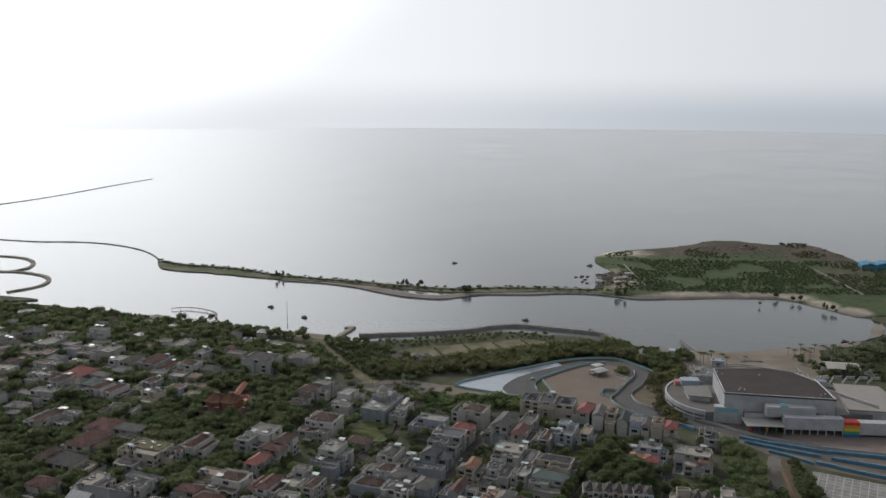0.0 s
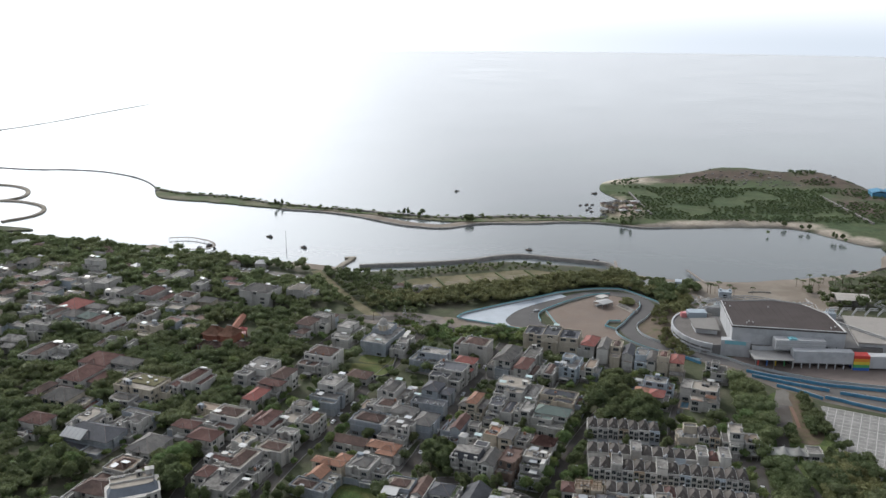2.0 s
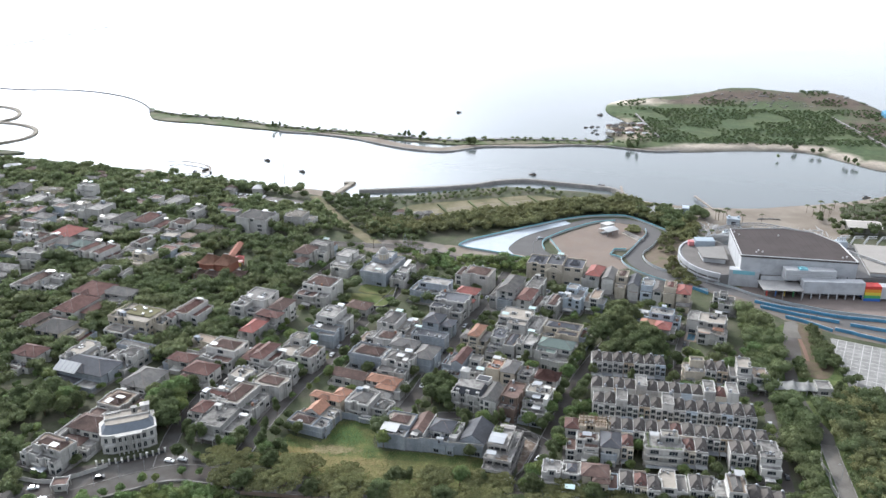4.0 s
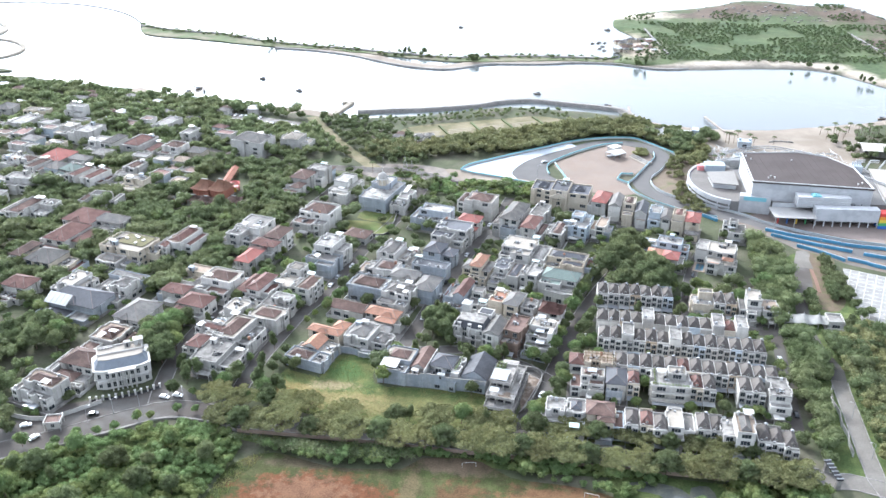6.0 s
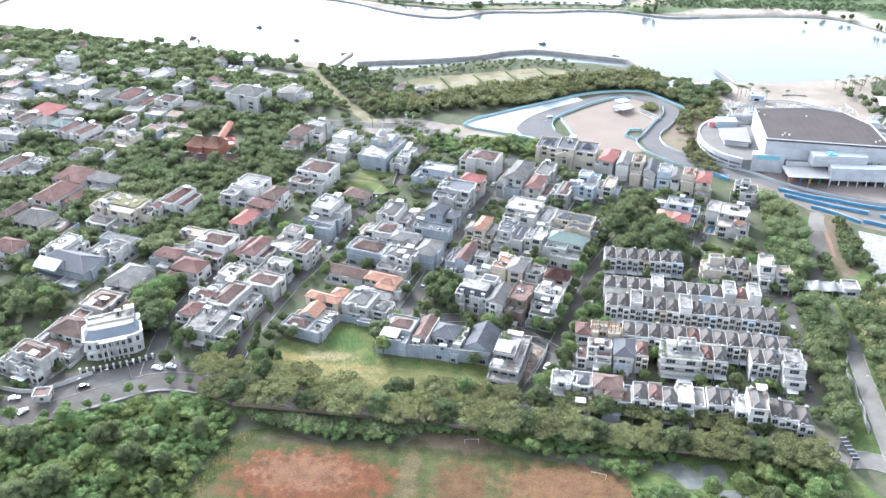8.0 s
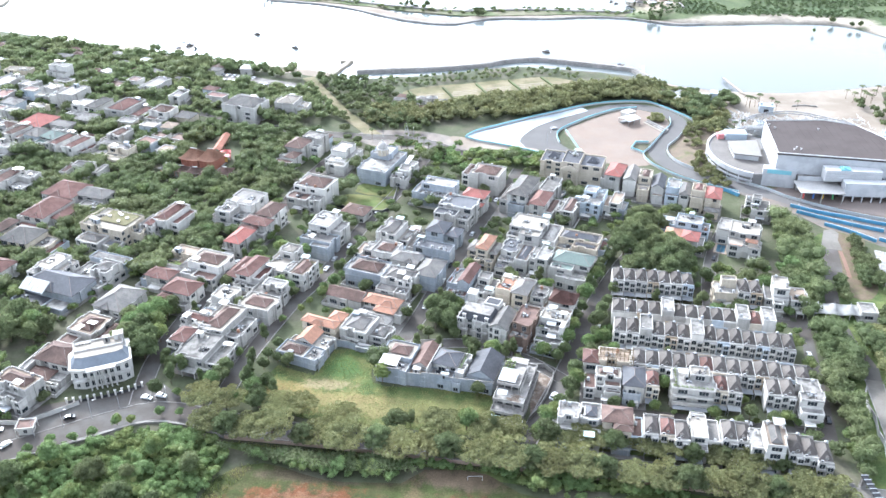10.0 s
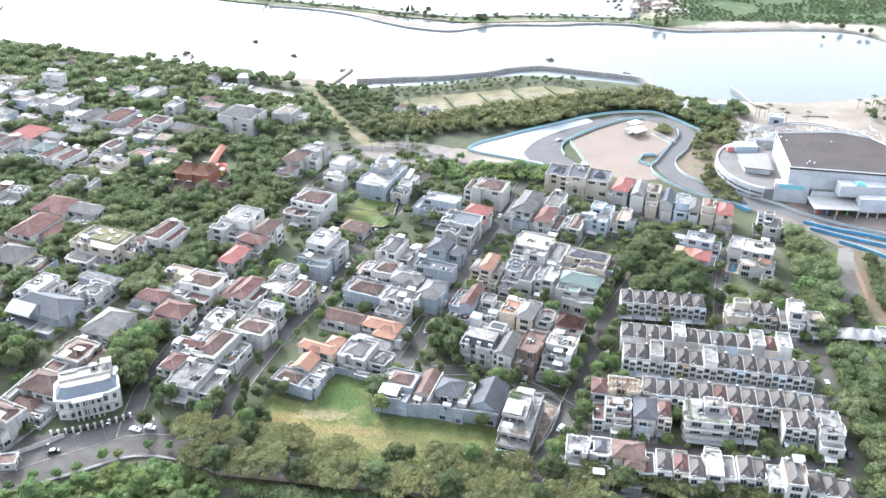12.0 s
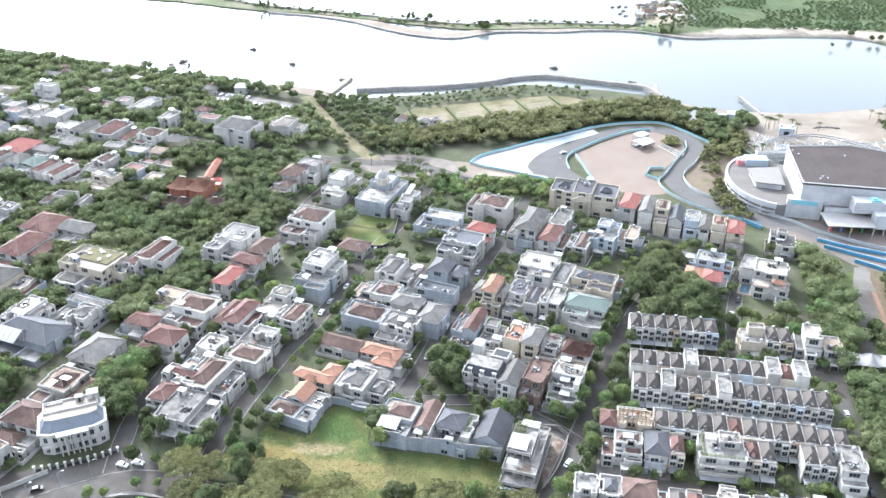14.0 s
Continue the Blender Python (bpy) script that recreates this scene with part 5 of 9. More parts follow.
sheet("apron", [(118, 497), (140, 478), (152, 466), (160, 454), (172, 447), (184, 436), (262, 400), (262, 470), (180, 480), (140, 498)], 0.048, mat("worn_apron", (0.135, 0.120, 0.108), 0.9, var=0.15, size=9, second=(0.165, 0.135, 0.11), second_size=12), "brownish worn paving along the straight", "paving")
sheet("verge", smooth_line([(94.5, 542), (98, 530), (108.5, 519), (125.5, 508), (143.5, 496.5), (150, 500), (140, 505), (127, 514), (120, 526), (119, 542), (124, 558), (130, 570), (128, 592), (112.5, 589), (103.2, 566), (95.5, 553)], 4, True), 0.06, EARTH, "bare brown earth beside the arena", "verge")
sheet("forecourt", [(120, 508), (150, 486), (240, 455), (300, 440), (300, 500), (240, 500), (150, 503)], 0.055, mat("forecourt_paving", (0.20, 0.165, 0.145), 0.9, var=0.15, size=12), "brownish paved forecourt of the arena", "forecourt")
sheet("bare_earth", smooth_line([(153, 388), (156, 410), (160, 436), (168, 453), (178, 446), (172, 425), (170, 400), (162, 386)], 4, True), 0.035, mat("orange_earth", (0.12, 0.092, 0.066), 0.95, var=0.25, size=5, second=(0.10, 0.095, 0.05), second_size=6), "bare orange earth beside the path", "earth", wobble=1)
COURT = [(178.7, 432), (199.5, 423), (262, 396), (240, 330), (180, 352), (171.6, 360.7), (170.1, 378), (173.7, 403.7)]
sheet("court", COURT, 0.06, mat("court_paving", (0.205, 0.20, 0.19), 0.9, var=0.14, size=12, second=(0.265, 0.257, 0.242), second_size=5), "pale grey paved court with a fine grid of lines", "court")
for along, over in (((0.916, -0.40), (-0.40, -0.916)), ((-0.40, -0.916), (0.916, -0.40))):
    for k in range(-4, 24):
        spots = [(178.7 + over[0] * 4.2 * k + along[0] * n, 432 + over[1] * 4.2 * k + along[1] * n) for n in range(-60, 110)]
        spots = [p for p in spots if inside(*p, COURT)]
        if len(spots) > 4:
            strip("court_line", [spots[0], spots[-1]], 0.32, 0.08, TRIM, "pale line of slabs on the court", "line", 0.05)

# a small pit shed on the infield, with a low stand beside it
shed = thing("pit_shed", pose(75, 593, 0, 0, 0, 40), "white open-sided shed with a pale roof on the infield", "shed")
bm = bmesh.new()
gable(bm, -6.5, 5, -5.5, 4, 3.6, 1.1, False)
roof = part("roof", bm, STEEL, shed)
for a in (-6, -0.8, 4.5):
    for b in (-5, 3.5):
        one_box("post", shed, GREYMETAL, a - 0.12, a + 0.12, b - 0.12, b + 0.12, 0, 3.5)
one_box("counter", shed, GREYMETAL, -5.5, 4, 0.5, 3, 0, 1.2)
bm = bmesh.new()
plan_prism(bm, house_plan(2, 10, 4.4, 10), [(0, 0), (4.2, 0), (4.2, 0.4), (4.5, 0.4)])
part("annex", bm, WALL["wh"][1], shed, "white annex with a flat pale roof")
one_box("annex_door", shed, DARK, 5, 6.6, 4.28, 4.38, 0, 2.3)
stand = thing("low_stand", pose(91.5, 586, 0, 0, 0, -58), "low beige stepped stand beside the track wall", "stand")
for k in range(3):
    one_box("step", stand, CONCRETE if k else ROOF["cr"][1], -10, 10, -2.4 + k * 1.6, -0.85 + k * 1.6, 0, 0.5 + k * 0.5)

# ---- the arena ----
arena = thing("arena", pose(0, 0, 0), "large white exhibition hall with a dark brown metal roof", "arena")
HALL = [(146, 503), (213, 496), (213, 530), (203, 549), (186, 556), (150, 552)]


ARENA_WHITE = mat("arena_white_panel", (0.43, 0.435, 0.44), 0.6, var=0.06, size=8, grain=0.03, second=(0.36, 0.365, 0.37), second_size=6)
bm = bmesh.new()
prism(bm, HALL, 0, 19.2)
part("hall_wall", bm, ARENA_WHITE, arena)
bm = bmesh.new()
prism(bm, [(x + (x - 180) * 0.012, y + (y - 527) * 0.016) for x, y in HALL], 19.2, 20.0)
hall_roof = part("hall_roof", bm, BROWNROOF, arena, "dark brown metal roof")
bm = bmesh.new()
for i in range(len(HALL)):
    a, b = HALL[i - 1], HALL[i]
    tube(bm, (*a, 20.1), (*b, 20.1), 0.45, n=5)
part("roof_edge", bm, STEEL, hall_roof)
# the seams of the roof sheets
bm = bmesh.new()
for k in range(1, 16):
    x = 147 + k * 4.1
    y1 = 552.5 + (x - 150) * 0.11 if x < 186 else (556 - (x - 186) * 0.4 if x < 203 else 549 - (x - 203) * 1.9)
    box(bm, x - 0.06, x + 0.06, 503.5 - (x - 146) * 0.104, y1 - 0.8, 20.0, 20.06)
part("roof_seam", bm, BROWNROOF, hall_roof)
for vx, vy in ((151, 545), (153, 540), (156, 508), (158, 511), (160, 509), (206, 502), (209, 504), (178, 540)):
    bm = bmesh.new()
    tube(bm, (vx, vy, 20), (vx, vy, 20.8), 0.4, n=8)
    tube(bm, (vx, vy, 20.8), (vx, vy, 21.1), 0.65, 0.2, n=8)
    part("roof_vent", bm, STEEL, hall_roof)
# the upper gallery on the front
bm = bmesh.new()
box(bm, 170, 200, 491.5, 499, 9, 15.5)
for k in range(4):
    box(bm, 169.8, 200.2, 491.2, 491.5, 9.6 + k * 1.6, 9.8 + k * 1.6)
part("gallery", bm, mat("grey_panel", (0.42, 0.42, 0.42), 0.7, var=0.1, size=5), arena)
bm = bmesh.new()
box(bm, 178, 183, 492, 496, 15.5, 16.4)
box(bm, 179, 181, 493, 495, 16.4, 17.0)
part("roof_plant", bm, AQUA, arena)
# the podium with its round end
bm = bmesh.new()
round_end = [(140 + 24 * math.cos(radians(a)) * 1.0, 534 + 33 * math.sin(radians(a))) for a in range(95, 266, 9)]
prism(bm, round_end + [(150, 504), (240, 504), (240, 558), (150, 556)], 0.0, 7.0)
# the dark grey puts the shade between the white bands into the colour
podium = part("podium", bm, mat("shaded_podium", (0.16, 0.155, 0.15), 0.85, var=0.15, size=5), arena)
for z, r, tall in ((2.4, 25.2, 0.9), (5.0, 25.2, 2.9)):
    bm = bmesh.new()
    pts = [(140 + r * math.cos(radians(a)), 534 + (r + 8.4) * math.sin(radians(a))) for a in range(95, 266, 9)]
    rows = [[bm.verts.new((x, y, zz)) for zz in (z, z + tall)] for x, y in pts]
    inner = [[bm.verts.new((x + (140 - x) * 0.04, y + (534 - y) * 0.04, zz)) for zz in (z, z + tall)] for x, y in pts]
    for a, b, c, e in zip(rows, rows[1:], inner, inner[1:]):
        bm.faces.new((a[0], b[0], b[1], a[1]))
        bm.faces.new((c[0], c[1], e[1], e[0]))
        bm.faces.new((a[1], b[1], e[1], c[1]))
        bm.faces.new((a[0], c[0], e[0], b[0]))
    part("balustrade", bm, ARENA_WHITE, podium, "white curved balustrade")
for k in range(11):
    a = radians(100 + k * 15.5)
    bm = bmesh.new()
    tube(bm, (140 + 24.8 * math.cos(a), 534 + 33.6 * math.sin(a), 0), (140 + 24.8 * math.cos(a), 534 + 33.6 * math.sin(a), 5.0), 0.3, n=7)
    part("column", bm, ARENA_WHITE, podium)
# the upper terrace along the front, its shade put into a dark colour, with things left lying on it
one_box("front_terrace", arena, mat("shaded_terrace", (0.085, 0.082, 0.08), 0.9, var=0.25, size=5, second=(0.14, 0.13, 0.12), second_size=4), 179, 215, 491.1, 502.8, 0.0, 8.7)
one_box("canopy_terrace", arena, CONCRETE, 158.1, 178.9, 497, 502.8, 0.0, 8.4)
one_box("front_parapet", arena, ARENA_WHITE, 157.4, 178.9, 496.5, 496.95, 6.2, 9.2)
for k in range(14):
    bx, by = rng.uniform(180, 213), rng.uniform(493, 501)
    bm = bmesh.new()
    plan_prism(bm, house_plan(-rng.uniform(0.4, 1.4), rng.uniform(0.4, 1.4), -0.5, 0.5), [(0, 0), (rng.uniform(0.6, 1.6), 0), (1.7, -0.1)])
    part("plant_unit", bm, rng.choice((GREYMETAL, STEEL, DARK)), arena, "", pose(bx, by, 8.7, 0, 0, rng.uniform(0, 90)))
bm = bmesh.new()
prism(bm, [(140 + 22.5 * math.cos(radians(a)), 534 + 31.5 * math.sin(radians(a))) for a in range(95, 266, 9)] + [(146, 504), (148, 552)], 7.0, 7.12)
part("terrace_floor", bm, mat("terrace_screed", (0.145, 0.134, 0.124), 0.9, var=0.15, size=6), arena)
bm = bmesh.new()
prism(bm, [(128, 539.5), (128, 523.2), (141.3, 520.5), (143, 541.6)], 7.1, 10.2, 0, 0)
part("pavilion", bm, ARENA_WHITE, arena)
bm = bmesh.new()
prism(bm, [(126.9, 540.8), (126.9, 522), (142.5, 519.1), (144.7, 543.2)], 10.2, 10.8)
part("pavilion_roof", bm, mat("pale_sheet_roof", (0.20, 0.19, 0.175), 0.6, var=0.08, size=6), arena)
bm = bmesh.new()
box(bm, 128.5, 141, 551, 559, 4, 11.2)
part("plant_room", bm, mat("blue_grey_panel", (0.33, 0.38, 0.42), 0.7), arena)
bm = bmesh.new()
box(bm, 124, 127.6, 552, 556, 4, 10.2)
part("red_kiosk", bm, mat("faded_red_panel", (0.50, 0.20, 0.20), 0.7), arena)
# front boxes: entrance block with a sign, canopy, long white hall, rainbow bay
bm = bmesh.new()
prism(bm, [(139.6, 502.6), (157.2, 499.8), (158, 505.5), (141, 508)], 0.0, 10.6)
entrance = part("entrance_block", bm, ARENA_WHITE, arena)
bm = bmesh.new()
prism(bm, [(141.8, 502.0), (154.6, 499.95), (154.65, 500.15), (141.85, 502.2)], 8.0, 10.3)
part("sign_board", bm, AQUA, entrance, "plain pale blue sign board")
bm = bmesh.new()
box(bm, 155.2, 179, 481, 496.4, 6.2, 6.7)
for px, py in ((156, 481.8), (167, 481.8), (178, 481.8)):
    tube(bm, (px, py, 0), (px, py, 6.2), 0.22)
part("canopy", bm, mat("pale_canopy_sheet", (0.30, 0.29, 0.275), 0.6, var=0.08, size=5), arena)
for k, c in enumerate(((0.55, 0.10, 0.09), (0.10, 0.2, 0.5), (0.65, 0.45, 0.06), (0.10, 0.35, 0.14))):
    bm = bmesh.new()
    tube(bm, (159.5 + k * 5.2, 488, 0), (159.5 + k * 5.2, 488, 6.2), 0.45)
    part("column", bm, mat(f"painted_column_{'red blue yellow green'.split()[k]}", c, 0.6, var=0.05), arena, "brightly painted column")
bm = bmesh.new()
box(bm, 179.2, 215, 485, 491, 3.6, 11.2)
part("front_hall", bm, ARENA_WHITE, arena)
for k in range(8):
    bm = bmesh.new()
    box(bm, 179.5 + k * 5, 180.1 + k * 5, 485.3, 485.9, 0, 3.6)
    part("pillar", bm, ARENA_WHITE, arena)
RAINBOW = [(0.50, 0.06, 0.05), (0.62, 0.26, 0.04), (0.60, 0.47, 0.06), (0.09, 0.33, 0.12), (0.05, 0.13, 0.42)]
for k, c in enumerate(RAINBOW):
    bm = bmesh.new()
    box(bm, 215.2, 224.5, 484.4, 491, 7.6 - k * 1.9, 9.5 - k * 1.9)
    part("rainbow_panel", bm, mat(f"panel_{'red orange yellow green blue'.split()[k]}", c, 0.6, var=0.08), arena, f"{'red orange yellow green blue'.split()[k]} painted panel")
bm = bmesh.new()
box(bm, 224.7, 262, 484.8, 491, 1.5, 9.2)
box(bm, 262.2, 300, 480, 500, 0, 8)
part("side_hall", bm, ARENA_WHITE, arena)
bm = bmesh.new()
prism(bm, [(226, 507), (262, 503), (262, 552), (234, 556)], 0, 9.2)
part("annex_wall", bm, ARENA_WHITE, arena)
bm = bmesh.new()
prism(bm, [(225, 506), (263, 502), (263, 553), (233, 557)], 9.2, 10.2)
part("annex_roof", bm, mat("beige_sheet_roof", (0.28, 0.26, 0.235), 0.6, var=0.08, size=8), arena, "pale beige sheet roof")


def truss(points, r=0.28, depth=2.0):
    """A white tubular truss along points."""
    bm = bmesh.new()
    for i in range(len(points) - 1):
        a, b = Vector(points[i]), Vector(points[i + 1])
        up = Vector((0, 0, depth))
        tube(bm, a, b, r, n=5)
        tube(bm, a + up, b + up, r, n=5)
        tube(bm, a, b + up, r * 0.6, n=4)
        tube(bm, a + up, a, r * 0.6, n=4)
    return bm


for k in range(6):
    tagged(part("truss", truss([(134 + k * 3, 558 + 2 * k * 0.4, 8), (138 + k * 3, 562, 9.5), (146 + k * 4, 564, 10), (154 + k * 5, 562, 8)]), STEEL, arena), kind="stuff")
tagged(part("truss", truss([(132 + i * 9, 560 + 9 * math.sin(i * 0.42) * 0.9, 8 + 3 * math.sin(i * 0.42)) for i in range(11)], 0.5, 1.6), STEEL, arena), kind="stuff")
tagged(part("truss", truss([(214 + i * 4.5, 552 - i * 6.2, 10.5) for i in range(8)], 0.4, 1.2), STEEL, arena), kind="stuff")
for k in range(5):
    tagged(part("truss", truss([(222 + k * 9, 556 + k, 9), (228 + k * 9, 566, 11), (236 + k * 9, 572, 9)], 0.35, 1.4), STEEL, arena), kind="stuff")
for k in range(16):
    tx, ty, ta = rng.uniform(126, 232), rng.uniform(559, 572), rng.uniform(-0.6, 0.6)
    tagged(part("truss", truss([(tx + i * 4.5 * math.cos(ta), ty + i * 4.5 * math.sin(ta), 4 + 3.5 * math.sin(0.9 * i)) for i in range(4)], 0.3, 1.5), STEEL, arena), kind="stuff")
bm = bmesh.new()
prism(bm, [(122, 556), (150, 557), (186, 560), (240, 559), (238, 574), (180, 577), (128, 572)], 0, 4.0)
part("rear_deck", bm, CONCRETE, arena)
for px, py in ((150, 566), (222, 556)):
    bm = bmesh.new()
    box(bm, px, px + 7, py, py + 5, 0, 11.5)
    for a in range(4):
        tube(bm, (px + 1 + a * 1.6, py + 2.5, 11.5), (px + 1 + a * 1.6, py + 2.5, 14), 0.5, n=6)
    part("stair_tower", bm, mat("grey_blue_tower", (0.40, 0.44, 0.47), 0.7), arena)

# the wrecked roof trusses behind the hall, left lying on the sand
bm = bmesh.new()
for k in range(300):
    if k < 170:
        x, y = rng.uniform(140, 166), rng.uniform(562, 612)
    else:
        x, y = rng.uniform(158, 232), rng.gauss(600, 5)
    a, e, n = rng.uniform(0, math.pi), rng.uniform(-0.25, 0.5), rng.uniform(2.5, 7.5)
    z = rng.uniform(0.2, 2.6)
    tube(bm, (x, y, z), (x + n * math.cos(a), y + n * math.sin(a), max(0.15, z + n * math.sin(e))), rng.uniform(0.12, 0.32), n=4)
tagged(new("roof_wreckage", mesh_of("roof_wreckage", bm, STEEL)), "white steel roof wreckage lying on the sand", "debris", kind="stuff")
ring_truss = thing("curved_truss", pose(0, 0, 0), "long curved grey steel truss standing on the sand", "truss")
ARCH = smooth_line([(138.7, 567), (143, 582), (149, 593), (164.3, 603.9), (182.8, 608.3), (198.3, 602.2), (219.5, 586.2)], 5)
part("chord", truss([(x, y, 4.2) for x, y in ARCH], 0.3, 1.6), GREYMETAL, ring_truss)
for x, y in ARCH[::4]:
    bm = bmesh.new()
    tube(bm, (x, y, 0), (x, y, 4.3), 0.22, n=5)
    part("leg", bm, GREYMETAL, ring_truss)

stage = thing("beach_stage", pose(260, 613, 0, 0, 0, -6), "open beach pavilion with a pale sheet roof", "pavilion")
bm = bmesh.new()
gable(bm, -12, 12, -9, 9, 5.4, 2.2, False)
part("roof", bm, mat("cream_sheet_roof", (0.42, 0.39, 0.35), 0.65, var=0.1, size=5), stage)
bm = bmesh.new()
box(bm, -10, 10, -6, 7, 0, 5.2)
part("wall", bm, CONCRETE, stage)
for k in range(4):
    bm = truss([(14 + k * 2, -10 + k * 3, 3), (19 + k * 2, -14 + k * 3, 2)], 0.3, 1.2)
    part("truss", bm, STEEL, stage)


def hut(x, y, w, d, h, turn, m, rm, label):
    """A small beach hut or stall."""
    r = thing("hut", pose(x, y, 0, 0, 0, turn), label, "hut", "beach huts")
    bm = bmesh.new()
    box(bm, -w / 2, w / 2, -d / 2, d / 2, 0, h)
    part("wall", bm, m, r)
    bm = bmesh.new()
    hip(bm, -w / 2 - 0.5, w / 2 + 0.5, -d / 2 - 0.5, d / 2 + 0.5, h + 0.1, 0.25 * min(w, d))
    part("roof", bm, rm, r)
    part("window", window_mesh(1.3, 1.5), None, r, "", pose(0, -d / 2, 0.8))
    FOOT.append((x, y, w / 2, d / 2, radians(turn)))


for k in range(9):
    hut(rng.uniform(102, 117), rng.uniform(630, 652), rng.uniform(5, 9), rng.uniform(4, 7), 3, rng.uniform(-30, 30), WALL["wh"][1], (ROOF["wh"][1], STEEL, ROOF["br"][1])[k % 3], "white beach hut with a pale roof")
for k in range(10):
    hut(rng.uniform(-85, -45), rng.uniform(600, 622), rng.uniform(5, 8), rng.uniform(4, 6), 3, rng.uniform(-20, 20), WALL["wh"][1], (ROOF["wh"][1], ROOF["br"][1], ROOF["gr"][1])[k % 3], "small stall beside the park")
for k in range(26):
    hx = rng.uniform(-470, -200)
    hut(hx, rng.uniform(640, 668 - (hx + 200) * 0.22), rng.uniform(6, 14), rng.uniform(5, 9), rng.uniform(3, 5), rng.uniform(-30, 30), WALL["wh"][1], (ROOF["wh"][1], STEEL, ROOF["br"][1], ROOF["gr"][1])[k % 4], "low seaside building among trees")
for k in range(20):
    hx, hy = rng.uniform(105, 150), rng.uniform(895, 950)
    hut(hx, hy, rng.uniform(5, 9), rng.uniform(4, 7), 3.5, rng.uniform(-30, 30), WALL["cr"][1], (STEEL, ROOF["gr"][1], ROOF["br"][1])[k % 3], "fishing hut on the island shore")

# ---- park beside the sea ----
PARK = smooth_line([(-80, 642), (-21, 667), (23, 681), (48, 668), (40, 655), (-10, 634), (-44, 620), (-67, 608)], 5, True)
sheet("park_lawn", PARK, 0.07, DRYGRASS, "dry grass parking meadow beside the sea", "meadow", wobble=1)
for k in range(5):
    a, b = Vector((-66 + k * 24, 611 + k * 10.5)), Vector((-78 + k * 24, 640 + k * 9.6))
    strip("hedge", [tuple(a.lerp(b, i / 6)) for i in range(7)], 1.4, 1.0, LEAF, "clipped low hedge across the meadow", "hedge", 1.0, rough=0.3)
for k in range(4):
    for j in range(3):
        cx, cy = -63 + k * 24 + j * 0.5, 626 + k * 10 + j * 4
        strip("parking_row", [(cx - 8, cy - 3), (cx + 10, cy + 4)], 2.6, 0.085, mat("dusty_bay_%d" % (k * 3 + j), (0.19, 0.165, 0.12), 0.95, var=0.2, size=4), "dusty row of parking bays", "parking", 0.1)

# ---- jetties and boats ----
def jetty(points, label):
    root = thing("jetty", pose(0, 0, 0), label, "jetty")
    line = smooth_line(points, 3)
    strip("deck", line, 2.0, 0.9, mat("jetty_deck", (0.24, 0.21, 0.18), 0.9, var=0.15, size=3) if "jetty_deck" not in MATS else MATS["jetty_deck"], "", "", 0.35, parent=root)
    for x, y in line[::3]:
        bm = bmesh.new()
        tube(bm, (x, y, -2.5), (x, y, 0.88), 0.2, n=6)
        part("pile", bm, BARK, root)


jetty([(154.4, 689.5), (162.3, 653.9)], "straight wooden jetty from the beach")
strip("groyne", smooth_line([(-141.5, 671), (-138.4, 684), (-135.8, 695), (-133, 704)], 4), 4.5, 0.4, MOLE, "low earth groyne beside the seawall", "groyne", 2.0, rough=0.5)
strip("groyne", smooth_line([(-140.5, 705.8), (-135.8, 706.6), (-130.5, 707.8)], 3), 4.0, 0.42, MOLE, "blunt head of the earth groyne", "groyne", 2.0, rough=0.5)
jetty([(-290, 716), (-268, 727), (-276, 747), (-302, 760), (-320, 756)], "curved jetty with small shelters")
jetty([(96, 688), (97, 712)], "short landing at the seawall")


def boat(x, y, turn, size, label):
    r = thing("boat", pose(x, y, -1.25, 0, 0, turn), label, "boat", "boats on the lagoon")
    bm = bmesh.new()
    rings = []
    for k, (px, hw, zb) in enumerate(((-4, 1.0, 0.1), (-2, 1.3, 0), (1.5, 1.25, 0), (4, 0.6, 0.4), (5.2, 0.05, 1.0))):
        rings.append([bm.verts.new((px * size, yy * size, zz * size)) for yy, zz in ((-hw, 1.3 + 0.1 * k), (-hw * 0.6, zb), (hw * 0.6, zb), (hw, 1.3 + 0.1 * k))])
    for a, b in zip(rings, rings[1:]):
        for k in range(3):
            bm.faces.new((a[k], b[k], b[k + 1], a[k + 1]))
        bm.faces.new((a[3], b[3], b[0], a[0]))
    bm.faces.new(rings[0])
    part("hull", bm, MATS["boat_timber"] if "boat_timber" in MATS else mat("boat_timber", (0.15, 0.12, 0.095), 0.8, var=0.2, size=2), r)
    bm = bmesh.new()
    box(bm, -2.6 * size, 0.8 * size, -0.9 * size, 0.9 * size, 1.3 * size, 2.7 * size)
    part("cabin", bm, GREYMETAL, r)
    bm = bmesh.new()
    box(bm, -3.0 * size, 1.3 * size, -1.15 * size, 1.15 * size, 2.7 * size, 2.85 * size)
    part("canopy", bm, DARK, r)


for bx, by, bt, bs in ((-227, 775, 170, 0.75), (-185, 739, 160, 0.75), (23, 747, 170, 0.75), (80, 716, 20, 0.8), (-274, 737, 60, 0.9), (-280, 727, 80, 0.9), (295, 700, 10, 0.8), (-60, 1010, 10, 0.7), (106, 1010, 190, 0.8)):
    boat(bx, by, bt, bs, "small dark wooden boat at anchor")
for k in range(7):
    boat(rng.uniform(84, 106), rng.uniform(905, 960), rng.uniform(-30, 30), 0.5, "moored fishing boat by the island huts")
mast = thing("signal_mast", pose(-190, 696, 0), "thin grey mast at the shore", "mast")
bm = bmesh.new()
tube(bm, (0, 0, 0), (0, 0, 26), 0.28, 0.15)
part("pole", bm, GREYMETAL, mast)
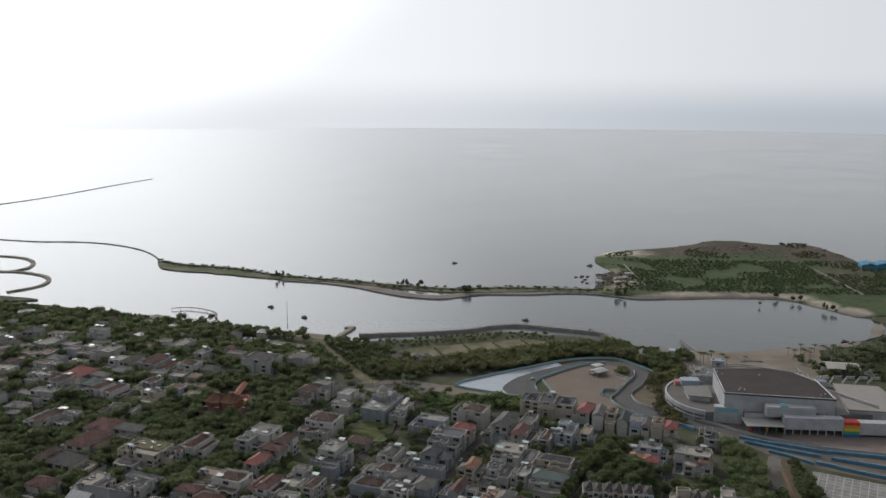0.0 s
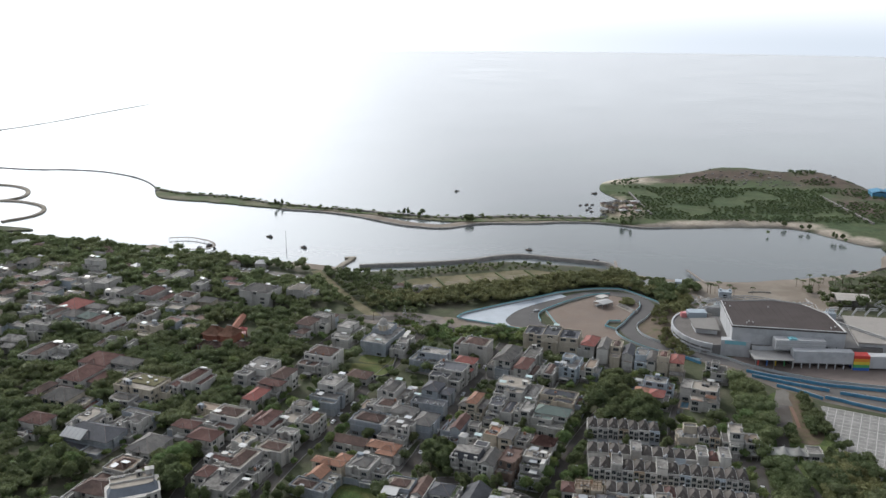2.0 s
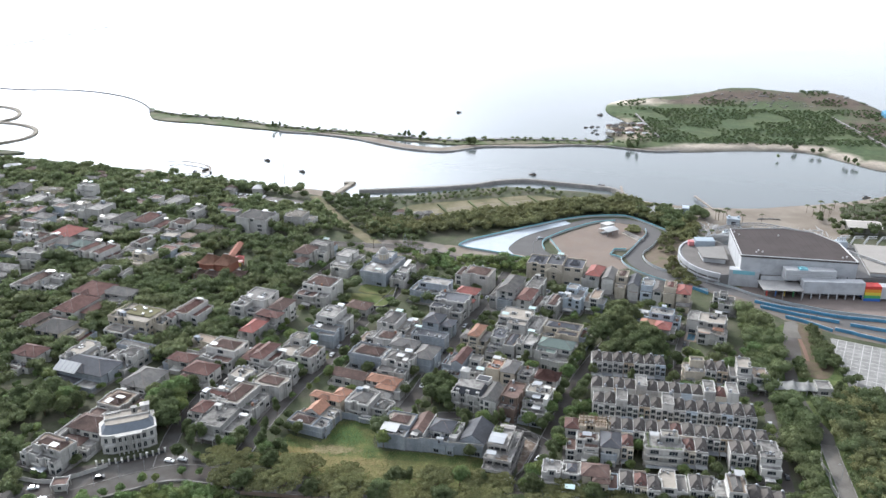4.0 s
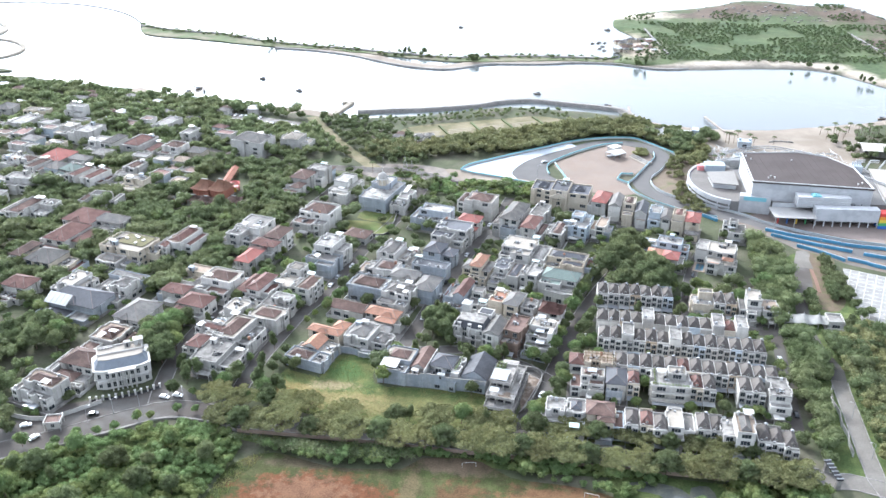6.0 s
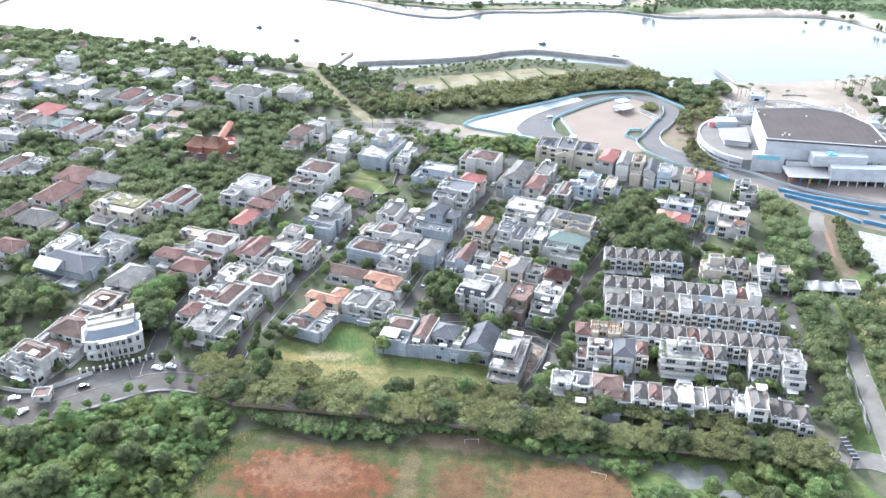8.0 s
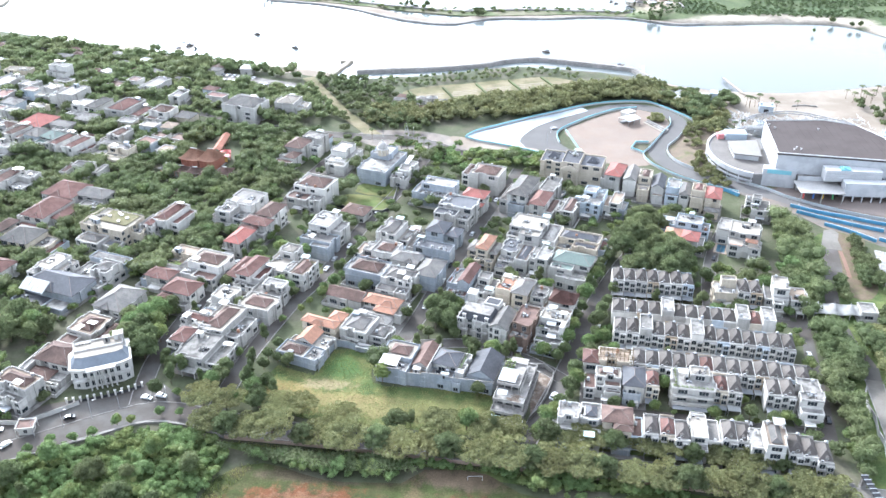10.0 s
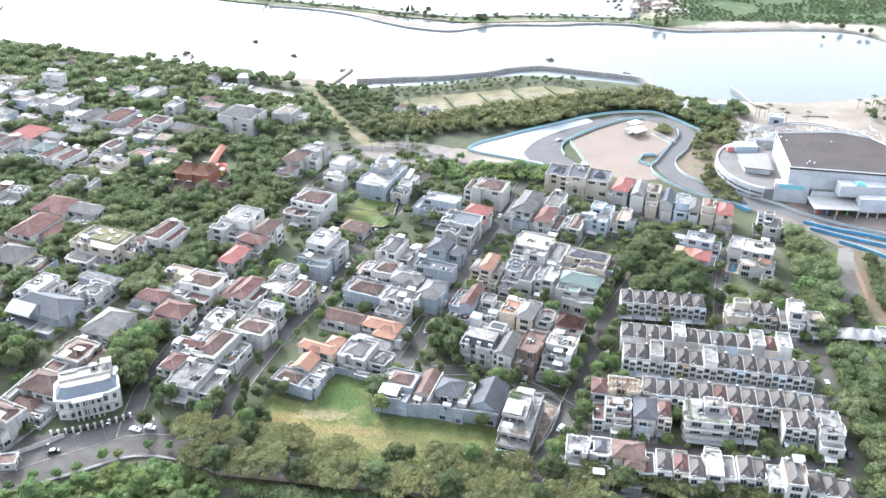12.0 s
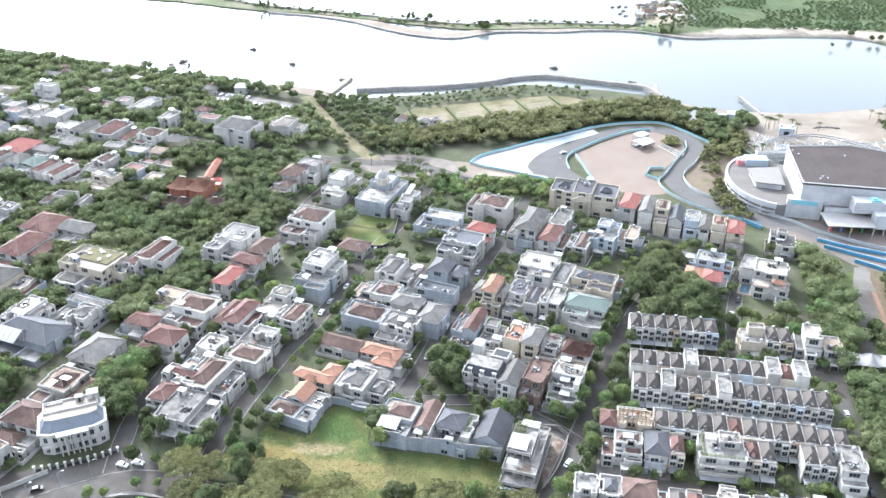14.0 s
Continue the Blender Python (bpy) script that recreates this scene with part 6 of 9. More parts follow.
# pale tracks and the blue sheds of the island
strip("island_track", smooth_line([(146, 1004), (150, 945), (155, 889)], 8), 2.0, 3.4, CONCRETE, "pale straight track on the island", "track", 3)
strip("island_track", smooth_line([(366, 1000), (370, 930), (374, 865)], 8), 2.0, 3.6, CONCRETE, "pale straight track on the island", "track", 3)
for k in range(3):
    r = thing("warehouse", pose(436 + k * 20, 1012 + k * 4, 0, 0, 0, -8), "blue-roofed warehouse on the island", "warehouse", "warehouses")
    bm = bmesh.new()
    box(bm, -9, 9, -10, 10, -1, 7)
    part("wall", bm, BLUE, r)
    bm = bmesh.new()
    gable(bm, -9.5, 9.5, -10.5, 10.5, 7, 2.5)
    part("roof", bm, BLUE, r)

# ---- the temple garden ----
def swept_roof(root, x, y, z, w, d, rise, material, turn=0.0):
    """A tiled hip roof with sagging slopes and upturned corners."""
    bm = bmesh.new()
    n = 10
    grid = []
    for i in range(n + 1):
        for j in range(n + 1):
            u, v = 2 * i / n - 1, 2 * j / n - 1
            fall = max(abs(v), (abs(u) - 0.35) / 0.65 if abs(u) > 0.35 else 0.0)
            grid.append(bm.verts.new((u * w / 2, v * d / 2, rise * (1 - fall) ** 1.35 + 0.9 * (abs(u) * abs(v)) ** 4)))
    for i in range(n):
        for j in range(n):
            a = i * (n + 1) + j
            bm.faces.new((grid[a], grid[a + n + 1], grid[a + n + 2], grid[a + 1]))
    bmesh.ops.solidify(bm, geom=list(bm.faces), thickness=0.25)
    return part("roof", bm, material, root, "", pose(x, y, z, 0, 0, turn))


def temple_hall(x, y, turn, w, d, h, rise, wall_m, roof_m, label):
    r = thing("temple_hall", pose(x, y, 0, 0, 0, turn), label, "temple", "temple halls")
    FOOT.append((x, y, w / 2 + 1, d / 2 + 1, radians(turn)))
    one_box("plinth", r, CONCRETE, -w / 2 - 0.8, w / 2 + 0.8, -d / 2 - 0.8, d / 2 + 0.8, 0, 0.5)
    one_box("wall", r, wall_m, -w / 2, w / 2, -d / 2, d / 2, 0.5, h)
    swept_roof(r, 0, 0, h, w + 3, d + 3, rise, roof_m)
    bm = bmesh.new()
    tube(bm, (-w * 0.2, 0, h + rise + 0.1), (w * 0.2, 0, h + rise + 0.1), 0.3, n=6)
    part("ridge", bm, TRIM, r)
    for k in range(4):
        bm = bmesh.new()
        tube(bm, (-w / 2 + 0.4 + k * (w - 0.8) / 3, -d / 2 - 0.6, 0.5), (-w / 2 + 0.4 + k * (w - 0.8) / 3, -d / 2 - 0.6, h), 0.2, n=8)
        part("column", bm, WALL["rd"][1], r)



def swept_house():
    """The corner house under a maroon roof with upswept eaves."""
    r = thing("house", pose(22.4, 358.2, 0, 0, 0, -17), "white house with a maroon roof of upswept eaves", "house", "houses of the estate")
    FOOT.append((22.4, 358.2, 5.8, 8, radians(-17)))
    block(r, -5.4, 5.4, -1.6, 7.8, 9.0, "F", WALL["wh"][1], ROOF["wh"][1], (-1, 1), False)
    block(r, -5.4, 5.4, -7.8, -1.8, 7.2, "F", WALL["wh"][1], ROOF["tn"][1], (-1, 1), False)
    swept_roof(r, 0, 3.1, 9.0, 11.8, 10.4, 3.6, ROOF["mr"][1])
    for k in range(3):
        balcony_part(r, -5.0 + k * 3.5, -2.2 + k * 3.5, -7.95, 3.6, 1.0, 0.8)
    part("awning", awning_mesh(2), None, r, "", pose(-2.5, -5.0, 6.54))


swept_house()
temple_hall(-188.5, 501.5, -12, 11, 12, 6.0, 4.6, WALL["rd"][1], ROOF["or"][1], "temple hall with a swept orange tiled roof")
temple_hall(-177.6, 499.5, -12, 9, 13, 6.6, 5.0, WALL["rd"][1], ROOF["or"][1], "taller temple hall with a bright orange tiled roof")
temple_hall(-200.5, 489, -12, 6, 6, 3.6, 2.6, WALL["wh"][1], ROOF["gr"][1], "small open pavilion with a grey swept roof")
for hx, hy, hw in ((-191.5, 487, 7.0), (-183.0, 485.5, 7.0), (-174.5, 484, 7.5), (-166, 487, 6.0)):
    temple_hall(hx, hy, -5, hw, 6, 3.6, 2.4, WALL["wh"][1], ROOF["br"][1], "small white pavilion with a swept brown roof")
hall = thing("covered_walk", pose(-181, 528, 0, 0, 0, 93), "long covered walk with a reddish tiled roof", "covered walk")
FOOT.append((-181, 528, 4, 14, 0))
bm = bmesh.new()
gable(bm, -13, 13, -2.6, 2.6, 3.6, 1.5, False)
part("roof", bm, mat("faded_red_tiles", (0.26, 0.12, 0.085), 0.8, var=0.2, size=4, grain=0.2), hall)
for k in range(6):
    for s in (-2, 2):
        one_box("post", hall, WALL["rd"][1], -12 + k * 4.8 - 0.15, -12 + k * 4.8 + 0.15, s - 0.15, s + 0.15, 0, 3.5)
FOOT.append((-180, 506, 15, 26, 0))
# the red and yellow play frame beside it
play = thing("play_frame", pose(-173, 511, 0, 0, 0, 15), "red and yellow climbing frame with a slide", "play frame")
FOOT.append((-173, 511, 5, 5, 0))
RED_PAINT = mat("red_paint", (0.36, 0.07, 0.06), 0.5, var=0.1)
YELLOW_PAINT = mat("yellow_paint", (0.50, 0.36, 0.06), 0.5, var=0.1)
for k in range(4):
    bm = bmesh.new()
    tube(bm, ((-2.5, 2.5)[k % 2], (-2, 2)[k // 2], 0), ((-2.5, 2.5)[k % 2], (-2, 2)[k // 2], 4.6), 0.22, n=8)
    part("post", bm, RED_PAINT, play)
one_box("platform", play, RED_PAINT, -2.8, 2.8, -2.3, 2.3, 2.0, 2.25)
bm = bmesh.new()
hip(bm, -3.2, 3.2, -2.7, 2.7, 4.6, 1.6)
part("roof", bm, RED_PAINT, play)
bm = bmesh.new()
line = [(0.0, -2.4 - 0.6 * k, 2.2 - 0.36 * k + 0.02 * k * k) for k in range(7)]
rows = [[bm.verts.new((x + s, y, z + e)) for s, e in ((-1.0, 0.5), (-0.9, 0), (0.9, 0), (1.0, 0.5))] for x, y, z in line]
for a, b in zip(rows, rows[1:]):
    for i in range(3):
        bm.faces.new((a[i], b[i], b[i + 1], a[i + 1]))
bmesh.ops.solidify(bm, geom=list(bm.faces), thickness=0.08)
part("slide", bm, YELLOW_PAINT, play)

# ---- the villa with a roof garden ----
def garden_villa():
    r = thing("villa", pose(-198.6, 411, 0, 0, 0, -17), "cream villa with a planted roof terrace and grey low wings", "house", "houses of the estate")
    FOOT.append((-196, 412, 18, 13, radians(-17)))
    FOOT.append((-205, 397, 13, 6, radians(-17)))
    cr, wh = WALL["cr"][1], WALL["wh"][1]
    block(r, -14.5, 11, -8, 9.5, 10.0, "F", cr, ROOF["cr"][1], (-1, 1), False)
    block(r, 11.2, 17, -2, 9, 7.0, "F", cr, ROOF["wh"][1], (1,), False)
    block(r, -10, 3, -17, -8.2, 6.2, "P", wh, ROOF["gr"][1], (-1,), False)
    block(r, 3.2, 12, -14, -8.2, 4.6, "P", wh, ROOF["dk"][1], (1,), False)
    block(r, 12.2, 20, 3, 15, 8.8, "P", wh, ROOF["mr"][1], (1,), False)
    bm = bmesh.new()
    plan_prism(bm, house_plan(-8, 9, -2, 9), [(9.74, 0), (9.9, 0)])
    part("roof_lawn", bm, DRYGRASS, r, "worn grass on the roof terrace")
    for k in range(6):
        part("planter", planter_mesh(), None, r, "", pose(-10.5 + k * 3.9, 10.0, 9.74))
        part("planter", planter_mesh(), None, r, "", pose(-12, -6 + k * 2.8, 9.74, 0, 0, 90))
    for k, (px, py) in enumerate(((-5, 3), (0, 6), (5, 4), (3, 0), (-2, 7))):
        bm = bmesh.new()
        plan_prism(bm, house_plan(-0.8, 0.8, -0.5, 0.5), [(0, 0), (0.6, 0), (0.6, 0.1), (0.7, 0.1)])
        part("bench", bm, STEEL, r, "", pose(px, py, 9.9, 0, 0, k * 37))
    part("stair_head", stair_mesh(0), None, r, "", pose(-9, -4, 9.74))
    part("stair_head", stair_mesh(1), None, r, "", pose(-6, -5, 9.74))


garden_villa()

# ---- the plaza and the roundabout below the park ----
PLAZA = mat("brown_asphalt", (0.15, 0.135, 0.12), 0.9, var=0.18, size=9, second=(0.20, 0.17, 0.145), second_size=8)
sheet("plaza", smooth_line([(-98, 562), (-70, 566), (-44, 560), (-24, 543), (-26, 534), (-48, 533), (-80, 536), (-100, 548)], 5, True), 0.045, PLAZA, "brownish dusty plaza where roads meet", "plaza")
FOOT.append((-66, 549, 30, 13, 0))
isle = thing("roundabout", pose(-68, 545, 0), "planted oval traffic island with a pale kerb", "roundabout")
bm = bmesh.new()
ring = [(8.4 * math.cos(k * math.tau / 28), 5.4 * math.sin(k * math.tau / 28)) for k in range(28)]
a, b = ([bm.verts.new((x * s, y * s, z)) for x, y in ring] for s, z in ((1, 0), (1, 0.3)))
c = [bm.verts.new((x * 0.93, y * 0.93, 0.3)) for x, y in ring]
for i in range(28):
    bm.faces.new((a[i - 1], a[i], b[i], b[i - 1]))
    bm.faces.new((b[i - 1], b[i], c[i], c[i - 1]))
part("kerb", bm, CONCRETE, isle)
bm = bmesh.new()
bm.faces.new([bm.verts.new((x * 0.95, y * 0.95, 0.26)) for x, y in ring])
part("grass", bm, GRASS, isle)
mast = thing("lattice_spire", pose(-69, 556, 0), "thin grey lattice spire on the plaza", "spire")
for k in range(4):
    s, t = (-1, 1)[k % 2], (-1, 1)[k // 2]
    bm = bmesh.new()
    tube(bm, (1.6 * s, 1.6 * t, 0), (0.12 * s, 0.12 * t, 9), 0.12, 0.06, 5)
    part("leg", bm, GREYMETAL, mast)
for k in range(4):
    q = 1.6 * (1 - k / 4.6) - 0.1
    one_ring("brace", mast, GREYMETAL, -q, q, -q, q, 1.5 + k * 1.7, 1.65 + k * 1.7, 0.12)

# ---- the bamboo scaffold on the raised row house ----
BAMBOO = mat("bamboo", (0.21, 0.16, 0.105), 0.8, var=0.2, size=2)
scaf = thing("bamboo_scaffold", pose(35.4, 317.4, 0, 0, 0, -5), "tan bamboo scaffold round a raised roof", "scaffold")
for k in range(9):
    for yy in (0.0, 4.5):
        bm = bmesh.new()
        tube(bm, (k * 1.6, yy, 0), (k * 1.6 + rng.uniform(-0.2, 0.2), yy, 12.6 + rng.uniform(-0.8, 0.9)), 0.17, 0.13, 5)
        part("pole", bm, BAMBOO, scaf)
for z in (6.5, 8.2, 9.8, 11.2, 12.2):
    for yy in (0.05, 4.45):
        bm = bmesh.new()
        tube(bm, (-0.4, yy, z), (13.2, yy, z), 0.12, n=5)
        part("rail", bm, BAMBOO, scaf)

# ---- smaller built things ----
def slab_house(x, y, turn):
    """The unfinished concrete house of stepped terraces, long and narrow, with a planted roof strip."""
    r = thing("unfinished_house", pose(x, y, 0, 0, 0, turn), "unfinished bare concrete house with stepped terraces", "house")
    FOOT.append((x, y, 7.5, 17, radians(turn)))
    pale = mat("raw_cement_render", (0.33, 0.315, 0.29), 0.9, var=0.2, size=3, second=(0.22, 0.205, 0.19), second_size=2.5)
    for k, (x0, x1, y0, y1, z) in enumerate(((-6.2, 6.2, -14.5, 13, 3.4), (-6.2, 5.4, -11.5, 13, 6.6), (-6.2, 2.4, -5.5, 8, 9.6))):
        bm = bmesh.new()
        box(bm, x0, x1, y0, y1, z - 0.3, z)
        part("floor_slab", bm, pale, r)
        one_ring("parapet", r, pale, x0, x1, y0, y1, z + 0.002, z + 0.95, 0.2)
        for i in range(4):
            px = x0 + 0.15 + i * (x1 - x0 - 0.65) / 3
            one_box("column", r, pale, px, px + 0.35, y0 + 0.2, y0 + 0.55, z - 3.2 if k else 0, z - 0.3)
        one_box("infill_wall", r, CONCRETE, x0 + 0.35, x1 - 0.35, y0 + 2.2, y1 - 0.3, z - 3.2 if k else 0, z - 0.32)
        # dark panels on the infill paint the shade inside unglazed openings
        for i in range(3):
            px = x0 + 1.4 + i * (x1 - x0 - 2) / 3
            one_box("opening", r, DARK, px, px + 2.2, y0 + 2.12, y0 + 2.3, z - 2.9 if k else 0.2, z - 0.7, "dark panel for the shade in an unglazed opening")
        for i in range(4):
            py = y0 + 4 + i * (y1 - y0 - 7) / 3
            one_box("opening", r, DARK, x1 - 0.37, x1 - 0.28, py, py + 1.7, z - 2.6 if k else 0.6, z - 0.9, "dark panel for the shade in an unglazed opening")
    # grey sheet roof, a strip of roof plants, a half-built stair and the white car canopy
    bm = bmesh.new()
    gable(bm, -6.0, 0.6, -4.8, 3.2, 10.9, 0.5, False)
    part("sheet_roof", bm, GREYMETAL, r, "grey metal sheet roof")
    for px, py in ((-5.6, -4.4), (0.2, -4.4), (-5.6, 2.8), (0.2, 2.8)):
        one_box("post", r, GREYMETAL, px - 0.08, px + 0.08, py - 0.08, py + 0.08, 9.6, 10.95)
    for j in range(3):
        for k in range(4):
            part("planter", planter_mesh(), None, r, "", pose(-5.2 + j * 1.4, 4.3 + k * 2.5, 9.62 if k < 2 else 6.62, 0, 0, 90 + 8 * k) @ Matrix.Diagonal((1, 1.5, 1.4, 1)))
    one_box("stair_wall", r, pale, 2.7, 3.0, -6, 9, 6.6, 9.4)
    one_box("stair_wall", r, pale, 5.1, 5.4, -2, 11, 6.6, 8.4)
    for k in range(7):
        one_box("step", r, pale, 3.0, 5.0, 1.0 + k * 0.6, 1.6 + k * 0.6, 6.6, 6.85 + k * 0.35)
    one_box("roof_slab", r, pale, -4.5, 2.0, 8.2, 12.6, 9.2, 9.45)
    for px, py in ((-4.3, 8.4), (1.6, 8.4), (-4.3, 12.2), (1.6, 12.2)):
        one_box("column", r, pale, px, px + 0.3, py, py + 0.3, 6.6, 9.2)
    for k in range(9):
        one_box("timber", r, ROOF["tn"][1], rng.uniform(-5, 2), rng.uniform(2.2, 4.5), -10.6 + k * 0.5, -10.35 + k * 0.5, 6.62, 6.8)
    part("awning", awning_mesh(2), None, r, "", pose(-3.2, -9.0, 6.6))
    one_box("canopy", r, STEEL, -1.5, 6.4, -18.4, -14.7, 2.5, 2.62, "white sheet canopy")
    for px in (-1.3, 6.1):
        one_box("canopy_post", r, STEEL, px, px + 0.14, -18.2, -18.06, 0, 2.5)
    one_box("canopy", r, AQUA_SHEET, -6.0, -2.0, -18.0, -14.7, 2.3, 2.42, "blue-grey sheet canopy")
    for px in (-5.9, -2.3):
        one_box("canopy_post", r, STEEL, px, px + 0.14, -17.8, -17.66, 0, 2.3)


slab_house(3.6, 303.4, -13)
sheet("building_plot", smooth_line([(9.5, 292), (13.2, 300), (17, 312), (18, 319), (14.5, 322.5), (9.5, 321)], 3, True), 0.055, mat("dug_soil", (0.15, 0.115, 0.09), 0.95, var=0.3, size=3, grain=0.3, second=(0.21, 0.18, 0.15), second_size=3), "dug brown soil of a small building plot", "plot")


def walled_houses():
    """Four houses that stand wall to wall behind one tall blank wall along the lawn."""
    gy, wh = WALL["gy"][1], WALL["wh"][1]

    def plot(x, y, w, d, label):
        a = radians(-14)
        cx, cy = x + w / 2 * math.cos(a) - d / 2 * math.sin(a), y + w / 2 * math.sin(a) + d / 2 * math.cos(a)
        FOOT.append((cx, cy, w / 2, d / 2, a))
        return thing("house", pose(x, y, 0, 0, 0, -14), label, "house", "houses of the estate")

    r = plot(-50.4, 309.6, 12.0, 16.5, "pale grey two-storey house with white awnings and brown roof")
    block(r, 0, 11.8, 0, 6.2, 6.9, "F", gy, ROOF["wh"][1], (-1,), False)
    block(r, 0, 11.8, 6.4, 16.5, 8.4, "P", gy, ROOF["br"][1], (-1,), False)
    bm = bmesh.new()
    plan_prism(bm, house_plan(0.2, 7.6, 1.0, 6.3), [(8.0, 0), (8.1, 0)])
    for v in bm.verts:
        v.co.z += 0.16 * (v.co.y - 3.5)
    part("awning", bm, STEEL, r, "white sheet awning on the roof terrace")
    for px in (0.5, 7.3):
        one_box("awning_post", r, STEEL, px - 0.07, px + 0.07, 1.2, 1.34, 6.2, 7.66)
    r = plot(-38.3, 307.8, 7.2, 19.5, "narrow grey house under a long brown gable roof")
    block(r, 0, 7.0, 4.4, 19, 6.4, "G", wh, ROOF["br"][1], (), False)
    block(r, 0, 7.0, 0.2, 4.2, 5.4, "F", gy, ROOF["tn"][1], (), False)
    clutter(r, 0, 7, 0.2, 4.2, 4.74, 1)
    one_box("party_wall", r, TRIM, 7.05, 7.3, 1, 19, 0, 8.2)
    r = plot(-30.7, 307.0, 13.4, 17.5, "white house with a dark slate hip roof and terraces")
    block(r, 0.2, 9.6, 6.6, 15.5, 7.4, "H", wh, ROOF["dk"][1], (-1, 1), False)
    block(r, 0.2, 9.6, 0.2, 6.3, 5.2, "F", gy, ROOF["wh"][1], (), False)
    block(r, 9.9, 13.2, 0.2, 6.0, 4.6, "F", gy, ROOF["wh"][1], (), False)
    block(r, 9.9, 13.2, 6.2, 16.5, 7.0, "F", wh, ROOF["wh"][1], (1,), False)
    for k in range(4):
        part("planter", planter_mesh(), None, r, "", pose(11.4, 7.5 + k * 2.4, 6.34, 0, 0, 90))
    clutter(r, 0.2, 9.6, 0.4, 6, 4.54, 3)
    one_box("stair_box", r, wh, 9.9, 13.2, 4.2, 6.0, 3.94, 6.6)
    r = plot(-16.8, 306.2, 12.4, 19.0, "grey house under one large dark gable roof")
    block(r, 0.4, 11.4, 3.2, 18.4, 5.2, "G", gy, ROOF["dk"][1], (-1, 1), False)
    block(r, 0.4, 11.4, 0.2, 3.0, 4.6, "F", gy, ROOF["wh"][1], (), False)


walled_houses()


def roof_garden_house():
    """The tall white row-end house with long balconies and a planted roof."""
    r = thing("house", pose(69.4, 307.4, 0, 0, 0, -5), "tall white house with long balconies and a planted roof", "house", "houses of the estate")
    FOOT.append((69.4, 307.4, 8, 6.5, radians(-5)))
    wh = WALL["wh"][1]
    block(r, -7.6, 7.6, -5.2, 6.2, 9.6, "F", wh, ROOF["wh"][1], (-1, 1), False)
    block(r, -1.0, 6.0, 0.6, 6.0, 12.2, "F", wh, ROOF["cr"][1], (-1,), False, 8.94)
    for k in range(3):
        balcony_part(r, -7.2, 7.2, -5.35, 0.3 + 3.1 * k + (2.6 if not k else 0), 1.5, 0.8)
    for k in range(5):
        part("planter", planter_mesh(), None, r, "", pose(-6.2 + k * 3.0, -4.3, 8.94))
        part("planter", planter_mesh(), None, r, "", pose(-6.2, -3.0 + k * 2.0, 8.94, 0, 0, 90))
    part("awning", awning_mesh(0), None, r, "", pose(-3.6, 3.4, 8.94))
    part("water_tank", tank_mesh(2), None, r, "", pose(4.5, 4.5, 11.54))
    one_box("carport_roof", r, GREYMETAL, -7, 7, -9.0, -6.9, 2.5, 2.62)
    for px in (-6.8, 0, 6.6):
        one_box("carport_post", r, GREYMETAL, px, px + 0.16, -8.9, -8.74, 0, 2.5)


roof_garden_house()


def lawn_corner_house():
    """The low house at the head of the lawn and the cream one with an L-shaped orange roof behind it."""
    gy, wh, cr = WALL["gy"][1], WALL["wh"][1], WALL["cr"][1]
    r = thing("house", pose(-92.8, 318.6, 0, 0, 0, -19), "low grey-walled house with brown and orange roofs", "house", "houses of the estate")
    FOOT.append((-82.2, 323.6, 9.5, 9, radians(-19)))
    block(r, 0, 12.3, 0, 8.3, 5.2, "P", gy, ROOF["br"][1], (-1,), False)
    block(r, 12.5, 18.0, 0, 8.3, 5.2, "F", gy, ROOF["wh"][1], (1,), False)
    block(r, 4.0, 11.6, 8.5, 17.5, 5.8, "G", wh, ROOF["or"][1], (-1,), False)
    block(r, 11.9, 18.0, 8.5, 17.0, 5.0, "F", wh, ROOF["cr"][1], (1,), False)
    block(r, 0, 3.8, 8.5, 14.0, 3.6, "F", wh, ROOF["tn"][1], (-1,), False)
    bm = bmesh.new()
    hip(bm, 4.6, 7.0, 0.9, 2.6, 5.3, 0.5)
    part("skylight", bm, STEEL, r)
    r = thing("house", pose(-86.6, 338.2, 0, 0, 0, -19), "cream house with an L-shaped hip roof of orange tiles", "house", "houses of the estate")
    FOOT.append((-78, 340.5, 8.5, 6.5, radians(-19)))
    block(r, 0, 15.6, 0, 4.8, 6.6, "H", cr, ROOF["or"][1], (-1, 1), False)
    block(r, 9.6, 15.6, 5.0, 11.5, 6.6, "H", cr, ROOF["or"][1], (1,), False)
    block(r, 1.0, 9.4, 5.0, 9.0, 3.4, "F", cr, GRASS, (-1,), False)


lawn_corner_house()


